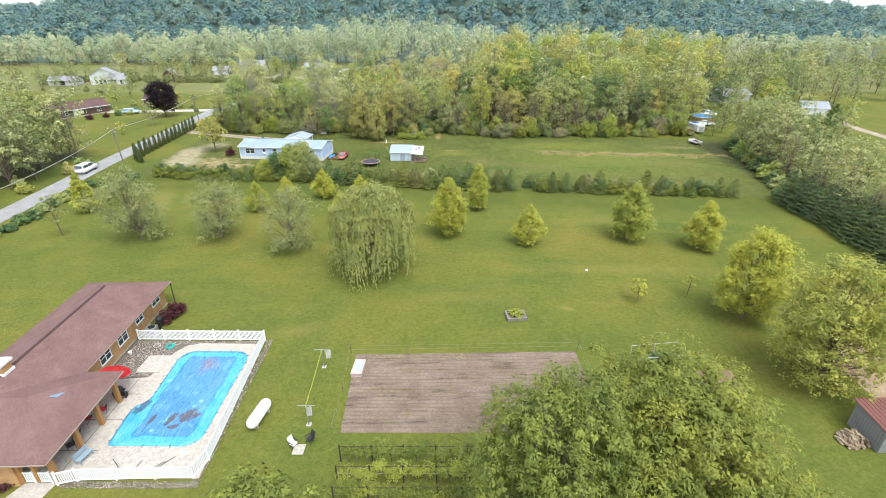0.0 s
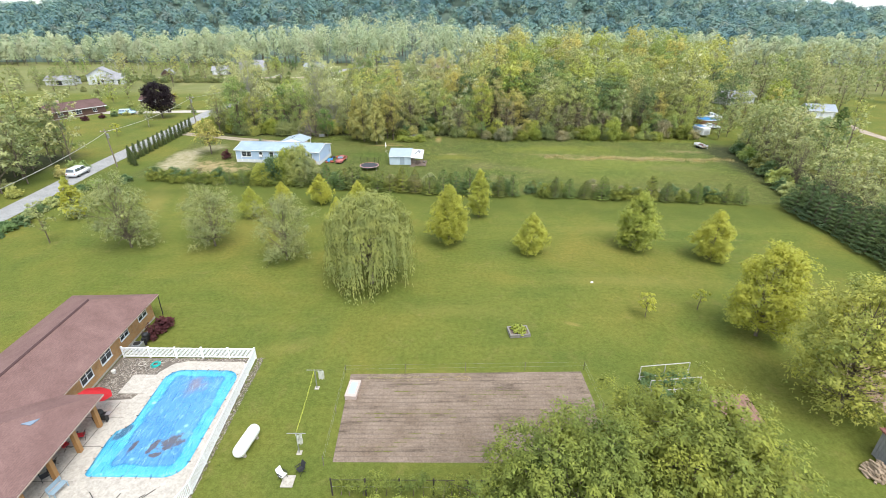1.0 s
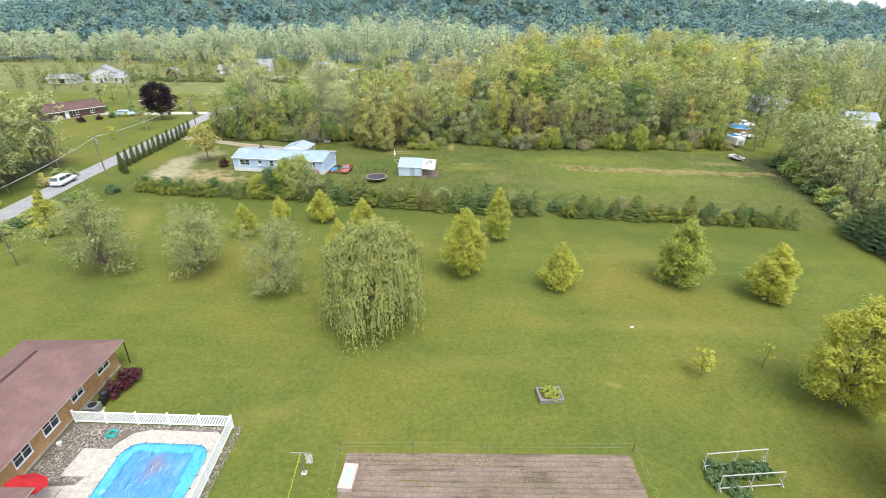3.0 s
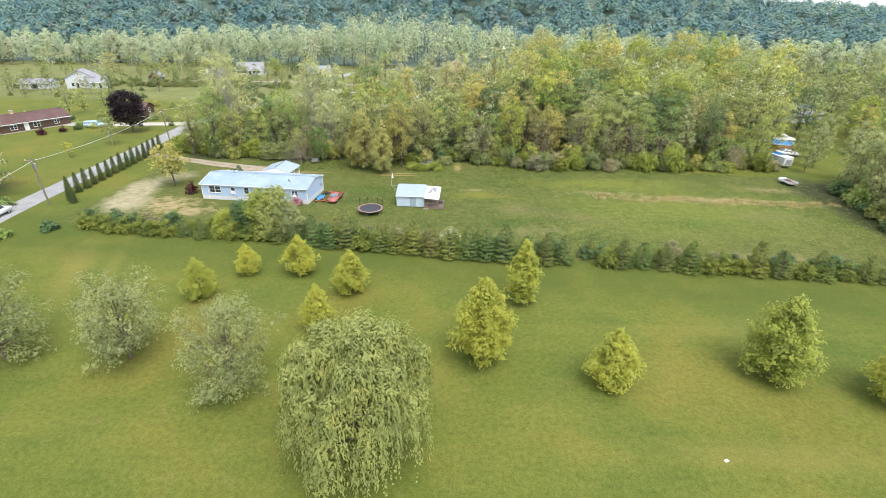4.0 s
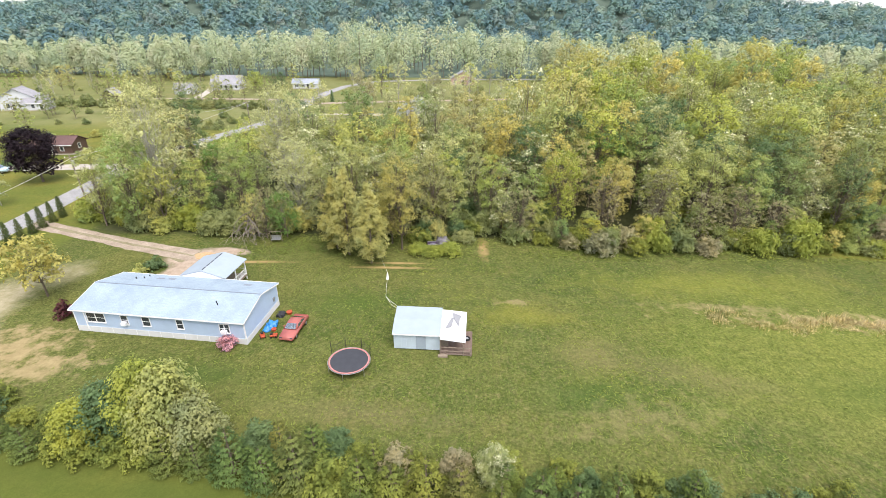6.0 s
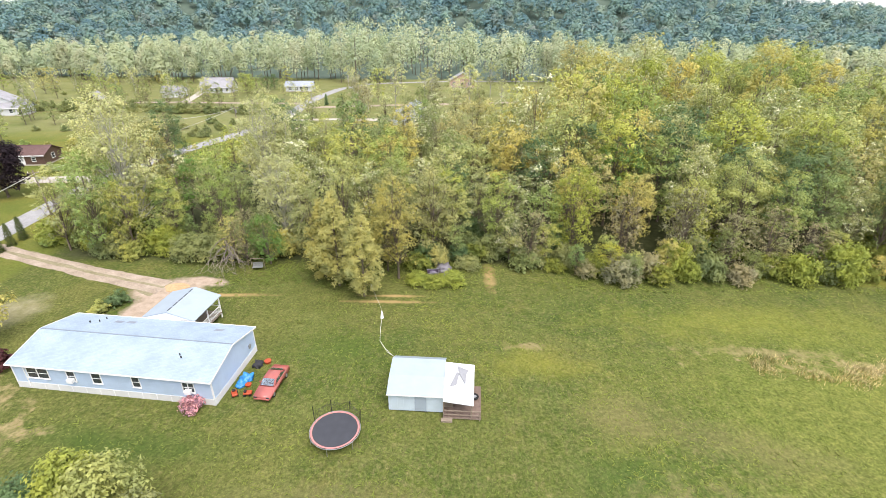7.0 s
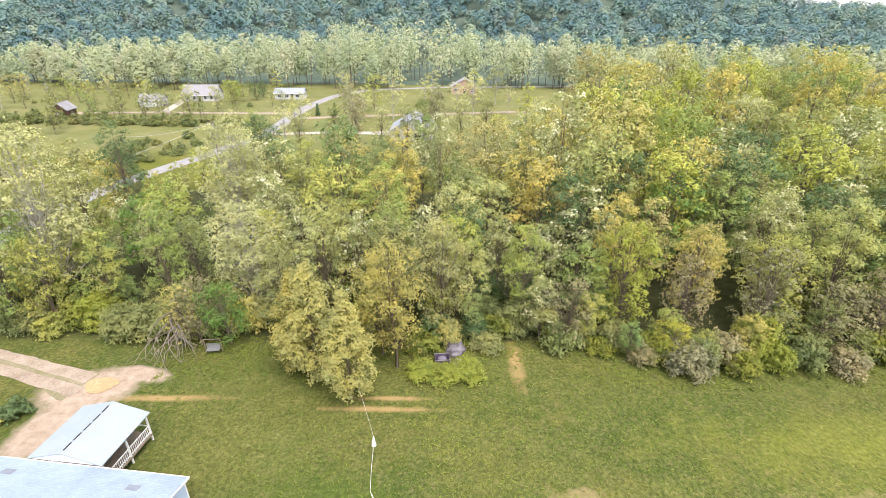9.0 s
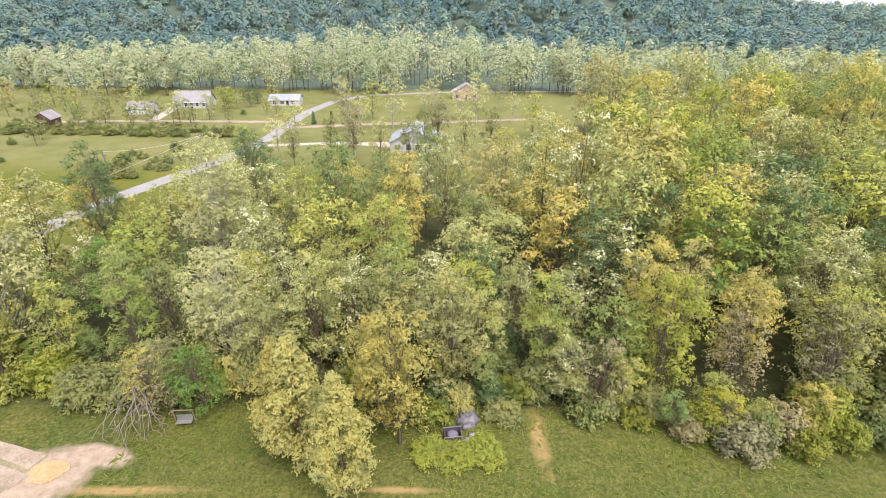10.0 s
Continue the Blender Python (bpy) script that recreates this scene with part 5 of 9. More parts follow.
for src, x, y, h, lf in ((wood_b, -62, 160, 16, LEAF_DARK), (wood_a, -66, 163, 11, LEAF_WOOD), (syc, -38.5, 150, 16.6, LEAF_PALE), (wood_a, -47, 185, 15, LEAF_DARK), (wood_b, -50, 189, 13, LEAF_WOOD), (wood_c, -36, 181, 8.5, LEAF_GREY), (wood_b, -31, 191, 9, LEAF_WOOD), (deep_d, -36, 230, 14.4, LEAF_BROWN), (deep_d, -26, 252, 15.5, LEAF_PALE),
                         (field_b, -40, 248, 13, LEAF_GREY), (wood_b, -11, 185, 13, LEAF_WOOD), (wood_b, -17.5, 170, 13, LEAF_GREY), (wood_c, -99, 299, 9, LEAF_BRIGHT), (wood_c, -88, 300, 9, LEAF_DARK), (field_a, -130, 250, 8.5, LEAF_WOOD), (field_b, -122, 250, 7.5, LEAF_GREY), (deep_d, 46, 262, 15, LEAF_PALE), (field_a, -56, 238, 8, LEAF_WOOD),
                         (deep_d, 2, 262, 14, LEAF_PALE), (deep_d, -14, 292, 12, LEAF_PALE), (field_b, 18, 240, 14, LEAF_WOOD), (deep_d, 12, 285, 14, LEAF_GREY), (wood_c, 98, 160, 17, LEAF_DARK), (wood_a, 86, 152, 13, LEAF_PALE), (field_a, 136, 200, 17, LEAF_WOOD), (wood_c, 101, 141, 10, LEAF_PALE), (field_a, 108, 150, 13, LEAF_BRIGHT)):
    again(src, x, y, h / 15.5, x * 31, 1.0, lf, "%s tree among the lawns beyond the wood" % {LEAF_DARK: "dark green leafy", LEAF_PALE: "tall pale thin-leaved", LEAF_GREY: "grey-green leafy", LEAF_BROWN: "half-bare brownish", LEAF_BRIGHT: "bright green rounded"}.get(lf, "leafy yellow-green"))
scatter(26, -62, -34, 148, 180, 3.6, [field_a, field_b, edge_a], 0.5, lambda x, y: x > -66 + (y - 150) * 0.15)
scatter(30, -190, -80, 238, 300, 7.0, [field_a, field_b, deep_d, edge_a], 0.5, lambda x, y: not (-130 < x < -98 and 266 < y) and not (-90 < x < -66 and y > 284) and not (-172 < x < -146 and y < 242), LEAF_FIELD)
for ob in protos:
    for o in (*ob.children, ob):
        bpy.data.objects.remove(o)


# ---- far woods ----
def far_trees(name, spots, tall, wide, lobes, flakes, leaf, leaves, label, low=0.35, trunk=None, long=1.15):
    """Many distant crowns in one part: uneven lobes with loose sprays round them, one tone a tree."""
    rng = np.random.default_rng(len(spots))
    vs, ns, fs, tones, lines, base = [], [], [], [], [], 0
    for x, y, s in spots:
        z, tone = land(x, y), rng.uniform()
        h, r = tall * s * rng.uniform(0.8, 1.2), wide * s * rng.uniform(0.75, 1.25)
        for k in range(lobes):
            a, f = rng.uniform(0, 6.28), (k + 0.5) / lobes
            lr = r * rng.uniform(0.6, 0.8) * (1.1 - 0.3 * f)
            c = np.array([x + r * 0.4 * (1 - 0.5 * f) * math.cos(a), y + r * 0.4 * (1 - 0.5 * f) * math.sin(a), z + h * (low + (0.92 - low) * f) - lr * 0.4])
            d = on_sphere(rng, flakes)
            d[:, 2] = np.where(d[:, 2] < -0.3, -d[:, 2], d[:, 2])
            q = leaf_quads(rng, c + d * lr * rng.uniform(0.72, 1.02, (flakes, 1)) * [1, 1, long], d * 0.6, leaf, leaf * 1.2, 0.1, 0.4, 2.4, 0.6, 3)
            vs.append(q[:, :3]), ns.append(q[:, 3:] * 0.8 + [0, 0, 0.3]), fs.append(np.arange(len(q)).reshape(-1, 3) + base)
            base += len(q)
            tones.append(np.full(len(q), np.clip(tone + rng.normal(0, 0.03), 0, 1)))
        if trunk:
            lines.append((np.array([[x, y, z - 0.5], [x + rng.normal(0, 0.3), y, z + h * 0.35], [x + rng.normal(0, 0.7), y, z + h * 0.75]]), [0.24, 0.18, 0.08]))
    me = mesh_from("far_crowns", np.concatenate(vs), np.concatenate(fs))
    me.polygons.foreach_set("use_smooth", [True] * len(me.polygons))
    nn = np.concatenate(ns)
    me.normals_split_custom_set_from_vertices((nn / np.linalg.norm(nn, axis=1, keepdims=True)).tolist())
    me.attributes.new("tone", "FLOAT", "POINT").data.foreach_set("value", np.concatenate(tones).astype(np.float32))
    ob = thing(name, label, "woods", kind="stuff")
    part("crowns", me, leaves, ob)
    if trunk:
        part("trunks", tubes("far_trunks", lines, 3), trunk, ob)
    return ob


rng = np.random.default_rng(9)
front_band, deep_band = [], []
BAND = (-230, -180, -113, -52, 3, 52, 96, 168, 300), (14, 17, 20, 23.5, 24, 19.5, 16, 15, 14)
while len(front_band) < 380:
    x, y = rng.uniform(-400, 400), rng.uniform(318, 350)
    if y > 322 + 8 * math.sin(x * 0.05) and not (-30 < x < 14 and y < 345):
        front_band.append((x, y, rng.uniform(0.75, 1.25) * float(np.interp(x, BAND[0], BAND[1])) / 17))
while len(deep_band) < 460:
    x, y = rng.uniform(-440, 440), rng.uniform(346, 470)
    deep_band.append((x, y, rng.uniform(0.75, 1.2) * float(np.interp(x, BAND[0], BAND[1])) / 16.5))
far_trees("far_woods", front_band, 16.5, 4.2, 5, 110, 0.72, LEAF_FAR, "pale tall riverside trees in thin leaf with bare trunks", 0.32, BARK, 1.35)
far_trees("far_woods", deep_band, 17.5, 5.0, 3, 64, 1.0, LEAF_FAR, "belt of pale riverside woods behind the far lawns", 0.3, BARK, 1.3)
spots = []
while len(spots) < 3300:
    y = rng.uniform(490, 872)
    x = rng.uniform(-1.0, 1.0) * (y + 40)
    spots.append((x, y, rng.uniform(0.7, 1.35)))
far_trees("hill_woods", spots, 14.0, 8.8, 2, 66, 1.8, LEAF_HILL, "woods covering the long hill across the valley, haze blue put into their colour", 0.45)


def far_ridge():
    """The palest line of hills on the horizon: a glowing sheet, haze put into its colour."""
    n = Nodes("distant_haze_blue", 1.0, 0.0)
    # Emission, no lamp: keeps the hazy blue whatever the daylight
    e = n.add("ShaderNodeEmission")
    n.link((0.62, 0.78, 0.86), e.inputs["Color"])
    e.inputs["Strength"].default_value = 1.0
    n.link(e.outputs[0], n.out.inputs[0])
    bm = bmesh.new()
    xs = range(-400, 4400, 80)
    lo = [bm.verts.new((x, 4200, -20)) for x in xs]
    hi = [bm.verts.new((x, 4200, float(np.interp(x, (-400, 1500, 2500, 3000, 3300, 4400), (60, 120, 135, 116, 84, 70))) + 4 * math.sin(x * 0.007))) for x in xs]
    for i in range(len(lo) - 1):
        bm.faces.new((lo[i], lo[i + 1], hi[i + 1], hi[i]))
    solid("backdrop", bm, n.mat, "glowing haze-blue sheet for the line of distant hills", "backdrop", "structure")


far_ridge()

# ---- shared building parts ----


def window(parent, x, y, z, w, h, side, panes=1, label=""):
    """A window on a wall: frame, sill, dark sheet for the unlit room, and glass panes. side: which way the wall faces
    (s, e, n, w).
    """
    turn = {"s": 0, "e": 90, "n": 180, "w": 270}[side]
    m = pose(x, y, z, 0, 0, turn)
    fr = bmesh.new()
    t = 0.07
    box(-w / 2 - t, w / 2 + t, -0.06, 0.0, -t, 0.0, fr)
    box(-w / 2 - t, w / 2 + t, -0.06, 0.0, h, h + t, fr)
    box(-w / 2 - t, -w / 2, -0.06, 0.0, 0.0, h, fr)
    box(w / 2, w / 2 + t, -0.06, 0.0, 0.0, h, fr)
    win = part("window", fr, WHITE, parent, label, m)
    part("reveal", box(-w / 2, w / 2, -0.012, -0.004, 0, h), DARK, win)
    # Dark sheet added on the wall; stands for the room's shade
    part("window_sill", box(-w / 2 - 0.1, w / 2 + 0.1, -0.11, -0.06, -t - 0.03, -t + 0.01), WHITE, win)
    bars = bmesh.new()
    for k in range(1, panes):
        xx = -w / 2 + w * k / panes
        box(xx - 0.04, xx + 0.04, -0.055, -0.03, 0, h, bars)
    box(-w / 2, w / 2, -0.05, -0.03, h * 0.5 - 0.025, h * 0.5 + 0.025, bars)
    part("window_frame", bars, WHITE, win)
    for k in range(panes):
        a, b = -w / 2 + w * k / panes + 0.03, -w / 2 + w * (k + 1) / panes - 0.03
        part("pane", box(a, b, -0.03, -0.022, 0.02, h * 0.5 - 0.03), GLASS, win)
        part("pane", box(a, b, -0.03, -0.022, h * 0.5 + 0.03, h - 0.02), GLASS, win)
    return win


def door(parent, x, y, z, w, h, side, material):
    turn = {"s": 0, "e": 90, "n": 180, "w": 270}[side]
    m = pose(x, y, z, 0, 0, turn)
    d = part("door", box(-w / 2, w / 2, -0.05, 0.0, 0, h, bevel=0.01), material, parent, "", m)
    fr = box(-w / 2 - 0.09, -w / 2, -0.07, 0, 0, h)
    box(w / 2, w / 2 + 0.09, -0.07, 0, 0, h, fr)
    box(-w / 2 - 0.09, w / 2 + 0.09, -0.07, 0, h, h + 0.09, fr)
    part("door_frame", fr, WHITE, d)
    part("door_handle", ball(0.04, at=(w / 2 - 0.1, -0.09, h * 0.48), sub=1), STEEL, d)
    return d


def gable_walls(bm, x0, x1, y0, y1, z0, eave, ridge, along="x", t=0.2):
    """Four walls with thickness; two carry gables up to the ridge."""
    if along == "x":
        box(x0, x1, y0, y0 + t, z0, eave, bm)
        box(x0, x1, y1 - t, y1, z0, eave, bm)
        ends = [(x0, x0 + t), (x1 - t, x1)]
        mid = (y0 + y1) / 2
        for a, b in ends:
            pts = [(y0 + t, z0), (y1 - t, z0), (y1 - t, eave), (mid, ridge), (y0 + t, eave)]
            lo = [bm.verts.new((a, p, q)) for p, q in pts]
            hi = [bm.verts.new((b, p, q)) for p, q in pts]
            bm.faces.new(lo), bm.faces.new(hi[::-1])
            for i in range(5):
                bm.faces.new((lo[i], hi[i], hi[(i + 1) % 5], lo[(i + 1) % 5]))
    else:
        box(x0, x0 + t, y0, y1, z0, eave, bm)
        box(x1 - t, x1, y0, y1, z0, eave, bm)
        mid = (x0 + x1) / 2
        for a, b in [(y0, y0 + t), (y1 - t, y1)]:
            pts = [(x0 + t, z0), (x1 - t, z0), (x1 - t, eave), (mid, ridge), (x0 + t, eave)]
            lo = [bm.verts.new((p, a, q)) for p, q in pts]
            hi = [bm.verts.new((p, b, q)) for p, q in pts]
            bm.faces.new(lo), bm.faces.new(hi[::-1])
            for i in range(5):
                bm.faces.new((lo[i], hi[i], hi[(i + 1) % 5], lo[(i + 1) % 5]))
    return bm


def simple_house(name, at, turn, w, d, eave, ridge, wall, roof, label, windows=(), doors=(), along="x", over=0.45, chimney=False, category="house"):
    """A gabled house: wall shell, two roof slopes, ridge cap, fascia, windows, doors. Its south front is y = 0."""
    ob = thing(name, label, category, pose(at[0], at[1], 0, 0, 0, turn))
    part("wall", gable_walls(bmesh.new(), 0, w, 0, d, 0, eave, ridge, along), wall, ob)
    part("foundation", box(-0.04, w + 0.04, -0.04, d + 0.04, -0.2, 0.25), CONCRETE, ob)
    if along == "x":
        k = (ridge - eave) / (d / 2)
        e = eave - over * k
        part("roof", slab([(-over, -over, e + 0.14), (w + over, -over, e + 0.14), (w + over, d / 2, ridge + 0.14), (-over, d / 2, ridge + 0.14)], 0.14), roof, ob)
        part("roof", slab([(-over, d / 2, ridge + 0.14), (w + over, d / 2, ridge + 0.14), (w + over, d + over, e + 0.14), (-over, d + over, e + 0.14)], 0.14), roof, ob)
        part("fascia", box(-over, w + over, -over - 0.03, -over, e - 0.05, e + 0.15), WHITE, ob)
        part("ridge_cap", box(-over, w + over, d / 2 - 0.12, d / 2 + 0.12, ridge + 0.12, ridge + 0.17), roof, ob)
    else:
        k = (ridge - eave) / (w / 2)
        e = eave - over * k
        part("roof", slab([(-over, -over, e + 0.14), (w / 2, -over, ridge + 0.14), (w / 2, d + over, ridge + 0.14), (-over, d + over, e + 0.14)], 0.14), roof, ob)
        part("roof", slab([(w / 2, -over, ridge + 0.14), (w + over, -over, e + 0.14), (w + over, d + over, e + 0.14), (w / 2, d + over, ridge + 0.14)], 0.14), roof, ob)
        part("ridge_cap", box(w / 2 - 0.12, w / 2 + 0.12, -over, d + over, ridge + 0.12, ridge + 0.17), roof, ob)
    for x, z, ww, hh, n in windows:
        window(ob, x, 0, z, ww, hh, "s", n)
    for x, ww, hh, m in doors:
        door(ob, x, 0, 0.26, ww, hh, "s", m)
    window(ob, w, d * 0.5, 1.1, 1.0, 1.1, "e")
    if chimney:
        c = part("chimney", box(w * 0.3 - 0.4, w * 0.3 + 0.4, d / 2 - 0.3, d / 2 + 0.3, eave, ridge + 0.9), BRICK_PINK, ob)
        part("chimney_cap", box(w * 0.3 - 0.46, w * 0.3 + 0.46, d / 2 - 0.36, d / 2 + 0.36, ridge + 0.9, ridge + 1.0), CONCRETE, c)
    return ob


# ---- the brick ranch house ----
GUTTER = plain("tan_aluminium_gutter", (0.34, 0.26, 0.21), 0.45, vary=0.2)


def ranch_house():
    ob = thing("ranch_house", "long tan brick ranch house with a red-brown shingle roof", "house", pose(-29.1, 20.9, 0, 0, 0, 2.4))
    E, R = 2.6, 4.55
    # main range: east wall solid behind the windows
    walls = bmesh.new()
    box(-0.95, -0.7, -9.0, 15.4, 0, E, walls)
    box(-9.0, -8.75, -9.0, 15.4, 0, E, walls)
    for a, b in ((15.15, 15.4),):
        pts = [(-8.75, 0), (-0.95, 0), (-0.95, E), (-4.6, E), (-8.75, E)]
        lo = [walls.verts.new((p, a, q)) for p, q in pts]
        hi = [walls.verts.new((p, b, q)) for p, q in pts]
        walls.faces.new(lo), walls.faces.new(hi[::-1])
        for i in range(5):
            walls.faces.new((lo[i], hi[i], hi[(i + 1) % 5], lo[(i + 1) % 5]))
    box(-8.75, -0.95, -9.0, -8.75, 0, E, walls)
    box(-0.7, 0.3, -9.0, -8.75, 0, E, walls)
    part("wall", walls, BRICK_TAN, ob)
    part("foundation", box(-9.04, -0.66, -9.04, 15.44, -0.2, 0.2), CONCRETE, ob)
    part("roof", slab([(0.0, -4.6, E + 0.1), (0.0, 16.0, E + 0.1), (-4.6, 12.0, R), (-4.6, -4.6, R)], 0.13), ROOF_RED, ob)
    part("roof", slab([(-4.6, -9.5, R), (-4.6, 12.0, R), (-9.3, 16.0, E + 0.1), (-9.3, -9.5, E + 0.1)], 0.13), ROOF_RED, ob)
    part("roof", slab([(0.0, 16.0, E + 0.1), (-9.3, 16.0, E + 0.1), (-4.6, 12.0, R)], 0.13), ROOF_RED, ob)
    part("ridge_cap", slab([(-4.45, 12.0, R + 0.0), (-4.6, 12.0, R + 0.09), (-4.6, -4.5, R + 0.09), (-4.45, -4.5, R + 0.0)], 0.05), plain("dark_ridge_shingles", (0.08, 0.045, 0.045), 0.9), ob)
    gut = part("gutter", box(0.0, 0.07, 0.0, 16.0, E - 0.04, E + 0.07, bevel=0.015), GUTTER, ob, "tan gutter along the eave")
    part("downpipe", rod((-0.02, 15.85, 0.1), (0.03, 15.85, E), 0.05), BLACK, ob)
    part("gutter", box(-9.3, 0.0, 16.0, 16.07, E - 0.04, E + 0.07, bevel=0.015), GUTTER, ob)
    # porch wing with a hipped end towards the pool
    A, B = 3.2, 4.35
    n, s, w, e = 0.2, -9.5, -4.6, A
    part("roof", slab([(e, n, E + 0.1), (0.0 - 1.2, -4.65, B), (-4.6, -4.65, B + 0.02), (-4.6, n, E + 0.1 + 0.0)], 0.12), ROOF_RED, ob)
    part("roof", slab([(e, s, E + 0.1), (e, n, E + 0.1), (-1.2, -4.65, B)], 0.12), ROOF_RED, ob)
    part("roof", slab([(-4.6, s, E + 0.1), (e, s, E + 0.1), (-1.2, -4.65, B), (-4.6, -4.65, B + 0.02)], 0.12), ROOF_RED, ob)
    part("gutter", box(e, e + 0.07, s, n, E - 0.04, E + 0.07, bevel=0.015), GUTTER, ob)
    part("gutter", box(-4.6, e, s - 0.07, s, E - 0.04, E + 0.07, bevel=0.015), GUTTER, ob)
    part("beam", box(e - 0.55, e - 0.35, s + 0.3, n - 0.3, E - 0.3, E - 0.04), POST_OAK, ob)
    part("porch_ceiling", box(-0.7, e - 0.2, s + 0.2, n - 0.2, E - 0.04, E - 0.01), WHITE, ob)
    for y in (-0.75, -3.3, -5.9, -8.7):
        part("post", box(e - 0.62, e - 0.28, y - 0.17, y + 0.17, 0.1, E - 0.3, bevel=0.015), POST_OAK, ob)
    for x in (0.4, 1.5):
        part("post", box(x - 0.12, x + 0.12, -8.85, -8.6, 0.1, E - 0.04), POST_OAK, ob)
    part("skylight", slab([(0.9, -3.3, 3.62), (0.75, -4.0, 3.68), (0.2, -4.1, 3.92)], 0.06), plain("blue_grey_glazing", (0.2, 0.26, 0.34), 0.15, spec=0.5), ob, "small blue-grey roof light")
    ch = part("chimney", box(-5.2, -4.3, -2.2, -1.2, E, 5.3, bevel=0.02), BRICK_TAN, ob)
    part("chimney_cap", box(-5.35, -4.15, -2.35, -1.05, 5.3, 5.48), WHITE, ch)
    part("flue", rod((-4.75, -1.7, 5.48), (-4.75, -1.7, 5.75), 0.16, sides=10), BLACK, ch)
    part("flashing", box(-5.28, -4.22, -2.28, -1.12, 4.3, 4.62), WHITE, ch)
    for y, w, h in ((13.4, 1.5, 0.8), (9.9, 1.3, 0.8), (6.7, 1.5, 1.2), (3.8, 1.5, 1.1)):
        window(ob, -0.7, y, 1.35 if h < 1 else 1.05, w, h, "e", 2)
    door(ob, -0.7, -2.4, 0.12, 1.8, 2.05, "e", GLASS)
    window(ob, -0.7, -6.0, 0.9, 1.6, 1.2, "e", 2)
    return ob


ranch_house()


# ---- pool yard ----
def deck():
    bm = prism([(-29.9, 12.6), (-15.9, 12.55), (-16.5, 24.0), (-16.75, 27.6), (-17.4, 28.5), (-23.0, 28.6), (-24.2, 28.2), (-25.0, 27.0), (-25.1, 24.6), (-25.6, 23.4), (-29.7, 23.0)], -0.1, 0.1)
    solid("pool_deck", bm, CONCRETE, "pale concrete deck round the swimming pool", "deck", "structure")
    joints = bmesh.new()
    for y in (15.0, 18.2, 21.2):
        box(-29.6, -24.9, y - 0.02, y + 0.02, 0.1, 0.104, joints)
    box(-26.35, -26.30, 12.8, 23.1, 0.1, 0.104, joints)
    solid("deck_joint", joints, plain("dark_joint", (0.12, 0.11, 0.10), 0.9), "dark joints cut across the concrete deck", "trim", "structure")
    solid("paving_slab", box(-27.2, -24.7, 24.1, 26.6, 0.0, 0.13, bevel=0.02), CONCRETE, "square pale concrete slab set among river stones", "slab", "structure")


deck()


def pebbles(name, area, n, seed, size, label):
    """Loose river stones as one heap of small lumps."""
    rng = np.random.default_rng(seed)
    x0, x1, y0, y1 = area
    base = np.array([(0, 0, 1), (1, 0, 0.1), (0.3, 0.9, 0.1), (-0.8, 0.6, 0.1), (-0.8, -0.6, 0.1), (0.3, -0.95, 0.1)])
    tri = np.array([(0, 1, 2), (0, 2, 3), (0, 3, 4), (0, 4, 5), (0, 5, 1)])
    p = np.stack([rng.uniform(x0, x1, n), rng.uniform(y0, y1, n), np.full(n, 0.03)], 1)
    s = size * rng.uniform(0.5, 1.3, (n, 1, 1)) * rng.uniform(0.7, 1.3, (n, 1, 3))
    v = (base[None] * s * [1, 1, 0.6] + rng.normal(0, 0.12, (n, 6, 3)) * s) + p[:, None]
    f = tri[None] + 6 * np.arange(n)[:, None, None]
    n_ = Nodes(name + "_stone", 0.8, 0.3)
    n_.color(n_.ramp(n_.island(), (0.0, (0.05, 0.042, 0.036)), (0.35, (0.13, 0.11, 0.09)), (0.7, (0.24, 0.205, 0.17)), (1.0, (0.42, 0.38, 0.34))))
    return solid(name, mesh_from(name, v.reshape(-1, 3), f.reshape(-1, 3)), n_.mat, label, "stones", "stuff")


solid("stone_bed", prism([(-29.75, 23.05), (-25.6, 23.45), (-25.1, 24.6), (-25.0, 27.0), (-24.2, 28.25), (-16.7, 28.6), (-16.7, 29.0), (-30.0, 29.2)], -0.1, 0.035), loose("stone_bed_earth", ((0.11, 0.09, 0.075), (0.19, 0.165, 0.14)), 8), "bed of tan and grey river stones by the house", "stone bed", "structure")
pebbles("river_stones", (-29.7, -25.2, 23.6, 29.0), 4200, 3, 0.065, "tan and grey river stones beside the pool deck")
pebbles("river_stones", (-25.2, -16.8, 28.55, 29.1), 1000, 4, 0.06, "tan and grey river stones below the fence")
pebbles("edging_stones", (-16.35, -15.75, 12.0, 29.2), 2000, 5, 0.05, "dark river stones edging the lawn")
pebbles("edging_stones", (-25.6, -15.7, 11.75, 12.3), 1300, 6, 0.05, "dark river stones edging the lawn")


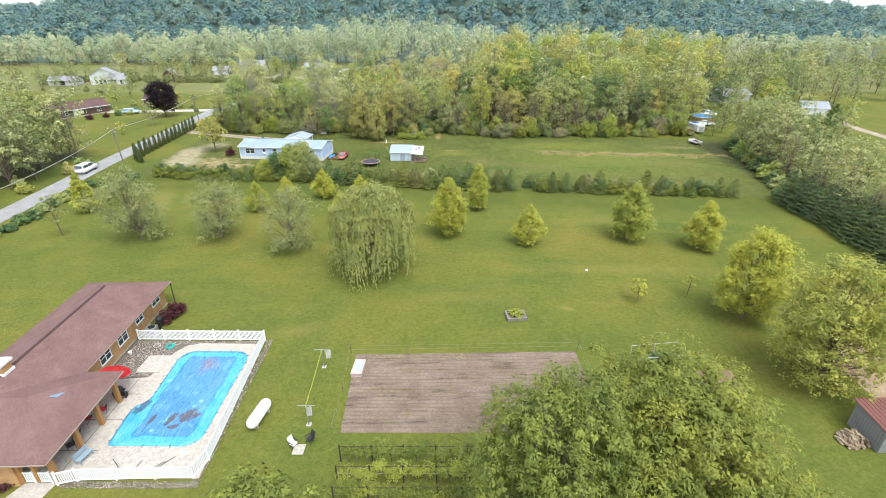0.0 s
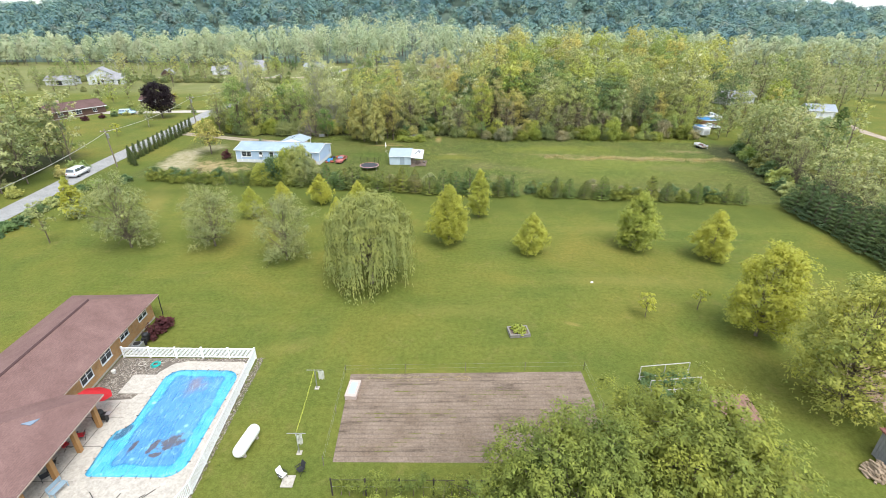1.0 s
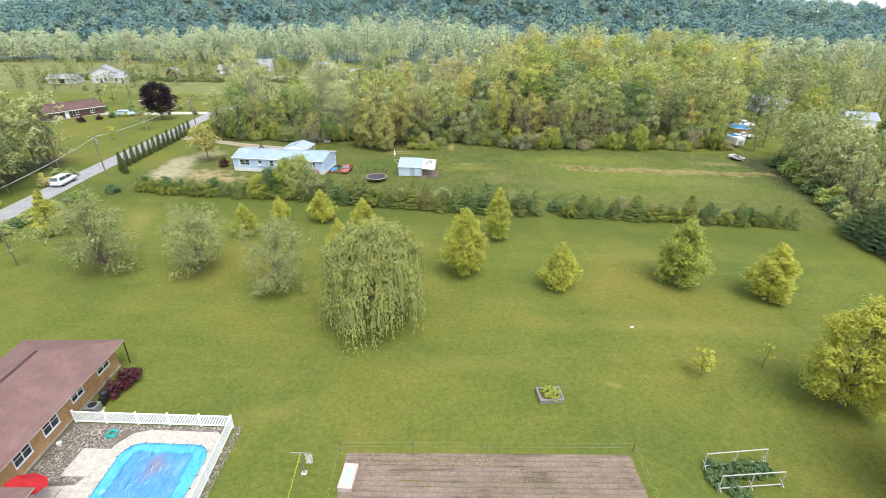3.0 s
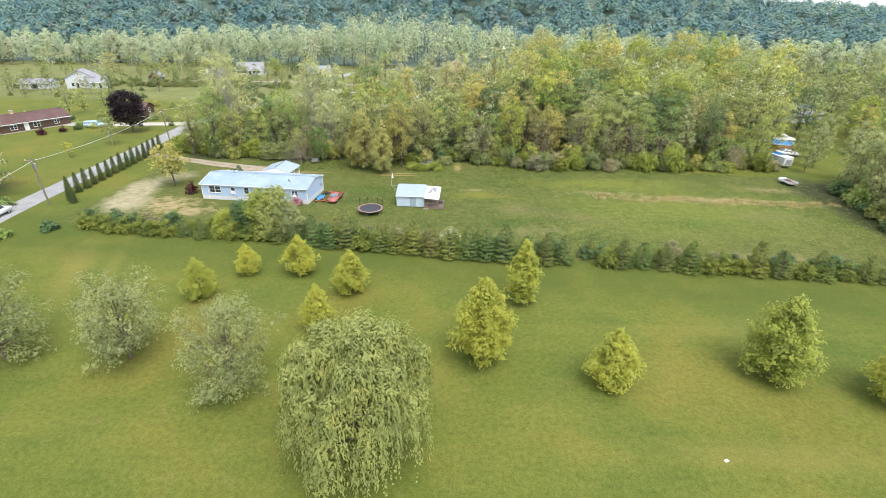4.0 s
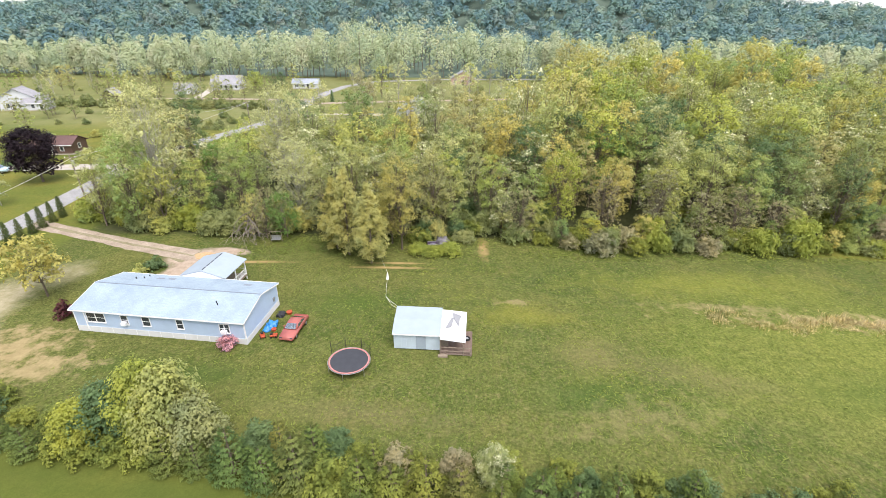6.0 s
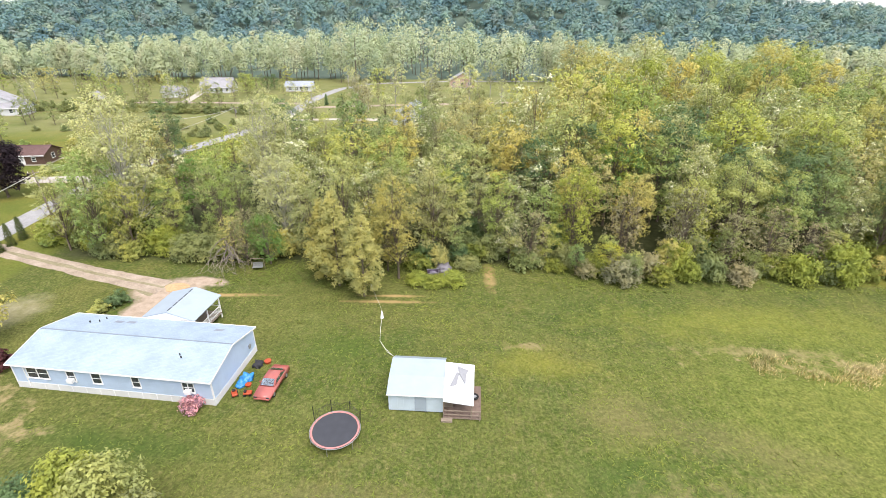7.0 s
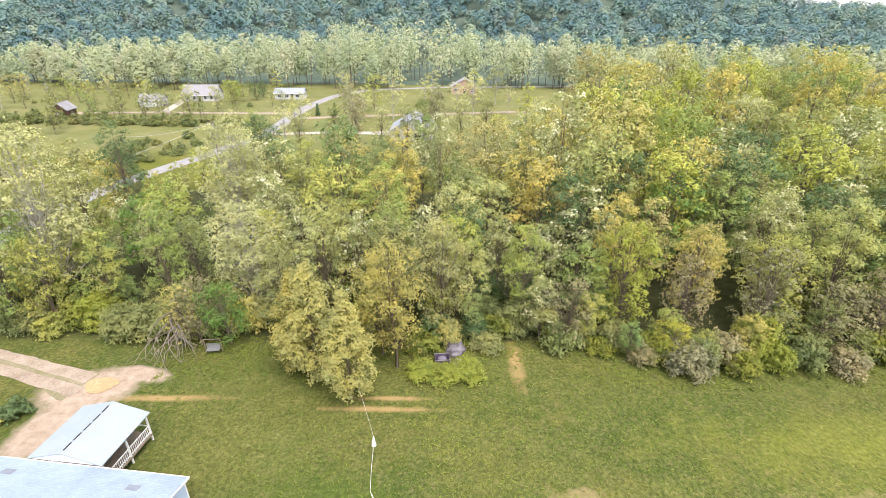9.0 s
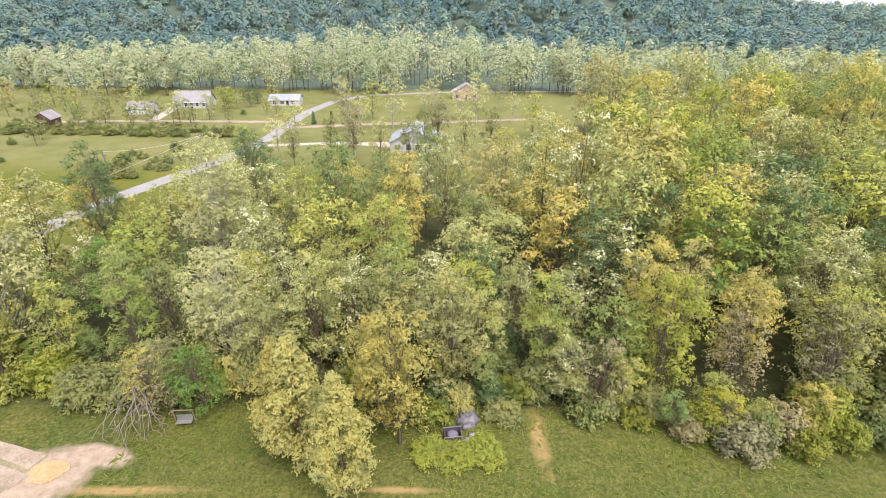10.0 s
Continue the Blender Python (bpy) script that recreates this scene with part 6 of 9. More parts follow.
def pool_cover_material():
    n = Nodes("wet_blue_pool_cover", 0.25, 0.5)
    x, y = n.axis(0), n.axis(1)
    deep = n.ramp(n.noise(0.35, 4, 0.6), (0.3, (0.05, 0.20, 0.44)), (0.7, (0.10, 0.30, 0.55)))
    rim = n.ramp(n.noise(0.8, 3), (0.3, (0.05, 0.33, 0.58)), (0.7, (0.10, 0.44, 0.66)))
    wob = n.math("MULTIPLY_ADD", n.noise(0.9, 3), 0.7)
    wob.node.inputs[2].default_value = -0.35
    inner = n.math("MULTIPLY", n.between(n.math("ADD", x, wob), -23.0, -18.35, 0.5), n.between(n.math("ADD", y, wob), 16.5, 26.3, 0.5))
    c = n.mix(n.ramp(inner, (0.4, 0.0), (0.6, 1.0)), rim, deep)
    # shade of the fold at the coping, painted as a dark line
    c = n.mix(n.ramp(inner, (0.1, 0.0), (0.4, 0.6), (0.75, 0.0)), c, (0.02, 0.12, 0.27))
    for px, py, rx, ry, t in ((-19.6, 18.6, 1.0, 0.8, 40), (-20.8, 18.3, 0.3, 0.9, -15), (-22.4, 18.1, 0.25, 0.7, -10), (-20.2, 17.4, 0.6, 0.25, 10)):
        c = n.mix(n.math("MULTIPLY", n.patch(px, py, rx, ry, t, 0.35, 1.1, 1.8), 0.85), c, (0.10, 0.07, 0.06))
    c = n.mix(n.math("MULTIPLY", n.patch(-20.8, 25.2, 1.2, 1.5, 0, 0.8, 1.0, 0.9), 0.6), c, (0.24, 0.13, 0.10))
    c = n.mix(n.math("MULTIPLY", n.patch(-24.0, 19.6, 0.5, 1.0, -25, 0.3, 0.4, 1.5), 0.85), c, (0.05, 0.10, 0.16))
    # wrinkles: lit ridges and shaded hollows are put into the colour
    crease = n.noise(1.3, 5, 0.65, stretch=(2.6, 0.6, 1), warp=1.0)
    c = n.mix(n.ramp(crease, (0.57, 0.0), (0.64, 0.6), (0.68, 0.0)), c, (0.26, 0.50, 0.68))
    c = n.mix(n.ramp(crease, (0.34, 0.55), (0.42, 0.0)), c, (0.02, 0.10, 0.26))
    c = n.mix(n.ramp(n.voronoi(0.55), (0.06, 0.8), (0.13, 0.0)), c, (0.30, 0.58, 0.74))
    n.bump(crease, 0.9, 0.14)
    n.rough(n.ramp(n.noise(0.6, 3), (0.35, 0.12), (0.65, 0.45)))
    return n.color(c)


def pool():
    """Edge of the cover as a rounded plan outline, laid over a sagging middle."""
    pts = []

    def corner(cx, cy, r, a0, a1, k=7):
        for i in range(k):
            a = radians(a0 + (a1 - a0) * i / (k - 1))
            pts.append((cx + r * math.cos(a), cy + r * math.sin(a)))

    corner(-18.7, 16.8, 1.4, -90, 0)
    corner(-18.6, 25.9, 1.3, 0, 90)
    corner(-22.7, 25.9, 1.35, 90, 180)
    pts.extend([(-23.8, 20.7), (-24.1, 20.1), (-24.6, 19.7), (-24.75, 18.8), (-24.45, 15.6), (-24.2, 15.45)])
    cx, cy = -20.6, 21.4
    bm = bmesh.new()
    fine = []
    for (x0, y0), (x1, y1) in zip(pts, pts[1:] + pts[:1]):
        k = max(1, int(math.hypot(x1 - x0, y1 - y0) / 0.35))
        fine += [(x0 + (x1 - x0) * i / k, y0 + (y1 - y0) * i / k) for i in range(k)]
    rings = []
    for f in (1.0, 0.94, 0.86, 0.8, 0.68, 0.52, 0.36, 0.2):
        ring = []
        for i, (x, y) in enumerate(fine):
            z = 0.15 + 0.012 * math.sin(i * 1.9) if f > 0.85 else 0.14 - 0.02 * (0.85 - f)
            z += 0.02 * noise.noise((x * f * 0.9, y * f * 0.9, 7)) * (f < 0.95)
            ring.append(bm.verts.new((cx + (x - cx) * f, cy + (y - cy) * f, z)))
        rings.append(ring)
    skirt = [bm.verts.new((x, y, 0.1)) for x, y in fine]
    rings.insert(0, skirt)
    m = len(fine)
    for a, b in zip(rings, rings[1:]):
        for i in range(m):
            bm.faces.new((a[i], a[(i + 1) % m], b[(i + 1) % m], b[i]))
    bm.faces.new(rings[-1])
    ob = thing("swimming_pool", "swimming pool under a wet blue winter cover with leaf stains", "pool", pose(0, 0, 0))
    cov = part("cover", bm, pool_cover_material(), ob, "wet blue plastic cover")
    smooth(cov)
    strap = to_mesh("strap", box(-0.02, 0.02, -0.16, 0.16, 0.0, 0.03, bevel=0.008))
    d, last = 0.0, fine[0]
    for i, (x, y) in enumerate(fine):
        d += math.hypot(x - last[0], y - last[1])
        last = (x, y)
        if d > 0.95:
            d = 0.0
            nx, ny = fine[(i + 1) % m]
            part("strap", strap, BLACK, ob, "", pose(x, y, 0.12, 0, 0, math.degrees(math.atan2(ny - y, nx - x))))
    return ob


pool()


def picket_fence(a, b, label, height=1.25):
    """White vinyl fence from a to b: posts with caps, two rails, pickets."""
    dx, dy = b[0] - a[0], b[1] - a[1]
    ln, ang = math.hypot(dx, dy), math.degrees(math.atan2(dy, dx))
    ob = thing("picket_fence", label, "fence", pose(a[0], a[1], 0, 0, 0, ang), "pool fence")
    post = to_mesh("fence_post", box(-0.065, 0.065, -0.065, 0.065, -0.2, height + 0.05, bevel=0.008))
    cap = bmesh.new()
    box(-0.085, 0.085, -0.085, 0.085, height + 0.05, height + 0.075, cap)
    box(-0.055, 0.055, -0.055, 0.055, height + 0.075, height + 0.11, cap)
    cap = to_mesh("post_cap", cap)
    n = max(1, round(ln / 2.4))
    for i in range(n + 1):
        p = part("post", post, VINYL, ob, "", pose(ln * i / n, 0, 0))
        part("cap", cap, VINYL, p)
    for z in (0.12, height - 0.13):
        part("rail", box(0, ln, -0.03, 0.03, z, z + 0.11), VINYL, ob)
    pick = to_mesh("picket", box(-0.038, 0.038, -0.012, 0.012, 0.2, height - 0.12))
    k = int(ln / 0.13)
    for i in range(k):
        x = (i + 0.5) * ln / k
        if abs(x - round(x / (ln / n)) * ln / n) > 0.07:
            part("picket", pick, VINYL, ob, "", pose(x, 0, 0))
    return ob


picket_fence((-29.7, 29.25), (-16.55, 29.15), "white vinyl picket fence on the pool's far side")
picket_fence((-16.55, 29.15), (-15.85, 14.2), "white vinyl picket fence along the lawn")
picket_fence((-15.85, 14.2), (-16.3, 12.6), "short white picket fence panel at the pool's corner")
picket_fence((-16.3, 12.6), (-24.6, 12.35), "white vinyl picket fence before the pool deck")
picket_fence((-24.6, 12.35), (-25.8, 12.0), "short white picket fence panel by the porch")
for x in (-28.5, -27.3):
    picket_fence((x, 12.2), (x + 1.0, 12.2), "white picket gate between the porch posts", 1.1)


# ---- pool yard clutter ----
def umbrella():
    ob = thing("parasol", "tilted red canvas parasol beside the porch", "parasol", pose(-27.5, 21.9, 0.1, 0, 0, 10))
    part("pole", rod((0, 0, 0), (0, 0, 2.2), 0.025), STEEL, ob)
    bm = bmesh.new()
    top = bm.verts.new((0.25, 0.0, 2.35))
    rim = [bm.verts.new((0.25 + 1.25 * math.cos(a), 0.95 * math.sin(a), 1.85 - 0.3 * math.cos(a))) for a in (2 * math.pi * i / 8 for i in range(8))]
    for i in range(8):
        bm.faces.new((top, rim[i], rim[(i + 1) % 8]))
    bmesh.ops.solidify(bm, geom=bm.faces[:], thickness=0.02)
    part("canopy", bm, RED_CLOTH, ob)
    part("base", rod((0, 0, 0), (0, 0, 0.1), 0.28, 0.22, 12), BLACK, ob)


umbrella()


def folding_chair(x, y, turn, cloth, label, z=0.1):
    ob = thing("garden_chair", label, "chair", pose(x, y, z, 0, 0, turn), "porch chairs")
    part("seat", slab([(-0.24, -0.24, 0.42), (0.24, -0.24, 0.42), (0.24, 0.22, 0.38), (-0.24, 0.22, 0.38)], 0.03), cloth, ob)
    part("backrest", slab([(-0.24, 0.2, 0.45), (0.24, 0.2, 0.45), (0.24, 0.38, 0.95), (-0.24, 0.38, 0.95)], 0.04), cloth, ob)
    for sx in (-0.26, 0.26):
        part("leg", rod((sx, -0.26, 0), (sx, 0.24, 0.62), 0.014), BLACK, ob)
        part("leg", rod((sx, 0.3, 0), (sx, -0.24, 0.6), 0.014), BLACK, ob)
        part("armrest", box(sx - 0.03, sx + 0.03, -0.28, 0.24, 0.6, 0.63), BLACK, ob)
    return ob


folding_chair(-26.9, 19.0, 200, RED_CLOTH, "red canvas folding chair on the porch edge")
folding_chair(-27.5, 18.0, 150, RED_CLOTH, "red canvas folding chair on the porch edge")
folding_chair(-27.3, 16.3, 190, DARK, "dark folding chair on the porch")
folding_chair(-27.0, 15.2, 230, DARK, "dark folding chair on the porch")


def bench(x, y, turn):
    ob = thing("garden_bench", "blue-grey slatted bench on the concrete deck", "bench", pose(x, y, 0.1, 0, 0, turn))
    wood = plain("blue_grey_bench_paint", (0.30, 0.40, 0.48), 0.6)
    for i in range(4):
        part("slat", box(-0.6, 0.6, -0.24 + 0.12 * i, -0.15 + 0.12 * i, 0.42, 0.45), wood, ob)
    for i in range(3):
        part("back_slat", box(-0.6, 0.6, 0.26, 0.29, 0.52 + 0.13 * i, 0.61 + 0.13 * i), wood, ob)
    for sx in (-0.52, 0.52):
        part("leg", box(sx - 0.03, sx + 0.03, -0.24, -0.18, 0, 0.42), wood, ob)
        part("leg", box(sx - 0.03, sx + 0.03, 0.24, 0.3, 0, 0.92), wood, ob)


bench(-25.3, 14.2, 80)


def grill(x, y, turn, label):
    ob = thing("barbecue_grill", label, "grill", pose(x, y, 0.1, 0, 0, turn))
    part("lid", ball(0.36, 0.75, at=(0, 0, 0.95)), BLACK, ob)
    part("cart", box(-0.5, 0.5, -0.25, 0.25, 0.3, 0.8, bevel=0.02), BLACK, ob)
    part("side_shelf", box(0.5, 0.85, -0.2, 0.2, 0.78, 0.81), STEEL, ob)
    for sx in (-0.45, 0.45):
        part("leg", box(sx - 0.03, sx + 0.03, -0.2, 0.2, 0, 0.3), BLACK, ob)


grill(-28.7, 31.6, 95, "black covered barbecue grill by the house wall")
grill(-26.5, 20.8, 10, "dark kettle grill at the end of the porch")


def heat_pump(x, y):
    ob = thing("heat_pump", "pale grey outdoor heat pump unit by the wall", "heat pump", pose(x, y, 0, 0, 0, 2))
    part("casing", box(-0.45, 0.45, -0.45, 0.45, 0.05, 0.85, bevel=0.03), STEEL, ob)
    part("fan_grille", rod((0, 0, 0.85), (0, 0, 0.88), 0.34, sides=20), BLACK, ob)
    for i in range(5):
        part("louvre", box(-0.38, 0.38, -0.46, -0.45, 0.16 + 0.13 * i, 0.22 + 0.13 * i), BLACK, ob)
    part("pad", box(-0.55, 0.55, -0.55, 0.55, -0.02, 0.05), CONCRETE, ob)


heat_pump(-28.9, 30.4)
for i, (x, y, s) in enumerate(((-28.6, 32.6, 0.95), (-28.2, 33.9, 1.0), (-28.4, 34.9, 0.8))):
    plant("barberry_bush", bush_mesh(81 + i, 1.5 * s, 0.95 * s, 700, 0.2), LEAF_RED, None, (x, y), "dark red barberry bush against the house", "bush", group="house barberries")
plant("flower_bed", bush_mesh(86, 0.6, 0.9, 500, 0.14), LEAF_RED, None, (-29.6, 12.0), "low red and green flower bed by the porch", "flowers")
solid("garden_path", prism([(-29.6, 9.0), (-26.6, 9.0), (-26.0, 12.2), (-28.3, 12.2)], -0.05, 0.04), CONCRETE, "pale concrete path to the porch", "path", "structure")


def hose_coil(x, y):
    ob = thing("garden_hose", "coiled turquoise garden hose on the stones", "hose", pose(x, y, 0.12))
    mat = plain("turquoise_hose", (0.02, 0.42, 0.38), 0.4)
    for i, r in enumerate((0.42, 0.34, 0.25, 0.38)):
        part("coil", ring_path(r, 0.03, 28, 6, 0.03 + 0.02 * i), mat, ob, "", pose(0.04 * (i % 2), 0.03 * i, 0))


hose_coil(-25.9, 28.0)
solid("plant_pot", rod((0, 0, 0), (0, 0, 0.35), 0.14, 0.2, 14), plain("white_pot", (0.7, 0.68, 0.64), 0.6), "small white pot on the stones by the wall", "pot", m=pose(-29.2, 26.8, 0.08))
solid("garden_ornament", ring_path(0.32, 0.04, 20, 6), CONCRETE, "pale stone ring lying on the stones", "ornament", m=pose(-27.3, 28.2, 0.1))
for i, (x, y, t) in enumerate(((-22.6, 13.7, -40), (-19.6, 13.5, 45), (-21.0, 13.4, 80), (-19.0, 13.9, 50))):
    solid("cover_pole", rod((-0.7, 0, 0), (0.7, 0, 0), 0.025), BLACK, "dark pole lying on the pool deck", "pole", group="poles on the deck", m=pose(x, y, 0.126, 0, 0, t))


# ---- lawn things ----
def propane_tank():
    ob = thing("propane_tank", "white horizontal propane tank on the lawn", "propane tank", pose(-13.36, 18.3, 0, 0, 0, 80))
    bm = bmesh.new()
    rows = []
    for f, r in ((-1.55, 0.05), (-1.5, 0.2), (-1.4, 0.34), (-1.25, 0.44), (-1.05, 0.49), (1.05, 0.49), (1.25, 0.44), (1.4, 0.34), (1.5, 0.2), (1.55, 0.05)):
        rows.append([bm.verts.new((f, r * math.cos(a), 0.72 + r * math.sin(a))) for a in (2 * math.pi * i / 20 for i in range(20))])
    for a, b in zip(rows, rows[1:]):
        for i in range(20):
            bm.faces.new((a[i], a[(i + 1) % 20], b[(i + 1) % 20], b[i]))
    bm.faces.new(rows[0]), bm.faces.new(rows[-1])
    smooth(part("vessel", bm, VINYL, ob))
    part("dome", rod((0, 0, 1.18), (0, 0, 1.36), 0.2, 0.16, 14), VINYL, ob)
    for x in (-0.9, 0.9):
        part("foot", box(x - 0.08, x + 0.08, -0.35, 0.35, -0.05, 0.32), CONCRETE, ob)


propane_tank()


def clothes_line():
    ob = thing("clothes_line", "two steel clothes-line posts with a sagging yellow line", "clothes line", pose(0, 0, 0))
    for x, y in ((-9.5, 25.0), (-9.15, 17.75)):
        p = part("post", rod((x, y, -0.2), (x, y, 2.12), 0.05, sides=8), STEEL, ob)
        part("arm", rod((x - 0.72, y, 2.1), (x + 0.72, y, 2.1), 0.03, sides=8), STEEL, p)
        part("footing", box(x - 0.2, x + 0.2, y - 0.2, y + 0.2, -0.05, 0.06), CONCRETE, p)
    yellow = plain("yellow_line", (0.55, 0.58, 0.08), 0.6)
    for off in (0.0, -0.05):
        pts = [np.array([-9.5 + 0.35 * t + off, 25.0 - 7.25 * t, 2.1 - 0.5 * t * (1 - t)]) for t in np.linspace(0, 1, 14)]
        part("line", tubes("line", [(np.array(pts), np.full(14, 0.009))], 5), yellow, ob)


clothes_line()


def hung_cloth(x, y, w, h, label):
    bm = bmesh.new()
    rows = [[bm.verts.new((x + w * (i / 5 - 0.5) * (1 - 0.25 * j / 5), y + 0.06 * math.sin(i * 2.1 + j), 2.05 - h * j / 5)) for i in range(6)] for j in range(6)]
    for a, b in zip(rows, rows[1:]):
        for i in range(5):
            bm.faces.new((a[i], a[i + 1], b[i + 1], b[i]))
    bmesh.ops.solidify(bm, geom=bm.faces[:], thickness=0.02)
    solid("hung_laundry", bm, plain("white_cotton", (0.78, 0.78, 0.72), 0.9, bump=0.3), label, "laundry", group="washing")


hung_cloth(-8.95, 24.95, 0.62, 0.95, "white cloth hanging from the clothes-line arm")
hung_cloth(-8.95, 17.7, 0.55, 1.05, "white garment hanging from the clothes-line arm")
solid("stone_slab", box(-9.75, -8.85, 14.7, 15.7, -0.05, 0.07, bevel=0.02), CONCRETE, "square concrete slab in the grass", "slab")
folding_chair(-9.75, 15.45, 60, VINYL, "white plastic garden chair on the lawn", 0.02)
folding_chair(-8.55, 15.95, -40, DARK, "dark garden chair tipped on the lawn", 0.02)


# ---- vegetable garden ----
def garden():
    xs, ys = np.arange(-6.75, 15.65, 0.5), np.linspace(16.9, 26.9, 230)
    rng = np.random.default_rng(7)
    v = []
    for y in ys:
        for x in xs:
            yy = y + (x + 6.7) * 0.024 * (y - 16.9) / 10
            edge = min(1.0, (y - 16.9) / 0.25, (26.9 - y) / 0.25, (x + 6.75) / 0.4, (15.3 - x) / 0.4)
            v.append((x + (26.9 - y) * 0.035, yy, 0.02 + max(0.0, edge) * (0.05 + (0.06 + 0.03 * noise.noise((x * 0.3, y * 0.8, 4))) * math.sin(y * 2 * math.pi / 0.44 + 0.5 * noise.noise((x * 0.2, y * 0.2, 9))) + rng.normal(0, 0.012))))
    n = len(xs)
    f = [(j * n + i, j * n + i + 1, (j + 1) * n + i + 1, (j + 1) * n + i) for j in range(len(ys) - 1) for i in range(n - 1)]
    me = mesh_from("garden_soil", v, f)
    solid("garden_bed", me, SOIL, "tilled vegetable garden with raked brown furrows", "garden", "structure")
    rng = np.random.default_rng(12)
    n = 900
    at = np.stack([rng.uniform(-5.2, 4.6, n), 26.35 + rng.normal(0, 0.18, n), np.full(n, 0.05)], 1)
    straw = foliage("dry_stalks", [(0.28, 0.225, 0.14), (0.26, 0.21, 0.13)], 0.2)
    solid("dry_stalks", leaf_mesh("dry_stalks", leaf_quads(rng, at, np.tile((0, 0, 1.4), (n, 1)), 0.24, 0.05, 0, 0.25)), straw, "row of dry straw-coloured stalks in the garden", "stalks", "stuff")


garden()


def wire_fence():
    ob = thing("wire_fence", "low wire fence on thin posts round the garden", "fence")
    corners = [(-7.0, 16.6), (-7.25, 27.1), (15.6, 27.75), (16.0, 16.8)]
    for a, b in zip(corners[:3], corners[1:]):
        ln = math.hypot(b[0] - a[0], b[1] - a[1])
        k = round(ln / 5.2)
        for i in range(k + 1):
            x, y = a[0] + (b[0] - a[0]) * i / k, a[1] + (b[1] - a[1]) * i / k
            part("post", rod((x, y, -0.2), (x, y, 1.0), 0.025, sides=6), POLE_WOOD, ob)
        for z in (0.45, 0.9):
            part("wire", rod((*a, z), (*b, z), 0.004, sides=4), STEEL, ob)


wire_fence()


def cold_frame():
    ob = thing("cold_frame", "small wooden cold frame with a glazed lid in the garden", "cold frame", pose(-6.1, 24.5, 0, 0, 0, -4))
    wood = plain("pinkish_boards", (0.50, 0.41, 0.37), 0.8)
    for x0, x1, y0, y1 in ((-0.5, 0.5, -1.05, -1.0), (-0.5, 0.5, 1.0, 1.05), (-0.5, -0.45, -1.0, 1.0), (0.45, 0.5, -1.0, 1.0)):
        part("board", box(x0, x1, y0, y1, 0, 0.45), wood, ob)
    lid = part("lid", box(-0.52, 0.52, -1.07, 1.07, 0.45, 0.5), wood, ob)
    part("pane", box(-0.3, 0.3, -0.75, 0.75, 0.5, 0.515), plain("milky_glazing", (0.38, 0.55, 0.66), 0.5, spec=0.2, vary=0.1), lid)


cold_frame()


def vine_row(y, x0, x1, seed):
    rng = np.random.default_rng(seed)
    ob = thing("vine_row", "row of yellow-green vines on dark posts and rails", "vines", group="vineyard")
    x = x0
    while x <= x1 + 0.1:
        part("post", rod((x, y, -0.2), (x, y, 1.75), 0.06, sides=7), plain("dark_post", (0.06, 0.05, 0.045), 0.9) if x == x0 else ob.children[0].data.materials[0], ob)
        x += 2.4
    part("rail", rod((x0, y, 1.6), (x1, y, 1.6), 0.022, sides=6), ob.children[0].data.materials[0], ob)
    part("rail", rod((x0, y, 0.9), (x1, y, 0.9), 0.012, sides=5), STEEL, ob)
    q, lines = [], []
    x = x0 + 0.6
    while x < x1:
        c = np.array([x, y + rng.normal(0, 0.15), rng.uniform(0.9, 1.5)])
        q.append(tufts(rng, c, rng.uniform(0.45, 0.75), int(rng.integers(150, 330)), 0.15, 0.09))
        lines.append(limb(rng, (x, y, 0), c, 0.04, 0.015))
        x += rng.uniform(0.5, 1.1)
    for line in lines:
        part("stem", tubes("stem", [line]), BARK, ob)
    part("leaves", leaf_mesh("vine_leaves", *q, sides=3), LEAF_BRIGHT if seed % 2 else LEAF_OAK, ob)


for i, y in enumerate((14.1, 12.3, 10.6)):
    vine_row(y, -5.8 + 0.1 * i, 6.2, 30 + i)


def raised_bed():
    ob = thing("raised_bed", "raised bed of grey timbers holding leafy plants", "planter", pose(10.1, 33.6, 0, 0, 0, 6))
    for x0, x1, y0, y1 in ((-1.1, 1.1, -0.85, -0.68), (-1.1, 1.1, 0.68, 0.85), (-1.1, -0.93, -0.68, 0.68), (0.93, 1.1, -0.68, 0.68)):
        for k in range(2):
            part("timber", box(x0, x1, y0, y1, 0.2 * k, 0.2 * k + 0.19, bevel=0.01), plain("grey_timber", (0.24, 0.225, 0.20), 0.9, vary=0.4) if not ob.children else ob.children[0].data.materials[0], ob)
    part("soil", box(-0.93, 0.93, -0.68, 0.68, 0.0, 0.3), SOIL, ob)
    plant("strawberry_plants", bush_mesh(88, 0.75, 0.8, 620, 0.2), LEAF_BRIGHT, None, (10.1, 33.6, 0.28), "leafy green plants growing in the raised bed", "plants")


raised_bed()


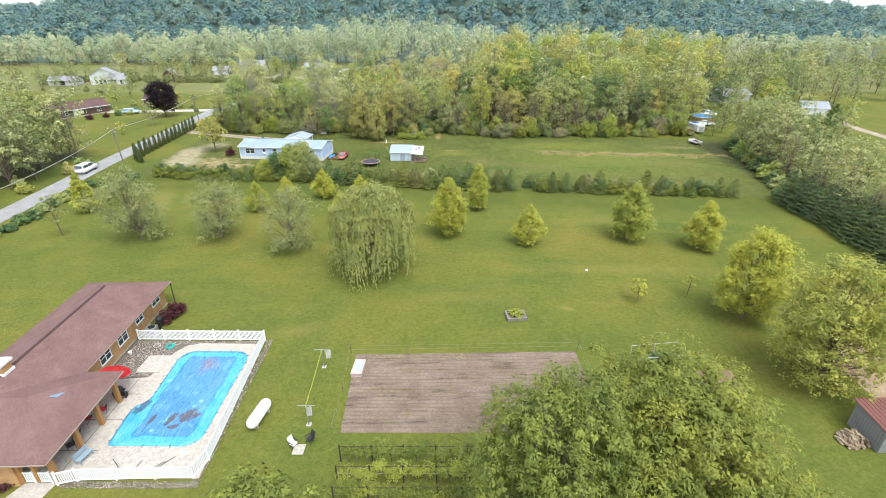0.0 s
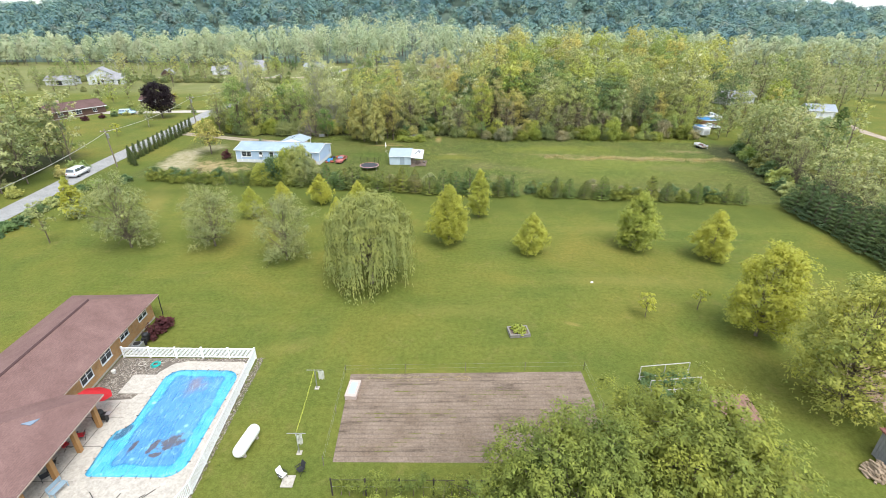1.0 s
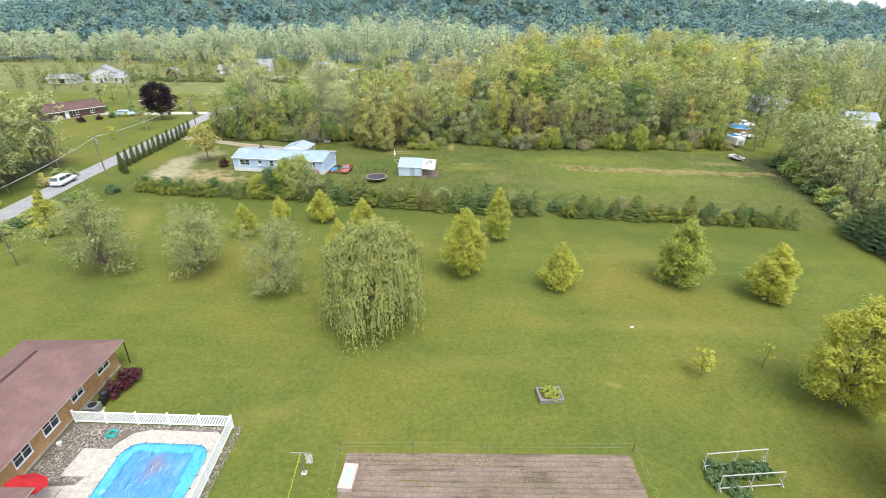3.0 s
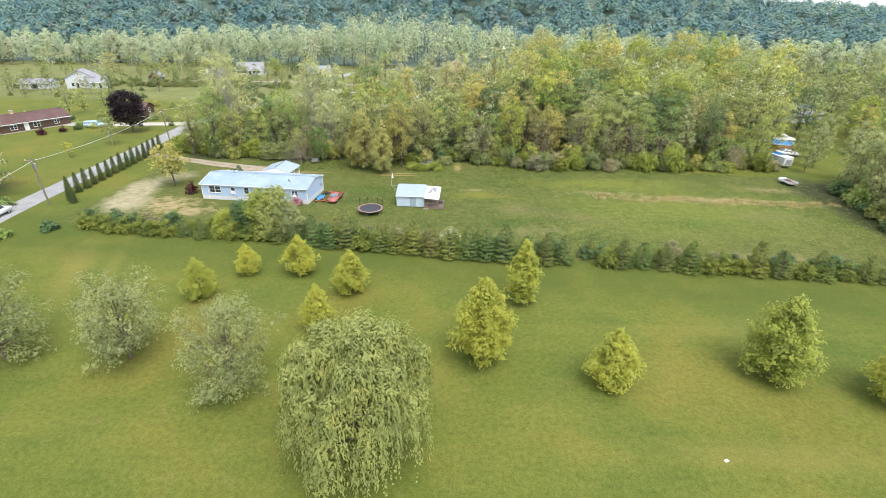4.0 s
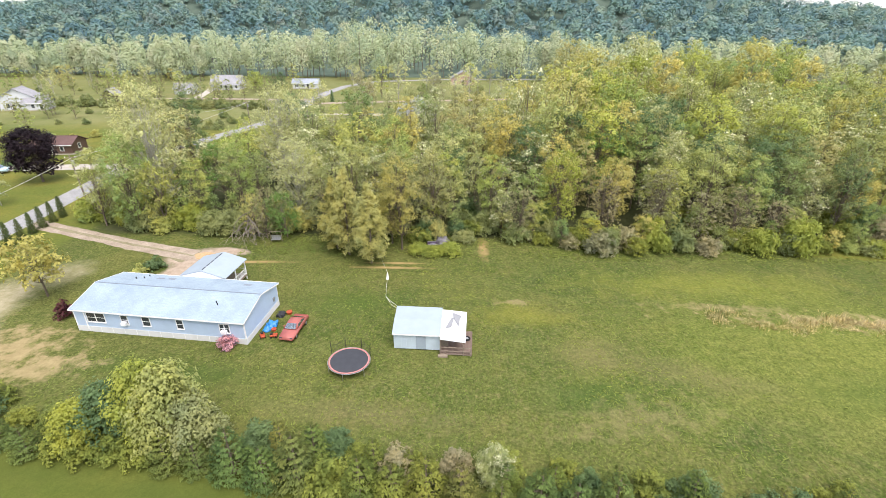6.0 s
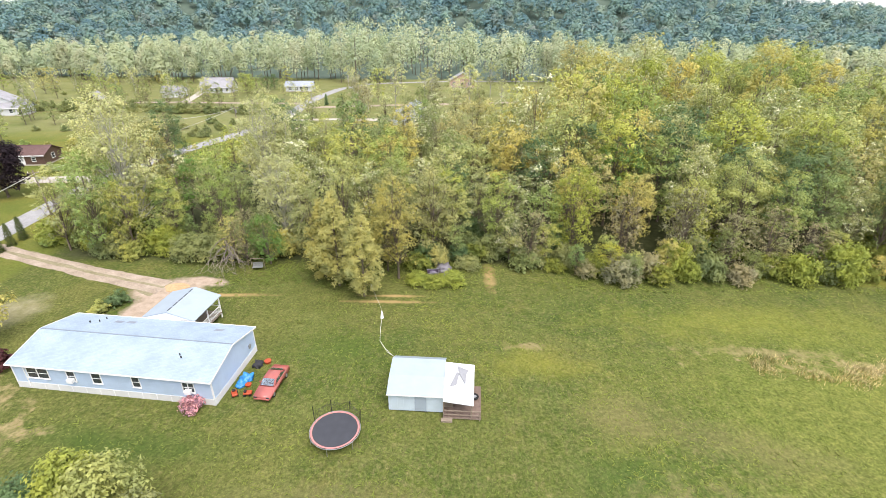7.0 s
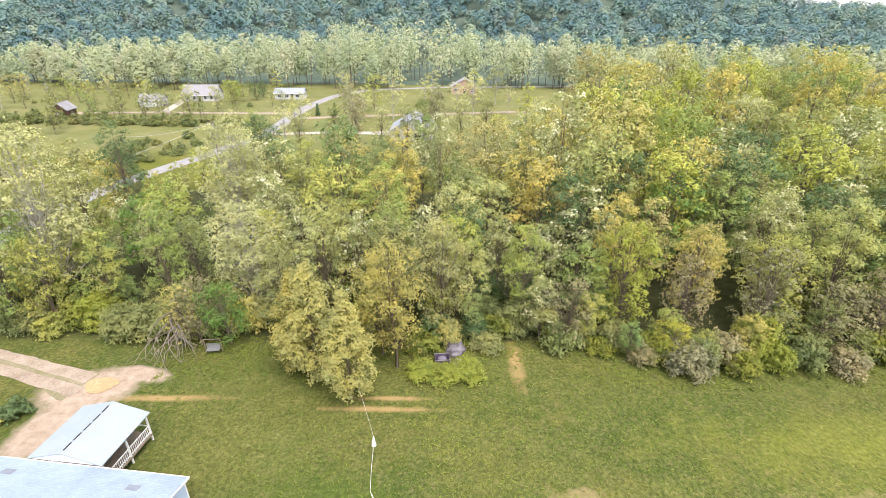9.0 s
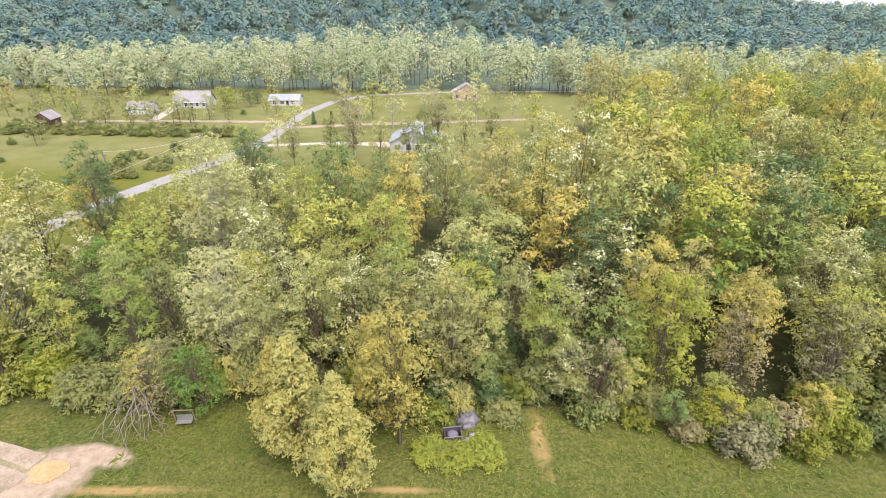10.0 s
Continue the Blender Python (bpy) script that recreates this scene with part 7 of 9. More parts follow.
def pipe_trellis(a, b, label):
    ob = thing("pipe_trellis", label, "trellis", group="berry trellises")
    pale = plain("pale_pipe", (0.42, 0.41, 0.38), 0.5) if not bpy.data.materials.get("pale_pipe") else bpy.data.materials["pale_pipe"]
    for k in range(3):
        x, y = a[0] + (b[0] - a[0]) * k / 2, a[1] + (b[1] - a[1]) * k / 2
        part("post", rod((x, y, -0.1), (x, y + 0.1, 1.5), 0.045, sides=7), pale, ob)
        part("arm", rod((x - 0.05, y - 0.35, 0.35), (x + 0.05, y + 0.35, 0.5), 0.035, sides=6), pale, ob)
    part("rail", rod((a[0], a[1] + 0.1, 1.5), (b[0], b[1] + 0.1, 1.5), 0.045, sides=7), pale, ob)
    part("rail", rod((a[0], a[1], 0.35), (b[0], b[1], 0.35), 0.045, sides=7), pale, ob)


pipe_trellis((20.4, 26.3), (25.2, 26.9), "pale pipe trellis over dark berry bushes")
pipe_trellis((20.6, 24.4), (25.3, 24.9), "pale pipe trellis over dark berry bushes")
for i, (x, y) in enumerate(((21.2, 26.0), (22.4, 25.9), (23.6, 26.1), (24.6, 26.2), (22.0, 24.4), (21.0, 25.4))):
    plant("berry_bush", bush_mesh(90 + i, 0.95 if i < 4 else 0.5, 0.8, 420, 0.2, 8), LEAF_DARK, None, (x, y), "dark green berry bush under the trellis", "bush", group="berry bushes")


def tin_shed(at, turn, w, d, h0, h1, roof, wall, label, name="garden_shed"):
    """A small lean-to shed: board walls, sloping sheet roof, door."""
    ob = thing(name, label, "shed", pose(at[0], at[1], 0, 0, 0, turn), "garden sheds")
    k = int(w / 0.24)
    board = to_mesh("board", box(-0.115, 0.115, -0.02, 0.02, 0.05, h0))
    for i in range(k):
        part("board", board, wall, ob, "", pose((i + 0.5) * w / k, 0, 0))
    k = int(d / 0.24)
    for i in range(k):
        y = (i + 0.5) * d / k
        side = to_mesh("board", box(-0.02, 0.02, -0.115, 0.115, 0.05, h0 + (h1 - h0) * y / d))
        part("board", side, wall, ob, "", pose(0, y, 0))
        part("board", side, wall, ob, "", pose(w, y, 0))
    part("back_wall", box(0, w, d - 0.04, d, 0, h1), wall, ob)
    part("roof", slab([(-0.25, -0.3, h0 + 0.04), (w + 0.25, -0.3, h0 + 0.04), (w + 0.25, d + 0.2, h1 + 0.12), (-0.25, d + 0.2, h1 + 0.12)], 0.05), roof, ob)
    ribs = bmesh.new()
    n = int(w / 0.3)
    for i in range(n):
        x = -0.2 + (w + 0.4) * i / n
        slab([(x, -0.3, h0 + 0.075), (x + 0.04, -0.3, h0 + 0.075), (x + 0.04, d + 0.2, h1 + 0.155), (x, d + 0.2, h1 + 0.155)], 0.04, ribs)
    part("roof_ribs", ribs, roof, ob)
    return ob


RED_TIN = plain("dull_red_roof_sheet", (0.20, 0.085, 0.07), 0.6, vary=0.3, scale=0.8)
GREY_BOARD = plain("grey_weathered_boards", (0.28, 0.28, 0.28), 0.9, vary=0.4, scale=2, bump=0.3)
DUSTY_TIN = plain("dusty_red_roof_sheet", (0.27, 0.155, 0.125), 0.7, vary=0.3, scale=0.8)
tin_shed((25.5, 20.4), 2, 2.8, 2.6, 0.65, 0.95, DUSTY_TIN, GREY_BOARD, "low store under a dusty red sheet roof")
tin_shed((35.6, 14.9), 2, 4.5, 3.0, 2.2, 2.5, RED_TIN, GREY_BOARD, "grey board shed with a red roof beside the woodpile")
solid("corrugated_sheet", slab([(21.2, 19.2, 0.25), (22.3, 19.3, 0.3), (22.2, 22.0, 0.45), (21.1, 21.9, 0.38)], 0.05), plain("dull_grey_sheet", (0.36, 0.36, 0.36), 0.6, vary=0.4), "pale corrugated sheet leaning on a low stack", "sheet")
solid("timber_stack", box(21.3, 22.1, 19.3, 21.8, 0, 0.26, bevel=0.02), TIMBER, "low stack of boards under a metal sheet", "timber")


def woodpile():
    ob = thing("woodpile", "pile of split firewood beside the grey shed", "firewood", pose(34.5, 16.1, 0, 0, 0, 20))
    rng = np.random.default_rng(15)
    logs = [to_mesh("log", rod((-0.3, 0, 0), (0.3, 0, 0), 0.1, 0.085, 7)) for _ in range(3)]
    pale = plain("split_wood", (0.42, 0.32, 0.23), 0.9, vary=0.45, scale=5)
    for i in range(110):
        layer = int(6 * (1 - math.sqrt(rng.uniform())))
        x, y = rng.uniform(-1.1, 1.1) * (1 - layer * 0.12), rng.uniform(-0.75, 0.75) * (1 - layer * 0.12)
        part("log", logs[i % 3], pale, ob, "", pose(x, y, 0.1 + 0.16 * layer, rng.uniform(-10, 10), rng.uniform(-14, 14), 60 + rng.uniform(-35, 35)))


woodpile()


def earth_heap():
    bm = bmesh.new()
    rng = np.random.default_rng(16)
    rows = [[bm.verts.new((40.2 + 6.5 * i / 14, 20.8 + 8 * j / 14, max(-0.1, 0.75 * math.sin(math.pi * i / 14) * math.sin(math.pi * j / 14) * (0.7 + 0.6 * noise.noise((i * 0.35, j * 0.35, 2)))))) for i in range(15)] for j in range(15)]
    for a, b in zip(rows, rows[1:]):
        for i in range(14):
            bm.faces.new((a[i], a[i + 1], b[i + 1], b[i]))
    smooth(solid("earth_mound", bm, loose("bare_red_earth", ((0.24, 0.15, 0.09), (0.36, 0.27, 0.2)), 3), "heap of bare red earth and rubble beside the trees", "earth"))


earth_heap()
solid("paper_scrap", box(-0.18, 0.18, -0.12, 0.12, 0.01, 0.05, bevel=0.01), VINYL, "white scrap of paper lying on the lawn", "litter", m=pose(21.0, 44.6, 0, 0, 0, 25))
# ---- mobile home ----
def mobile_home():
    ob = thing("mobile_home", "pale blue double-wide mobile home with white skirting", "mobile home", pose(-45.7, 99.55, 0, 0, 0, -5.8))
    L, W, E, R = 19.75, 8.0, 2.85, 3.8
    part("wall", gable_walls(bmesh.new(), 0, L, 0, W, 0.72, E, R, "x", 0.15), SIDING_BLUE, ob)
    sk = part("skirting", box(-0.03, L + 0.03, -0.03, W + 0.03, -0.1, 0.72), SKIRT, ob, "white panel skirting")
    seam = to_mesh("skirting_seam", box(-0.02, 0.02, -0.045, -0.03, 0.0, 0.72))
    for i in range(1, 14):
        part("skirting_seam", seam, WHITE, sk, "", pose(i * L / 14, 0, 0))
    o, k = 0.28, (R - E) / (W / 2)
    e = E - o * k
    for y0, z0, y1, z1 in ((-o, e, W / 2, R), (W + o, e, W / 2, R)):
        part("roof", slab([(-0.2, y0, z0 + 0.1), (L + 0.2, y0, z0 + 0.1), (L + 0.2, y1, z1 + 0.1), (-0.2, y1, z1 + 0.1)] if y0 < y1 else [(-0.2, y1, z1 + 0.1), (L + 0.2, y1, z1 + 0.1), (L + 0.2, y0, z0 + 0.1), (-0.2, y0, z0 + 0.1)], 0.1), ROOF_GREY, ob)
    part("ridge_cap", box(-0.2, L + 0.2, W / 2 - 0.05, W / 2 + 0.05, R + 0.09, R + 0.135), plain("grey_ridge_cap", (0.2, 0.24, 0.29), 0.8), ob)
    part("gutter", box(-0.2, L + 0.2, -o - 0.09, -o, e - 0.02, e + 0.1, bevel=0.015), WHITE, ob)
    part("gutter", box(-0.2, L + 0.2, W + o, W + o + 0.09, e - 0.02, e + 0.1, bevel=0.015), WHITE, ob)
    for x in (-0.22, L + 0.2):
        for y0, y1 in ((-o, W / 2), (W + o, W / 2)):
            part("barge_board", slab([(x, y0, e + 0.13), (x + 0.03, y0, e + 0.13), (x + 0.03, y1, R + 0.13), (x, y1, R + 0.13)] if y0 < y1 else [(x, y1, R + 0.13), (x + 0.03, y1, R + 0.13), (x + 0.03, y0, e + 0.13), (x, y0, e + 0.13)], 0.16), WHITE, ob)
    for x in (0.0, L - 0.08):
        part("corner_board", box(x - 0.02, x + 0.1, -0.025, 0.0, 0.72, E - 0.05), WHITE, ob)
    part("corner_board", box(L, L + 0.025, 0.0, 0.1, 0.72, E - 0.05), WHITE, ob)
    part("corner_board", box(L, L + 0.025, W - 0.1, W, 0.72, E - 0.05), WHITE, ob)
    part("downpipe", box(1.25, 1.33, -0.08, 0.0, 0.3, E - 0.1), WHITE, ob)
    for x, w, h, n in ((2.6, 2.1, 1.1, 2), (6.0, 0.75, 1.05, 1), (8.55, 0.85, 1.1, 1), (12.45, 0.7, 1.1, 1), (17.5, 1.05, 1.0, 2)):
        win = window(ob, x, 0, 1.38, w, h, "s", n)
        if x in (6.0, 17.5):
            ac = part("air_conditioner", box(-0.28, 0.28, -0.42, -0.02, -0.02, 0.36, bevel=0.02), WHITE, win, "white window air conditioner")
    for x, y, r in ((3.2, 6.2, 0.07), (3.9, 6.6, 0.06), (4.0, 7.4, 0.06), (15.6, 2.3, 0.06), (15.9, 2.0, 0.07)):
        z = R - abs(y - W / 2) * k
        part("vent_pipe", rod((x, y, z), (x, y, z + 0.3), r, sides=8), BLACK, ob)
    for x, y in ((5.4, 6.9), (6.7, 7.0), (16.4, 6.8)):
        z = R + 0.1 - abs(y - W / 2) * k
        part("roof_patch", slab([(x, y - 0.25, z + 0.075), (x + 0.9, y - 0.25, z + 0.075), (x + 0.9, y + 0.25, z - 0.045), (x, y + 0.25, z - 0.045)], 0.02), plain("dark_shingle_patch", (0.22, 0.25, 0.30), 0.9), ob)
    part("meter_box", box(L, L + 0.14, 6.6, 6.9, 1.3, 1.75, bevel=0.02), STEEL, ob)
    return ob


mobile_home()


def porch():
    """Covered deck behind the mobile home."""
    ob = thing("covered_porch", "white-roofed wooden porch with railings behind the mobile home", "porch", pose(-45.7, 99.55, 0, 0, 0, -5.8))
    x0, x1, xm, y0, y1, E, R = 7.1, 13.1, 10.1, 8.4, 13.75, 2.9, 3.75
    k = (R - E) / (x1 - xm)
    v0 = y0
    part("roof", slab([(xm, v0, R), (x1, y0, E), (x1, y1, E), (xm, y1, R)], 0.08), TIN_WHITE, ob)
    part("roof", slab([(x0, y0, E), (xm, v0, R), (xm, y1, R), (x0, y1, E)], 0.08), TIN_WHITE, ob)
    for j, y in enumerate(np.arange(v0 + 0.3, y1 - 0.5, 0.95)):
        part("ridge_seam", slab([(xm - 0.05, y, R + 0.02), (xm + 0.06, y, R + 0.02), (xm + 0.06, y + 0.75, R + 0.02), (xm - 0.05, y + 0.75, R + 0.02)], 0.03), DARK, ob)
    part("deck", box(x0 + 0.3, x1 - 0.2, 8.3, y1 - 0.2, 0.6, 0.75), TIMBER, ob)
    for y in (8.7, 11.1, 13.5):
        for x in (x0 + 0.4, x1 - 0.3):
            part("post", box(x - 0.06, x + 0.06, y - 0.06, y + 0.06, -0.1, E), WHITE, ob)
    for x, a, b in ((x1 - 0.3, 8.7, 13.5), (x0 + 0.4, 8.7, 13.5)):
        part("rail", box(x - 0.03, x + 0.03, a, b, 1.55, 1.62), WHITE, ob)
        part("rail", box(x - 0.03, x + 0.03, a, b, 0.9, 0.96), WHITE, ob)
        bal = to_mesh("baluster", box(-0.02, 0.02, -0.02, 0.02, 0.75, 1.56))
        for i in range(26):
            part("baluster", bal, WHITE, ob, "", pose(x, a + (b - a) * (i + 0.5) / 26, 0))
    part("rail", box(x0 + 0.4, x1 - 0.3, 13.47, 13.53, 1.55, 1.62), WHITE, ob)
    part("gable_panel", slab([(x0 + 0.3, y1 - 0.05, E), (x1 - 0.3, y1 - 0.05, E), (xm, y1 - 0.04, R - 0.08)], 0.02), WHITE, ob)
    part("gable_panel", slab([(x0 + 0.1, y0 + 0.04, E - 0.02), (x1 - 0.1, y0 + 0.04, E - 0.02), (xm, y0 + 0.05, R - 0.08)], 0.02), WHITE, ob)


porch()
plant("azalea_bush", bush_mesh(101, 1.6, 1.25, 1600, 0.13), LEAF_PINK, None, (-28.0, 97.2), "rounded pink flowering azalea before the mobile home", "bush")


# ---- shed with a lean-to ----
def field_shed():
    ob = thing("field_shed", "pale blue tin shed with a white lean-to roof and deck", "shed", pose(-10.3, 97.35, 0, 0, 0, -2.6))
    W, D, E, R, rid = 4.85, 5.0, 2.0, 3.0, 3.7
    walls = bmesh.new()
    box(0, W, 0, 0.1, 0.1, E, walls)
    box(0, W, D - 0.1, D, 0.1, E, walls)
    for a, b in ((0, 0.1), (W - 0.1, W)):
        pts = [(0.1, 0.1), (D - 0.1, 0.1), (D - 0.1, E), (rid, R - 0.06), (1.6, R - 0.32), (0.1, E)]
        lo = [walls.verts.new((a, p, q)) for p, q in pts]
        hi = [walls.verts.new((b, p, q)) for p, q in pts]
        walls.faces.new(lo), walls.faces.new(hi[::-1])
        for i in range(6):
            walls.faces.new((lo[i], hi[i], hi[(i + 1) % 6], lo[(i + 1) % 6]))
    part("wall", walls, TIN, ob)
    rib = to_mesh("wall_rib", box(-0.02, 0.02, -0.03, 0.0, 0.1, E))
    for i in range(9):
        part("wall_rib", rib, TIN, ob, "", pose(0.25 + i * (W - 0.5) / 8, 0, 0))
    part("roof", slab([(-0.12, -0.2, E + 0.05), (W + 0.05, -0.2, E + 0.05), (W + 0.05, 1.6, R - 0.24), (-0.12, 1.6, R - 0.24)], 0.05), TIN_WHITE, ob)
    part("roof", slab([(-0.12, 1.6, R - 0.24), (W + 0.05, 1.6, R - 0.24), (W + 0.05, rid, R + 0.02), (-0.12, rid, R + 0.02)], 0.05), TIN_WHITE, ob)
    part("roof", slab([(-0.12, rid, R + 0.02), (W + 0.05, rid, R + 0.02), (W + 0.05, D + 0.2, E + 0.05), (-0.12, D + 0.2, E + 0.05)], 0.05), TIN_WHITE, ob)
    part("door", box(2.35, 3.4, -0.06, -0.03, 0.15, 1.9), TIN_WHITE, ob)
    part("fascia", box(-0.12, W + 0.05, -0.23, -0.2, E - 0.06, E + 0.06), WHITE, ob)
    # lean-to on posts
    part("lean_to_roof", slab([(W + 0.05, -0.6, 1.95), (W + 2.7, -0.85, 1.85), (W + 2.75, 3.5, 2.72), (W + 0.05, 3.6, 2.85)], 0.06), TIN_BRIGHT, ob, "white sheet roof with torn grey patches")
    for tri in ([(W + 0.55, 0.9), (W + 1.15, 1.1), (W + 1.35, 2.3), (W + 1.15, 2.5)], [(W + 1.35, 2.3), (W + 1.95, 1.2), (W + 2.0, 2.3), (W + 2.2, 2.75), (W + 1.2, 3.15)]):
        pts = [(x, y, 1.87 + (y + 0.85) * 0.212 + 0.03 + (W + 2.7 - x) * 0.035) for x, y in tri]
        part("roof_patch", slab(pts, 0.02), plain("grey_underlay", (0.26, 0.27, 0.29), 0.9), ob)
    for x, y in ((W + 0.1, -0.5), (W + 2.55, -0.6), (W + 2.55, 3.3), (W + 3.3, -0.7)):
        part("post", box(x - 0.05, x + 0.05, y - 0.05, y + 0.05, -0.1, 1.85 if x < W + 3 else 1.1), TIMBER, ob)
    dk = part("deck", box(W + 0.05, W + 3.4, -0.7, 3.4, 0.1, 0.22), TIMBER, ob)
    brd = to_mesh("deck_board", box(W + 0.05, W + 3.42, -0.065, 0.065, 0.22, 0.25))
    for i in range(28):
        part("deck_board", brd, plain("brown_deck_boards", (0.20, 0.145, 0.12), 0.9, vary=0.4) if i == 0 else bpy.data.materials["brown_deck_boards"], dk, "", pose(0, -0.62 + i * 0.147, 0))
    part("rail", box(W + 0.1, W + 3.35, -0.74, -0.68, 1.0, 1.07), TIMBER, ob)
    part("rail", box(W + 0.1, W + 3.35, -0.74, -0.68, 0.55, 0.61), TIMBER, ob)
    part("step", box(W - 0.1, W + 0.9, -1.1, -0.72, 0.0, 0.16), TIMBER, ob)
    part("inner_wall", box(W + 0.06, W + 0.9, 0.5, 0.6, 0.25, 1.95), TIMBER, ob)
    return ob


field_shed()
tyre = thing("tyre", "old tyre lying on the shed deck", "tyre", pose(-2.55, 98.9, 0.36))
part("tread", ring_path(0.3, 0.11, 28, 10), RUBBER, tyre)
part("rim", rod((0, 0, -0.06), (0, 0, 0.05), 0.2, sides=16), STEEL, tyre)


def rope_with_bag():
    ob = thing("hung_line", "slack white rope with a bag between tree and shed", "rope")
    cord = plain("white_rope", (0.72, 0.72, 0.68), 0.8)
    a = np.array([(-15.3, 117.2, 3.2), (-14.2, 114.6, 2.4), (-13.0, 111.6, 2.2), (-12.6, 110.6, 1.9)])
    b = np.array([(-12.6, 110.5, 1.2), (-12.5, 108.4, 1.0), (-12.3, 106.4, 0.9), (-11.4, 104.2, 1.6), (-10.4, 102.3, 2.2)])
    c = np.array([(-12.3, 106.4, 0.9), (-11.4, 105.2, 0.4), (-10.2, 104.5, 0.06)])
    for p, r in ((a, 0.008), (b, 0.018), (c, 0.02)):
        part("rope", tubes("rope", [(p, np.full(len(p), r))], 6), cord, ob)
    bag = rod((-12.6, 110.55, 1.0), (-12.6, 110.6, 1.95), 0.2, 0.04, 10)
    part("bag", bag, VINYL, ob)


rope_with_bag()


def trampoline():
    ob = thing("trampoline", "round black trampoline with faded red edge padding", "trampoline", pose(-14.4, 94.2, 0))
    part("jumping_mat", rod((0, 0, 0.88), (0, 0, 0.9), 1.86, sides=48), MAT_BLACK, ob)
    pad = ring_path(1.96, 0.085, 48, 8, 0.0)
    for v in pad.verts:
        v.co.z = 0.9 + v.co.z * 0.25
    part("edge_pad", pad, MAT_PAD, ob)
    part("frame", ring_path(2.1, 0.03, 48, 6, 0.86), STEEL, ob)
    for i in range(6):
        a = i * math.pi / 3 + 0.4
        x, y = 2.08 * math.cos(a), 2.08 * math.sin(a)
        part("leg", rod((x, y, 0), (x, y, 0.86), 0.03), STEEL, ob)
    for i, a in enumerate((20, 65, 110, 155)):
        x, y = 2.12 * math.cos(radians(a)), 2.12 * math.sin(radians(a))
        h = 2.5 if i in (0, 3) else 2.1
        part("net_pole", rod((x, y, 0.86), (x * 1.04, y * 1.04, h), 0.03), BLACK, ob)
    lines = []
    for j in range(8):
        f = j / 7
        arc = [(2.14 * math.cos(radians(20 + 135 * t)), 2.14 * math.sin(radians(20 + 135 * t)), 0.95 + f * (1.25 - 0.5 * math.sin(math.pi * (t * 3 % 1)) * f)) for t in np.linspace(0, 1, 22)]
        lines.append((np.array(arc), np.full(22, 0.006)))
    for t in np.linspace(0, 1, 30):
        a = radians(20 + 135 * t)
        top = 0.95 + 1.25 - 0.5 * math.sin(math.pi * (t * 3 % 1))
        lines.append((np.array([(2.14 * math.cos(a), 2.14 * math.sin(a), z) for z in (0.95, (0.95 + top) / 2, top)]), np.full(3, 0.006)))
    part("safety_net", tubes("net", lines, 3), DARK, ob)


trampoline()


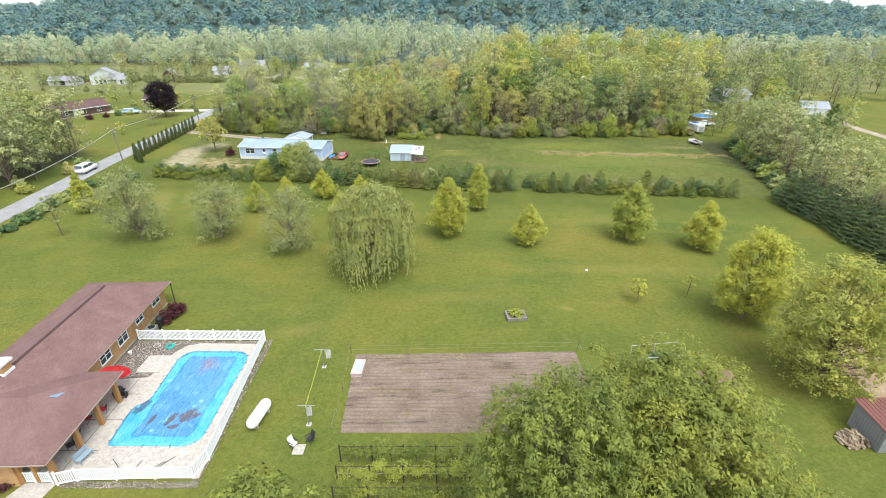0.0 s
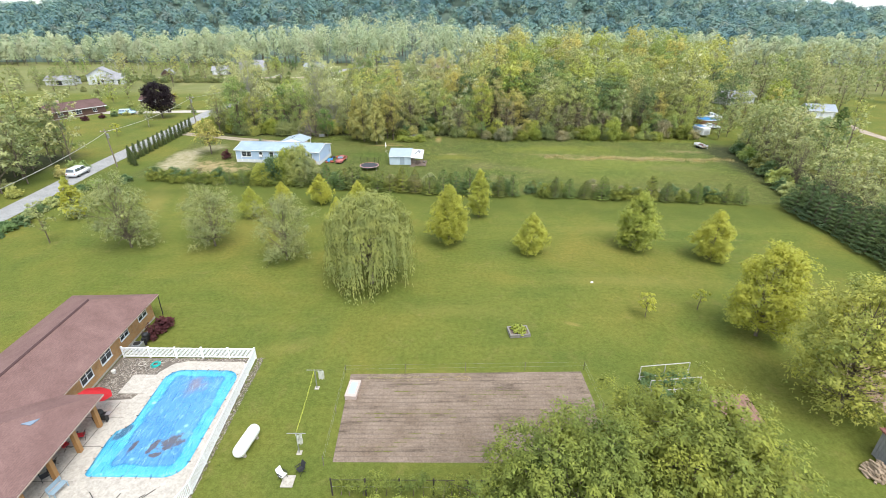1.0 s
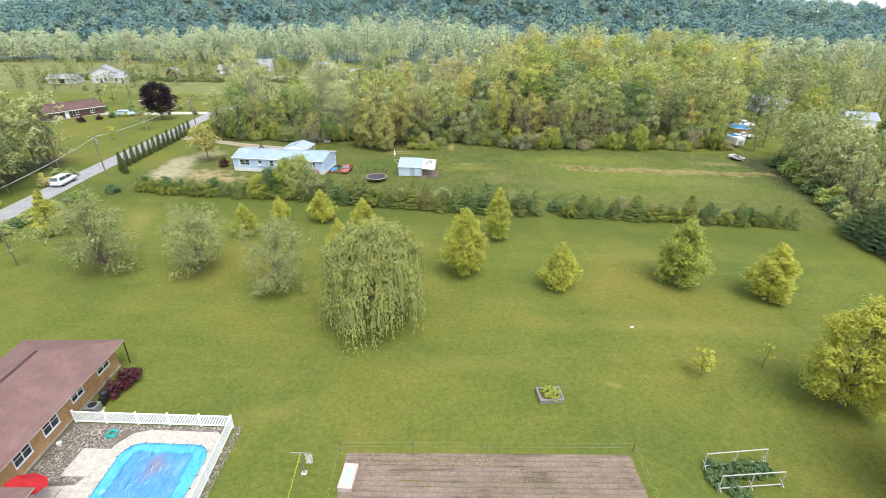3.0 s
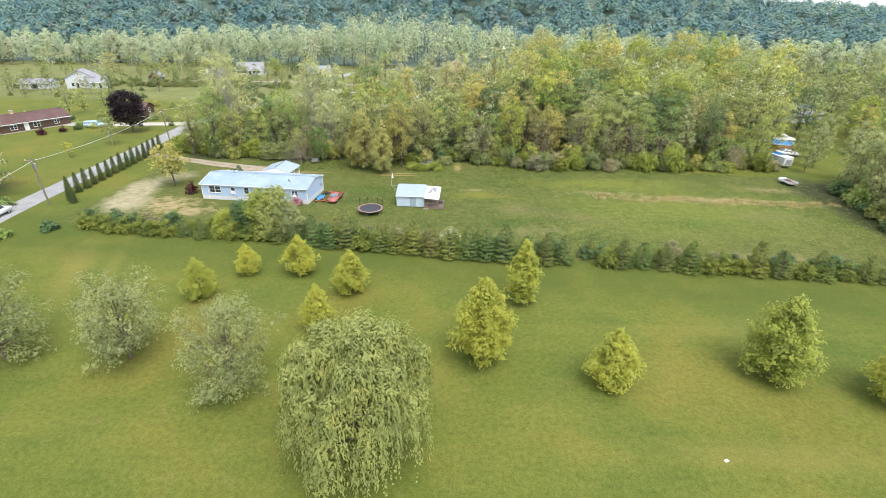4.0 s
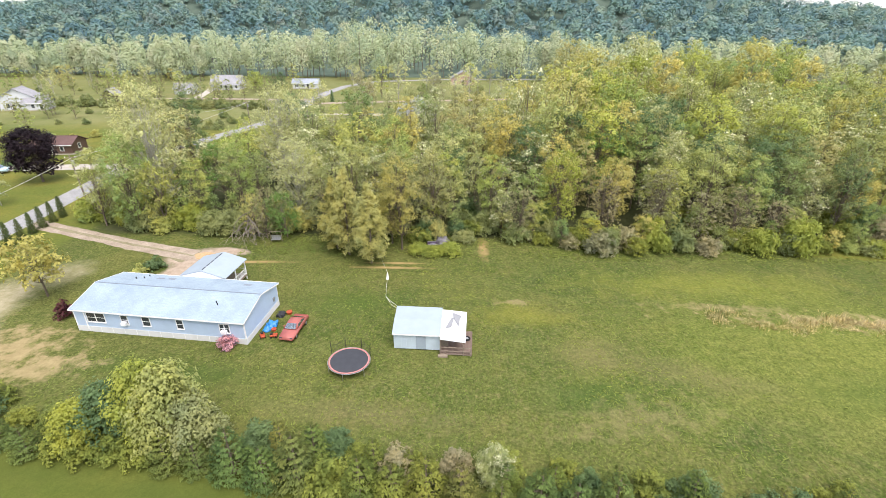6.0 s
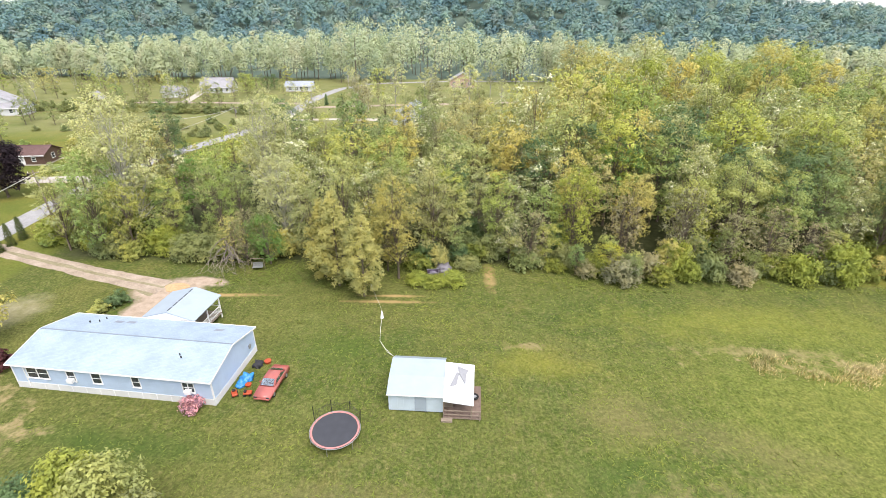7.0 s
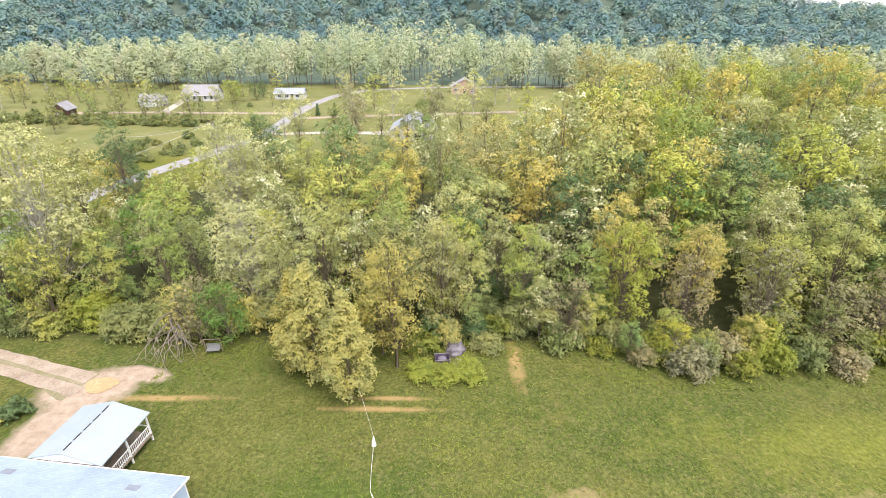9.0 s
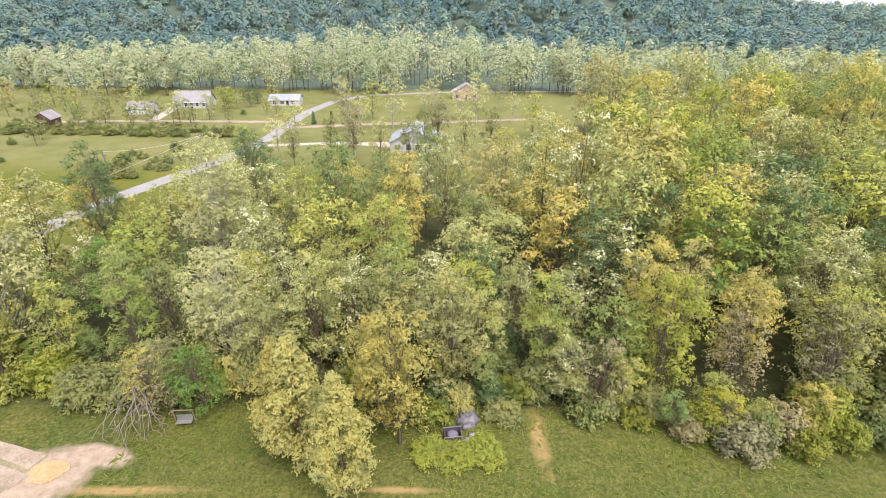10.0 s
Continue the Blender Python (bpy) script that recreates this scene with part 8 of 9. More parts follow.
# ---- vehicles ----
def car(name, at, turn, paint, label, kind="sedan", scale=1.0, category="car"):
    """A road vehicle facing -y: body shell from a side profile, glasshouse, glazing, wheels, lights, bumpers."""
    ob = thing(name, label, category, pose(at[0], at[1], at[2] if len(at) > 2 else 0.03, 0, 0, turn))
    ob.scale = (scale,) * 3
    if kind == "sedan":
        L, W = 4.75, 1.78
        low = [(-2.36, 0.35), (-2.38, 0.62), (-2.2, 0.76), (-1.1, 0.9), (0.0, 0.95), (1.45, 0.98), (2.25, 0.93), (2.37, 0.7), (2.36, 0.35)]
        cab = [(-1.15, 0.9), (-0.35, 1.38), (0.75, 1.42), (1.65, 0.97)]
        glass = ((-1.05, 0.95, -0.42, 1.33), (0.85, 1.36, 1.55, 1.0))
    elif kind == "van":
        L, W = 5.0, 1.95
        low = [(-2.5, 0.4), (-2.52, 0.8), (-2.3, 1.0), (-1.35, 1.12), (2.45, 1.12), (2.5, 0.8), (2.5, 0.4)]
        cab = [(-1.45, 1.1), (-0.75, 1.8), (2.2, 1.82), (2.46, 1.1)]
        glass = ((-1.38, 1.16, -0.8, 1.74), (2.24, 1.72, 2.44, 1.2))
    else:
        L, W = 5.4, 1.95
        low = [(-2.7, 0.45), (-2.72, 0.9), (-2.5, 1.05), (-1.3, 1.12), (2.65, 1.12), (2.7, 0.8), (2.7, 0.45)]
        cab = [(-1.35, 1.1), (-0.65, 1.75), (0.45, 1.78), (0.65, 1.1)]
        glass = ((-1.28, 1.16, -0.7, 1.7), (0.47, 1.7, 0.63, 1.2))

    def loft(profile, half, top, name, mat, parent):
        bm = bmesh.new()
        zs = [z for _, z in profile]
        zl, zh = min(zs), max(zs)
        sides = []
        for s in (-1, 1):
            sides.append([bm.verts.new((s * half * (1 - (1 - top) * ((z - zl) / (zh - zl)) ** 1.6), y, z)) for y, z in profile])
        n = len(profile)
        bm.faces.new(sides[0]), bm.faces.new(sides[1][::-1])
        for i in range(n):
            bm.faces.new((sides[0][i], sides[0][(i + 1) % n], sides[1][(i + 1) % n], sides[1][i]))
        bmesh.ops.bevel(bm, geom=bm.edges[:], offset=0.05, segments=2, affect="EDGES", clamp_overlap=True)
        return smooth(part(name, bm, mat, parent))

    body = loft(low, W / 2, 0.93, "body", paint, ob)
    roof = loft(cab, W / 2 * 0.93, 0.78, "cabin", paint, ob)
    zl, zh = cab[0][1], cab[1][1]
    for s in (-1, 1):
        def side_x(z):
            return s * (W / 2 * 0.93 * (1 - 0.22 * ((z - zl) / (zh - zl)) ** 1.6) + 0.006)
        y0, y1 = cab[0][0] + 0.35, cab[-1][0] - 0.35
        mid = (y0 + y1) / 2
        for a, b, c, d in ((y0, mid - 0.06, cab[1][0] + 0.05, mid - 0.06), (mid + 0.06, y1, mid + 0.06, cab[2][0] - 0.05)):
            bm = bmesh.new()
            vs = [bm.verts.new((side_x(z), y, z)) for y, z in ((a, zl + 0.08), (b, zl + 0.08), (d, zh - 0.1), (c, zh - 0.1))]
            bm.faces.new(vs)
            bmesh.ops.solidify(bm, geom=bm.faces[:], thickness=0.012)
            part("side_window", bm, CAR_GLASS, roof)
    for (ya, za, yb, zb), nm in zip(glass, ("windscreen", "rear_window")):
        bm = bmesh.new()
        hw = W / 2 * 0.74
        off = -0.02 if nm == "windscreen" else 0.02
        vs = [bm.verts.new(p) for p in ((-hw, ya + off, za + 0.05), (hw, ya + off, za + 0.05), (hw * 0.92, yb + off, zb + 0.05), (-hw * 0.92, yb + off, zb + 0.05))]
        bm.faces.new(vs)
        bmesh.ops.solidify(bm, geom=bm.faces[:], thickness=0.015)
        part(nm, bm, CAR_GLASS, roof)
    wheel_m = [to_mesh("tyre", rod((-0.1, 0, 0), (0.1, 0, 0), 0.32, sides=18)), to_mesh("rim", rod((-0.11, 0, 0), (0.11, 0, 0), 0.19, sides=14))]
    for y in (-L * 0.3, L * 0.3):
        for s in (-1, 1):
            w = part("wheel", wheel_m[0], RUBBER, ob, "", pose(s * (W / 2 - 0.12), y, 0.32))
            part("rim", wheel_m[1], STEEL, w, "", pose(s * 0.012, 0, 0))
    yf, yr = low[1][0], low[-2][0]
    zf = low[1][1] - 0.02
    for s in (-1, 1):
        part("headlight", box(s * W * 0.36 - 0.16, s * W * 0.36 + 0.16, yf - 0.03, yf + 0.06, zf - 0.07, zf + 0.06, bevel=0.015), GLASS, ob)
        part("tail_light", box(s * W * 0.38 - 0.13, s * W * 0.38 + 0.13, yr - 0.04, yr + 0.03, zf + 0.02, zf + 0.16, bevel=0.015), ORANGE, ob)
        part("mirror", box(s * (W / 2 + 0.02) - 0.08, s * (W / 2 + 0.02) + 0.08, cab[0][0] + 0.42, cab[0][0] + 0.52, zl + 0.1, zl + 0.22, bevel=0.015), paint, ob)
    part("bumper", box(-W * 0.45, W * 0.45, yf - 0.06, yf + 0.02, 0.34, 0.52, bevel=0.03), paint if kind == "sedan" else STEEL, ob)
    part("bumper", box(-W * 0.45, W * 0.45, yr - 0.02, yr + 0.06, 0.34, 0.52, bevel=0.03), paint if kind == "sedan" else STEEL, ob)
    if kind == "pickup":
        part("bed_floor", box(-W / 2 + 0.14, W / 2 - 0.14, 0.75, 2.6, 1.1, 1.135), BLACK, ob)
    return ob


car("car", (-21.75, 100.2), -7, RED_PAINT, "faded red sedan parked in the rough grass", "sedan", 0.93)
car("van", (-74.9, 89.0, 0.06), 184, WHITE_CAR, "white van on the asphalt lane", "van", 1.06, "van")
car("car", (-104.5, 156.4, 0.08), 105, BLUE_CAR, "pale blue car parked before the brown house", "van", 0.98)
car("car", (82.0, 137.4), 80, WHITE_CAR, "white sedan parked behind the trees", "sedan", 1.1)
car("pickup_truck", (89.5, 152.5), 80, WHITE_CAR, "white pickup truck parked behind the trees", "pickup", 1.15, "truck")
car("car", (-119.5, 276), 70, plain("dark_car_paint", (0.05, 0.055, 0.07), 0.25), "dark car parked by the far garages", "sedan")
car("car", (-74, 298), 80, plain("navy_car_paint", (0.03, 0.04, 0.08), 0.25), "dark car parked beside the far ranch", "sedan")


def camper():
    ob = thing("camper_trailer", "white camper trailer half under a blue tarpaulin", "camper", pose(74.6, 128.2, 0, 0, 0, 8))
    part("body", box(-1.15, 1.15, -2.4, 2.4, 0.55, 2.55, bevel=0.14), WHITE_CAR, ob)
    for x in (-0.95, 0.95):
        part("wheel", rod((x - 0.12, 0.3, 0.34), (x + 0.12, 0.3, 0.34), 0.34, sides=16), RUBBER, ob)
    for i in range(5):
        part("louvre", box(-0.7, 0.7, -2.46, -2.4, 0.9 + 0.22 * i, 1.0 + 0.22 * i), STEEL, ob)
    bm = bmesh.new()
    rows = [[bm.verts.new((-1.2 + 2.4 * i / 8, -0.6 + 3.1 * j / 8, 2.6 + 0.12 * noise.noise((i * 0.7, j * 0.7, 1)) - (0.55 if i in (0, 8) else 0.0) - (0.4 if j == 0 else 0))) for i in range(9)] for j in range(9)]
    for a, b in zip(rows, rows[1:]):
        for i in range(8):
            bm.faces.new((a[i], a[i + 1], b[i + 1], b[i]))
    bmesh.ops.solidify(bm, geom=bm.faces[:], thickness=0.02)
    part("tarpaulin", bm, TARP, ob, "wrinkled blue tarpaulin")
    part("hitch", rod((0, -2.4, 0.5), (0, -3.4, 0.45), 0.05), STEEL, ob)


camper()


def round_pool():
    ob = thing("round_pool", "round above-ground pool with a blue cover and timber-brown wall", "pool", pose(85.3, 146.5, 0))
    part("wall", rod((0, 0, 0), (0, 0, 1.2), 3.4, sides=32), plain("brown_pool_wall", (0.33, 0.19, 0.11), 0.7), ob)
    part("rim", ring_path(3.4, 0.09, 32, 6, 1.22), WHITE, ob)
    part("cover", rod((0, 0, 1.2), (0, 0, 1.27), 3.3, 3.1, 32), TARP, ob)


round_pool()


def utility_trailer():
    ob = thing("utility_trailer", "low open trailer loaded with scrap in the grass", "trailer", pose(68.0, 114.2, 0, 0, 0, 12))
    part("bed", box(-0.9, 0.9, -1.6, 1.6, 0.45, 0.52), TIMBER, ob)
    for x in (-0.9, 0.86):
        part("side_board", box(x, x + 0.04, -1.6, 1.6, 0.52, 0.9), WHITE, ob)
    part("end_board", box(-0.9, 0.9, 1.56, 1.6, 0.52, 1.0), WHITE, ob)
    part("load", ball(0.7, 0.5, at=(0, 0.1, 0.7)), plain("scrap", (0.16, 0.10, 0.10), 0.8, vary=0.5, scale=5), ob)
    for x in (-1.0, 1.0):
        part("wheel", rod((x - 0.1, 0, 0.3), (x + 0.1, 0, 0.3), 0.3, sides=16), RUBBER, ob)
    part("hitch", rod((0, -1.6, 0.45), (0, -2.6, 0.4), 0.04), STEEL, ob)


utility_trailer()


def scrap_bin():
    ob = thing("scrap_bin", "purple-grey open bin full of scrap behind the bush", "bin", pose(-7.2, 122.2, 0, 0, 0, 8), "yard clutter")
    side = plain("faded_purple_plastic", (0.13, 0.10, 0.16), 0.6, vary=0.4, scale=4)
    for x in (-0.75, 0.7):
        part("side_wall", box(x, x + 0.05, -0.55, 0.55, 0, 0.8), side, ob)
    for y in (-0.6, 0.55):
        part("end_wall", box(-0.75, 0.75, y, y + 0.05, 0, 0.8), side, ob)
    for y in (-0.63, 0.53):
        part("rim", box(-0.8, 0.8, y, y + 0.1, 0.8, 0.86), STEEL, ob, "pale rim")
    part("load", ball(0.5, 0.5, at=(0, 0, 0.55)), plain("bin_scrap", (0.22, 0.2, 0.27), 0.7, vary=0.7, scale=7), ob)


scrap_bin()
tarp = [(-5.9, 121.9, 0.35), (-5.5, 122.6, 0.28)]

# ---- clutter by the mobile home ----
def tarp_heap(x, y, r, mat, label, name):
    bm = ball(r, 0.55, sub=3)
    for v in bm.verts:
        v.co += v.normal * r * 0.85 * noise.noise(v.co * (2.6 / r) + Vector((x, y, 0)))
        v.co.z = max(0.0, v.co.z + r * 0.25)
    return smooth(solid(name, bm, mat, label, "clutter", group="yard clutter", m=pose(x, y, 0, 0, 0, x * 90)))


for x, y, r in tarp:
    tarp_heap(x, y, r, STEEL, "crumpled pale plastic sheet beside the scrap bin", "plastic_sheet")
tarp_heap(-24.6, 101.2, 0.6, TARP, "crumpled blue tarpaulin against the skirting", "tarpaulin")
tarp_heap(-24.9, 100.3, 0.45, TARP, "crumpled blue tarpaulin on the grass", "tarpaulin")
tarp_heap(-24.3, 103.2, 0.5, DARK, "dark heap of bags by the wall", "rubbish_bag")


def kid_car(x, y, turn):
    ob = thing("ride_on_toy", "orange plastic ride-on toy in the grass", "toy", pose(x, y, 0, 0, 0, turn), "yard clutter")
    ob.scale = (0.72, 0.72, 0.72)
    part("body", box(-0.35, 0.35, -0.55, 0.55, 0.2, 0.5, bevel=0.08), ORANGE, ob)
    part("seat", box(-0.2, 0.2, 0.1, 0.45, 0.5, 0.75, bevel=0.05), BLACK, ob)
    for sx in (-0.34, 0.34):
        for sy in (-0.35, 0.35):
            part("wheel", rod((sx - 0.07, sy, 0.17), (sx + 0.07, sy, 0.17), 0.17, sides=14), RUBBER, ob)


kid_car(-24.9, 98.9, 30)
kid_car(-23.7, 99.0, 100)
solid("plastic_tub", rod((0, 0, 0), (0, 0, 0.3), 0.28, 0.36, 16), ORANGE, "orange plastic tub in the grass", "tub", group="yard clutter", m=pose(-23.4, 103.6, 0))
solid("plastic_tub", rod((0, 0, 0), (0, 0, 0.22), 0.25, 0.3, 16), ORANGE, "orange plastic tub in the grass", "tub", group="yard clutter", m=pose(-24.1, 100.2, 0))


def small_bench():
    ob = thing("swing_seat", "white swing seat under the trees at the wood's edge", "swing seat", pose(-31.6, 123.4, 0, 0, 0, 5))
    for x in (-0.85, 0.85):
        part("upright", rod((x, 0.25, 0), (x, 0.1, 1.7), 0.05), TIMBER, ob)
    part("top_rail", rod((-0.9, 0.1, 1.7), (0.9, 0.1, 1.7), 0.05), TIMBER, ob)
    part("seat", box(-0.7, 0.7, -0.3, 0.2, 0.45, 0.5), STEEL, ob)
    for i in range(5):
        part("back_slat", box(-0.7, 0.7, 0.2, 0.23, 0.52 + 0.12 * i, 0.61 + 0.12 * i), STEEL, ob)


small_bench()
tarp_heap(-5.9, 124.4, 0.9, plain("old_appliance_scrap", (0.22, 0.21, 0.24), 0.5, vary=0.6, scale=4), "heap of scrap behind the bright bushes", "scrap_heap")
solid("earth_pit", prism([(-40.4 + (1.5 + 0.25 * math.sin(3 * a)) * math.cos(a), 118.2 + 1.15 * math.sin(a)) for a in (2 * math.pi * i / 20 for i in range(20))], -0.05, 0.055), loose("orange_sand", ((0.40, 0.27, 0.15), (0.5, 0.35, 0.2)), 4), "patch of orange sand in the gravel", "sand", "structure")


def bare_limbs():
    """A fallen, leafless limb with its twigs, reaching from the wood's edge to the turning place."""
    rng = np.random.default_rng(61)
    lines = []
    for k in range(15):
        a = radians(rng.uniform(200, 330))
        tip = np.array([-35.8 + rng.uniform(2.0, 4.6) * math.cos(a), 124.2 + rng.uniform(2.0, 4.4) * math.sin(a), rng.uniform(0.1, 1.6)])
        pts, rad = limb(rng, (-35.8 + rng.normal(0, 0.3), 124.6, rng.uniform(1.6, 4.5)), tip, 0.07, 0.015, 0.1, 7)
        lines.append((pts, rad))
        for _ in range(6):
            p = pts[rng.integers(2, 7)]
            lines.append(limb(rng, p, np.maximum(p + rng.normal(0, 0.7, 3) + [0, -0.3, -0.4], [-99, 0, 0.05]), 0.022, 0.006, 0.1, 4))
    solid("fallen_limb", tubes("fallen_limb", lines, 4), bark("weathered_dead_wood", (0.24, 0.21, 0.18)), "bare grey fallen limb sprawling beside the gravel turning place", "branch")


bare_limbs()

# ---- utility poles and lines ----
POLES = [(-70.6, 95.0, 8.4), (-75.0, 142.3, 8.2), (-67.3, 206.4, 8.2), (-86.5, 198.8, 6.0), (-62.0, 48.0, 8.4)]


def utility_pole(x, y, h, arm=True):
    ob = thing("utility_pole", "grey timber utility pole beside the lane", "utility pole", pose(x, y, 0, 1.5, -2, 10), "utility poles")
    part("shaft", rod((0, 0, -0.3), (0, 0, h), 0.16, 0.11, 10), POLE_WOOD, ob)
    if arm:
        a = part("crossarm", box(-1.0, 1.0, -0.06, 0.06, h - 0.55, h - 0.42), POLE_WOOD, ob)
        for sx in (-0.85, 0.0, 0.85):
            part("insulator", rod((sx, 0, h - 0.42), (sx, 0, h - 0.2), 0.05, 0.035, 8), WHITE, a)
    part("transformer", rod((0.3, 0, h - 1.9), (0.3, 0, h - 1.0), 0.22, sides=12), STEEL, ob)
    return ob


for x, y, h in POLES:
    utility_pole(x, y, h, h > 7)
lines = []
for (xa, ya, ha), (xb, yb, hb) in ((POLES[4], POLES[0]), (POLES[0], POLES[1]), (POLES[1], POLES[2]), (POLES[1], (-60, 150, 7)), (POLES[2], POLES[3])):
    t = np.linspace(0, 1, 24)[:, None]
    p = np.array([(xa, ya, ha - 0.5)]) * (1 - t) + np.array([(xb, yb, hb - 0.5)]) * t
    p[:, 2] -= 4 * 0.9 * (t * (1 - t))[:, 0]
    lines.append((p, np.full(24, 0.035)))
solid("overhead_line", tubes("overhead_line", lines[:3] + lines[4:], 4), plain("pale_cable", (0.55, 0.56, 0.52), 0.5), "pale sagging overhead cables along the lane", "cable")

# ---- houses further off ----
simple_house("bungalow", (-122.0, 145.0), 62, 17, 8.5, 2.5, 4.3, SIDING_BROWN, ROOF_BROWN, "low brown bungalow with a red-brown roof", ((3, 0.9, 1.5, 1.1, 2), (8.5, 0.9, 1.6, 1.2, 2), (13.5, 0.9, 1.2, 1.1, 2)), ((6.0, 0.95, 2.0, WHITE),), chimney=True)
simple_house("garage", (-108.5, 171.5), 6, 9.5, 6.5, 2.5, 3.9, SIDING_BROWN, ROOF_BROWN, "brown board garage with a red-brown roof", ((2.0, 1.0, 0.8, 0.9, 1), (7.2, 1.0, 0.8, 0.9, 1)), ((4.6, 1.0, 2.0, WHITE),), category="garage")
simple_house("farmhouse", (-166, 229), 20, 11, 8, 4.4, 7.4, SIDING_WHITE, ROOF_FAR, "white gabled farmhouse with a grey roof", ((2.5, 1.0, 1.0, 1.3, 1), (6, 1.0, 1.0, 1.3, 1), (9, 1.0, 1.0, 1.3, 1)), ((4.2, 1.0, 2.0, DARK),), along="y")
simple_house("farmhouse_wing", (-158, 229.5), 20, 7.5, 7, 2.7, 4.8, SIDING_WHITE, ROOF_FAR, "lower white wing of the farmhouse with a grey roof", ((3, 1.0, 1.0, 1.2, 1),), ((5.5, 1.0, 2.0, DARK),))
simple_house("farm_shed", (-184, 226), 8, 12, 7, 2.6, 4.0, SIDING_WHITE, ROOF_FAR, "long pale farm shed with a grey roof", ((3, 1, 1, 1, 1),), ((6, 2.4, 2.2, DARK),), category="shed")
simple_house("barn", (-140, 246), 10, 4.5, 6, 3.4, 5.4, SIDING_BROWN, ROOF_FAR, "small dark barn among trees", (), ((2.2, 1.6, 2.0, DARK),), along="y", category="barn")
simple_house("cape_house", (-116.5, 286.5), 5, 13.5, 8.0, 2.7, 6.2, SIDING_WHITE, ROOF_FAR, "white cape house with a steep grey roof", ((2.2, 0.9, 1.0, 1.3, 1), (4.6, 0.9, 1.0, 1.3, 1), (9.0, 0.9, 1.0, 1.3, 1), (11.4, 0.9, 1.0, 1.3, 1)), ((6.8, 1.0, 2.0, DARK),))
simple_house("garage", (-126, 272), 12, 8, 7, 2.6, 4.4, SIDING_WHITE, ROOF_FAR, "pale garage with a grey roof beside the lane", (), ((2.2, 2.4, 2.1, WHITE), (5.6, 2.4, 2.1, WHITE)), category="garage")
simple_house("ranch_cottage", (-81, 294), 4, 12.0, 7.5, 2.6, 4.2, SIDING_WHITE, ROOF_SLATE, "long low white cottage with a blue-grey roof", ((2.0, 0.9, 1.4, 1.1, 2), (5, 0.9, 1.4, 1.1, 2), (9.5, 0.9, 1.4, 1.1, 2)), ((7.2, 1.0, 2.0, DARK),))
simple_house("grey_house", (-23.5, 220.5), 0, 13.0, 12.0, 3.0, 6.4, SIDING_WHITE, ROOF_SLATE, "pale house with a blue-grey roof in a clearing", ((2.0, 1.0, 1.2, 1.4, 2), (5.0, 1.0, 1.2, 1.4, 2), (10.5, 1.0, 1.2, 1.4, 2)), ((7.8, 1.8, 2.1, DARK),), along="y")
simple_house("brick_house", (-6.0, 314.5), 0, 12.5, 9.0, 3.0, 6.6, BRICK_PINK, ROOF_FAR, "pink brick house with a dark roof before the trees", ((2.2, 1.0, 1.3, 1.4, 2), (9.8, 1.0, 1.3, 1.4, 2)), ((6.2, 1.2, 2.1, DARK),), along="y")
simple_house("garage", (122.0, 154.0), -20, 7.6, 7.5, 2.7, 4.2, SIDING_WHITE, ROOF_SLATE, "white two-door garage with a blue-grey roof", (), ((2.1, 2.6, 2.2, WHITE), (5.7, 2.6, 2.2, WHITE)), category="garage")
simple_house("white_house", (108, 178), 20, 14, 8, 2.8, 4.8, SIDING_WHITE, ROOF_FAR, "white house with a pale roof among trees", ((3, 1, 1.4, 1.2, 2), (10, 1, 1.4, 1.2, 2)), ((6.5, 1.0, 2.0, DARK),))


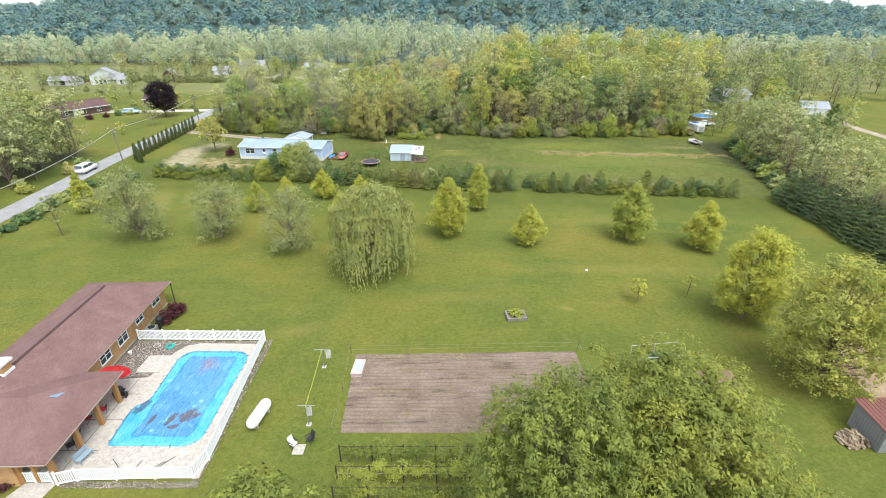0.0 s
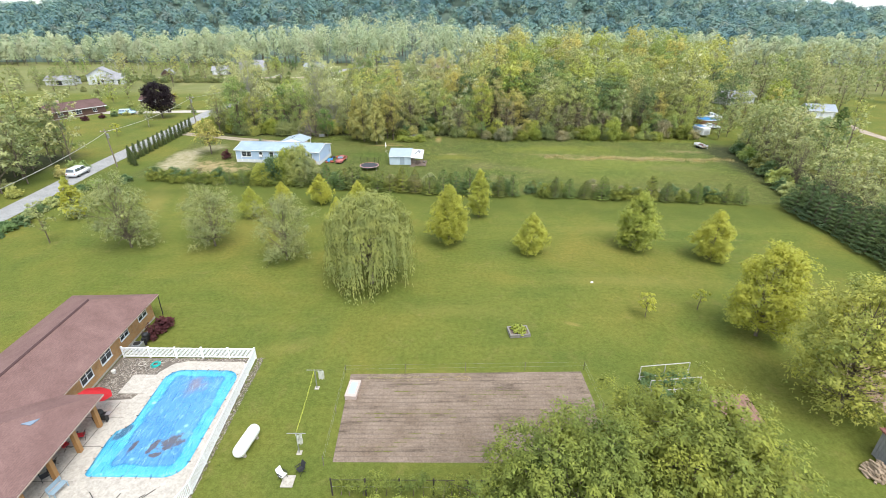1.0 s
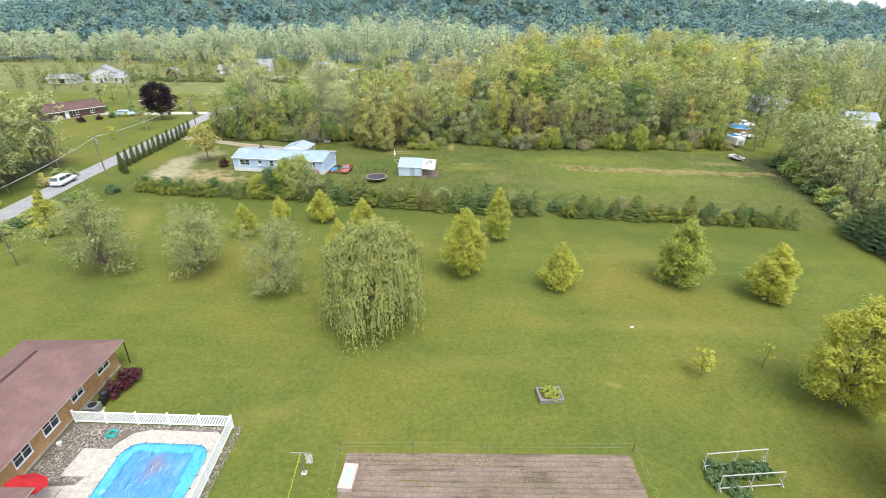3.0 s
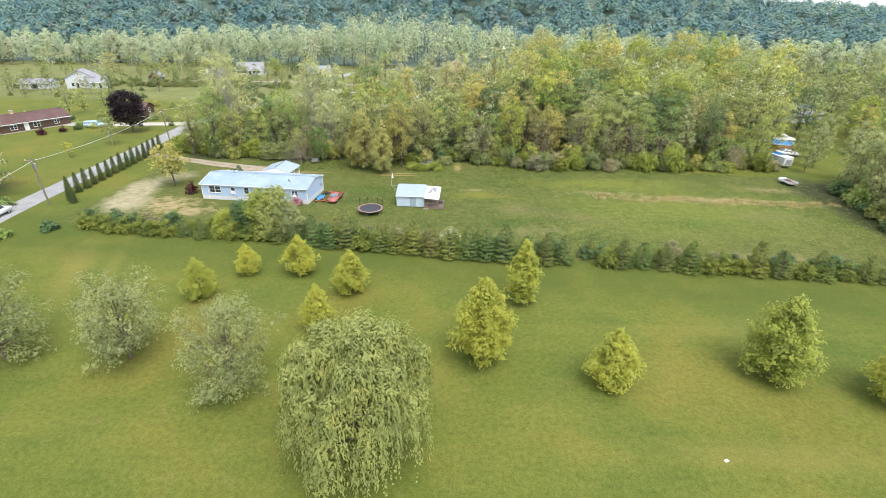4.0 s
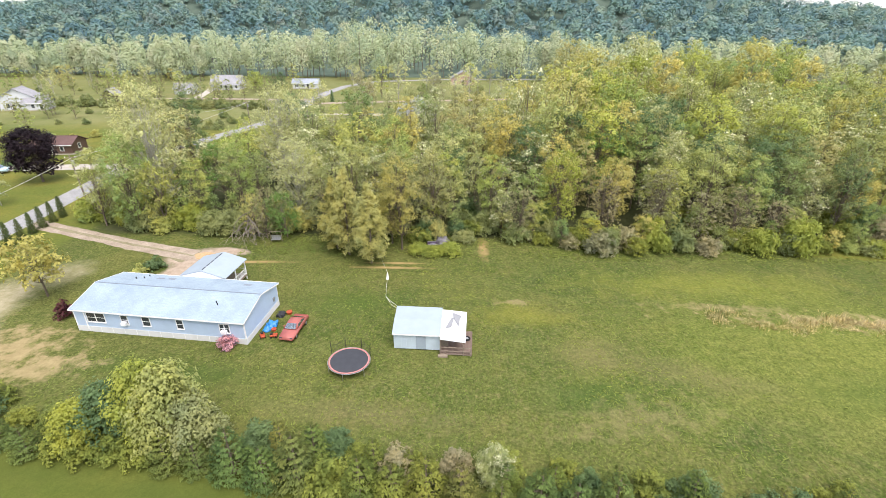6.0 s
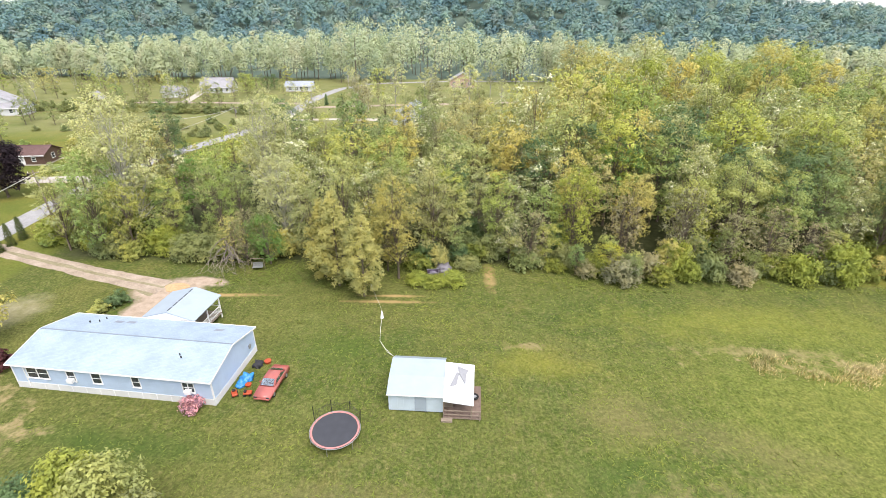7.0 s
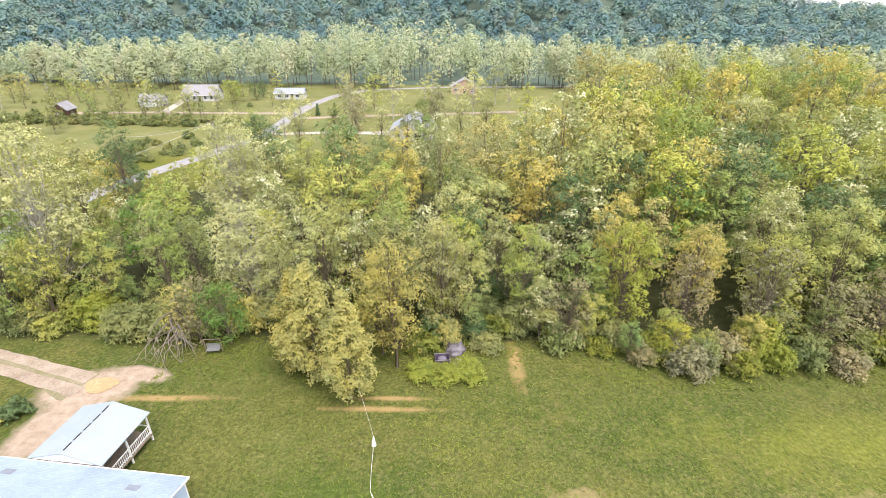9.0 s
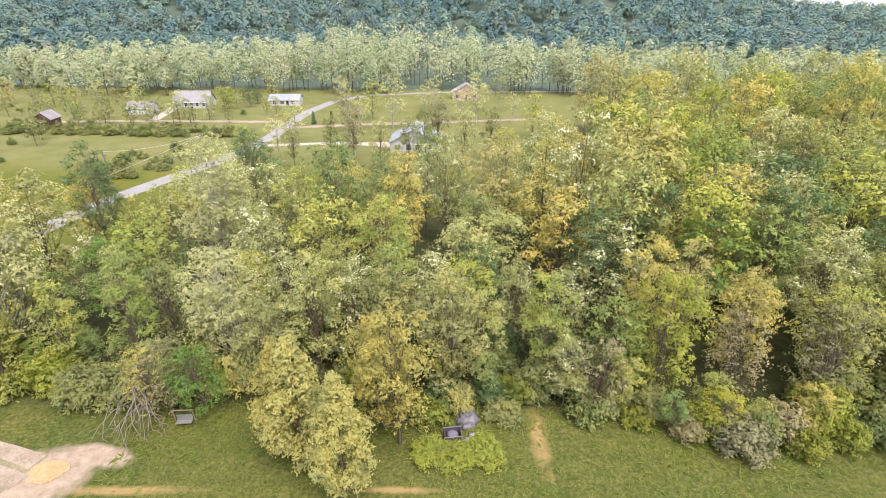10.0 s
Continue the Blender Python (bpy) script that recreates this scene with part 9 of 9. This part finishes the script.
# ---- rough meadow grass ----
def meadow_grass():
    rng = np.random.default_rng(44)
    n = 44000
    x, y = rng.uniform(-63, 72, n), rng.uniform(82, 126.5, n)
    low = 83.5 - (x + 30) * 0.11
    keep = (y > low) & ~((x > -46) & (x < -24.5) & (y > 96) & (y < 114)) & ~((x > -10.6) & (x < -1.5) & (y > 96) & (y < 103)) & ~((x < -36) & (y > 108)) & ~((x < -44) & (y > 88))
    keep &= ~((np.abs(x + 21.6) < 1.2) & (np.abs(y - 100.7) < 2.7)) & (np.hypot(x + 14.4, y - 94.2) > 2.0)
    clump = np.array([noise.noise((a * 0.12, b * 0.12, 5)) for a, b in zip(x, y)])
    keep &= rng.uniform(-0.6, 0.5, n) < clump + 0.1
    for px, py, rx, ry in ((48, 103.5, 20, 2.0), (30, 106.5, 10, 1.1), (3.5, 104.5, 5, 1.6)):
        keep &= (np.hypot((x - px) / rx, (y - py) / ry) > 1) | (rng.uniform(0, 1, n) < 0.25)
    x, y = x[keep], y[keep]
    m = len(x)
    tall = np.repeat(0.2 + 0.28 * rng.uniform(0, 1, m) ** 2 + 0.3 * (y > 119), 4)
    at = np.repeat(np.stack([x, y, np.zeros(m)], 1), 4, 0) + rng.normal(0, 0.2, (4 * m, 3)) * [1, 1, 0]
    out = rng.normal(0, 0.8, (4 * m, 3))
    out[:, 2] = 0.12
    quads = leaf_quads(rng, at, out, 1.0, 0.3, 0, 0.2, 0.0, 1.0, 3).reshape(-1, 3, 6)
    quads[:, :, 3:] = (0, 0, 1)
    quads[:, :, :3] = (quads[:, :, :3] - at[:, None]) * tall[:, None, None] + at[:, None]
    grass = foliage("meadow_grass_blades", [(0.112, 0.138, 0.03), (0.117, 0.141, 0.031)], 0.25, leafy=0.12, clump_size=0.06, mottle=0.24)
    solid("meadow_grass", leaf_mesh("meadow_grass", quads.reshape(-1, 6), sides=3), grass, "tufts of rough green and straw meadow grass", "grass", "stuff")



def standing_straw():
    """Last year's dry stalks left standing in the meadow."""
    rng = np.random.default_rng(45)
    n = 12000
    x = rng.uniform(26, 70, n)
    y = 103.7 - (x - 30) * 0.05 + rng.normal(0, 0.9, n) + 0.8 * np.sin(x * 0.5)
    clump = np.array([noise.noise((a * 0.35, b * 0.6, 8)) for a, b in zip(x, y)])
    keep = rng.uniform(-0.5, 0.5, n) < clump
    at = np.stack([x[keep], y[keep], np.zeros(keep.sum())], 1)
    v = leaf_quads(rng, at, np.tile((0.0, 0.0, 1.0), (len(at), 1)), 0.42, 0.045, 0, 0.3, 0.0, 0.0, 3)
    dry = foliage("standing_dry_stalks", [(0.42, 0.34, 0.17), (0.40, 0.33, 0.17)], 0.2, leafy=0.2)
    solid("dry_stalks", leaf_mesh("dry_stalks", v, sides=3), dry, "pale dry stalks standing in a strip of the meadow", "stalks", "stuff")


meadow_grass()
standing_straw()
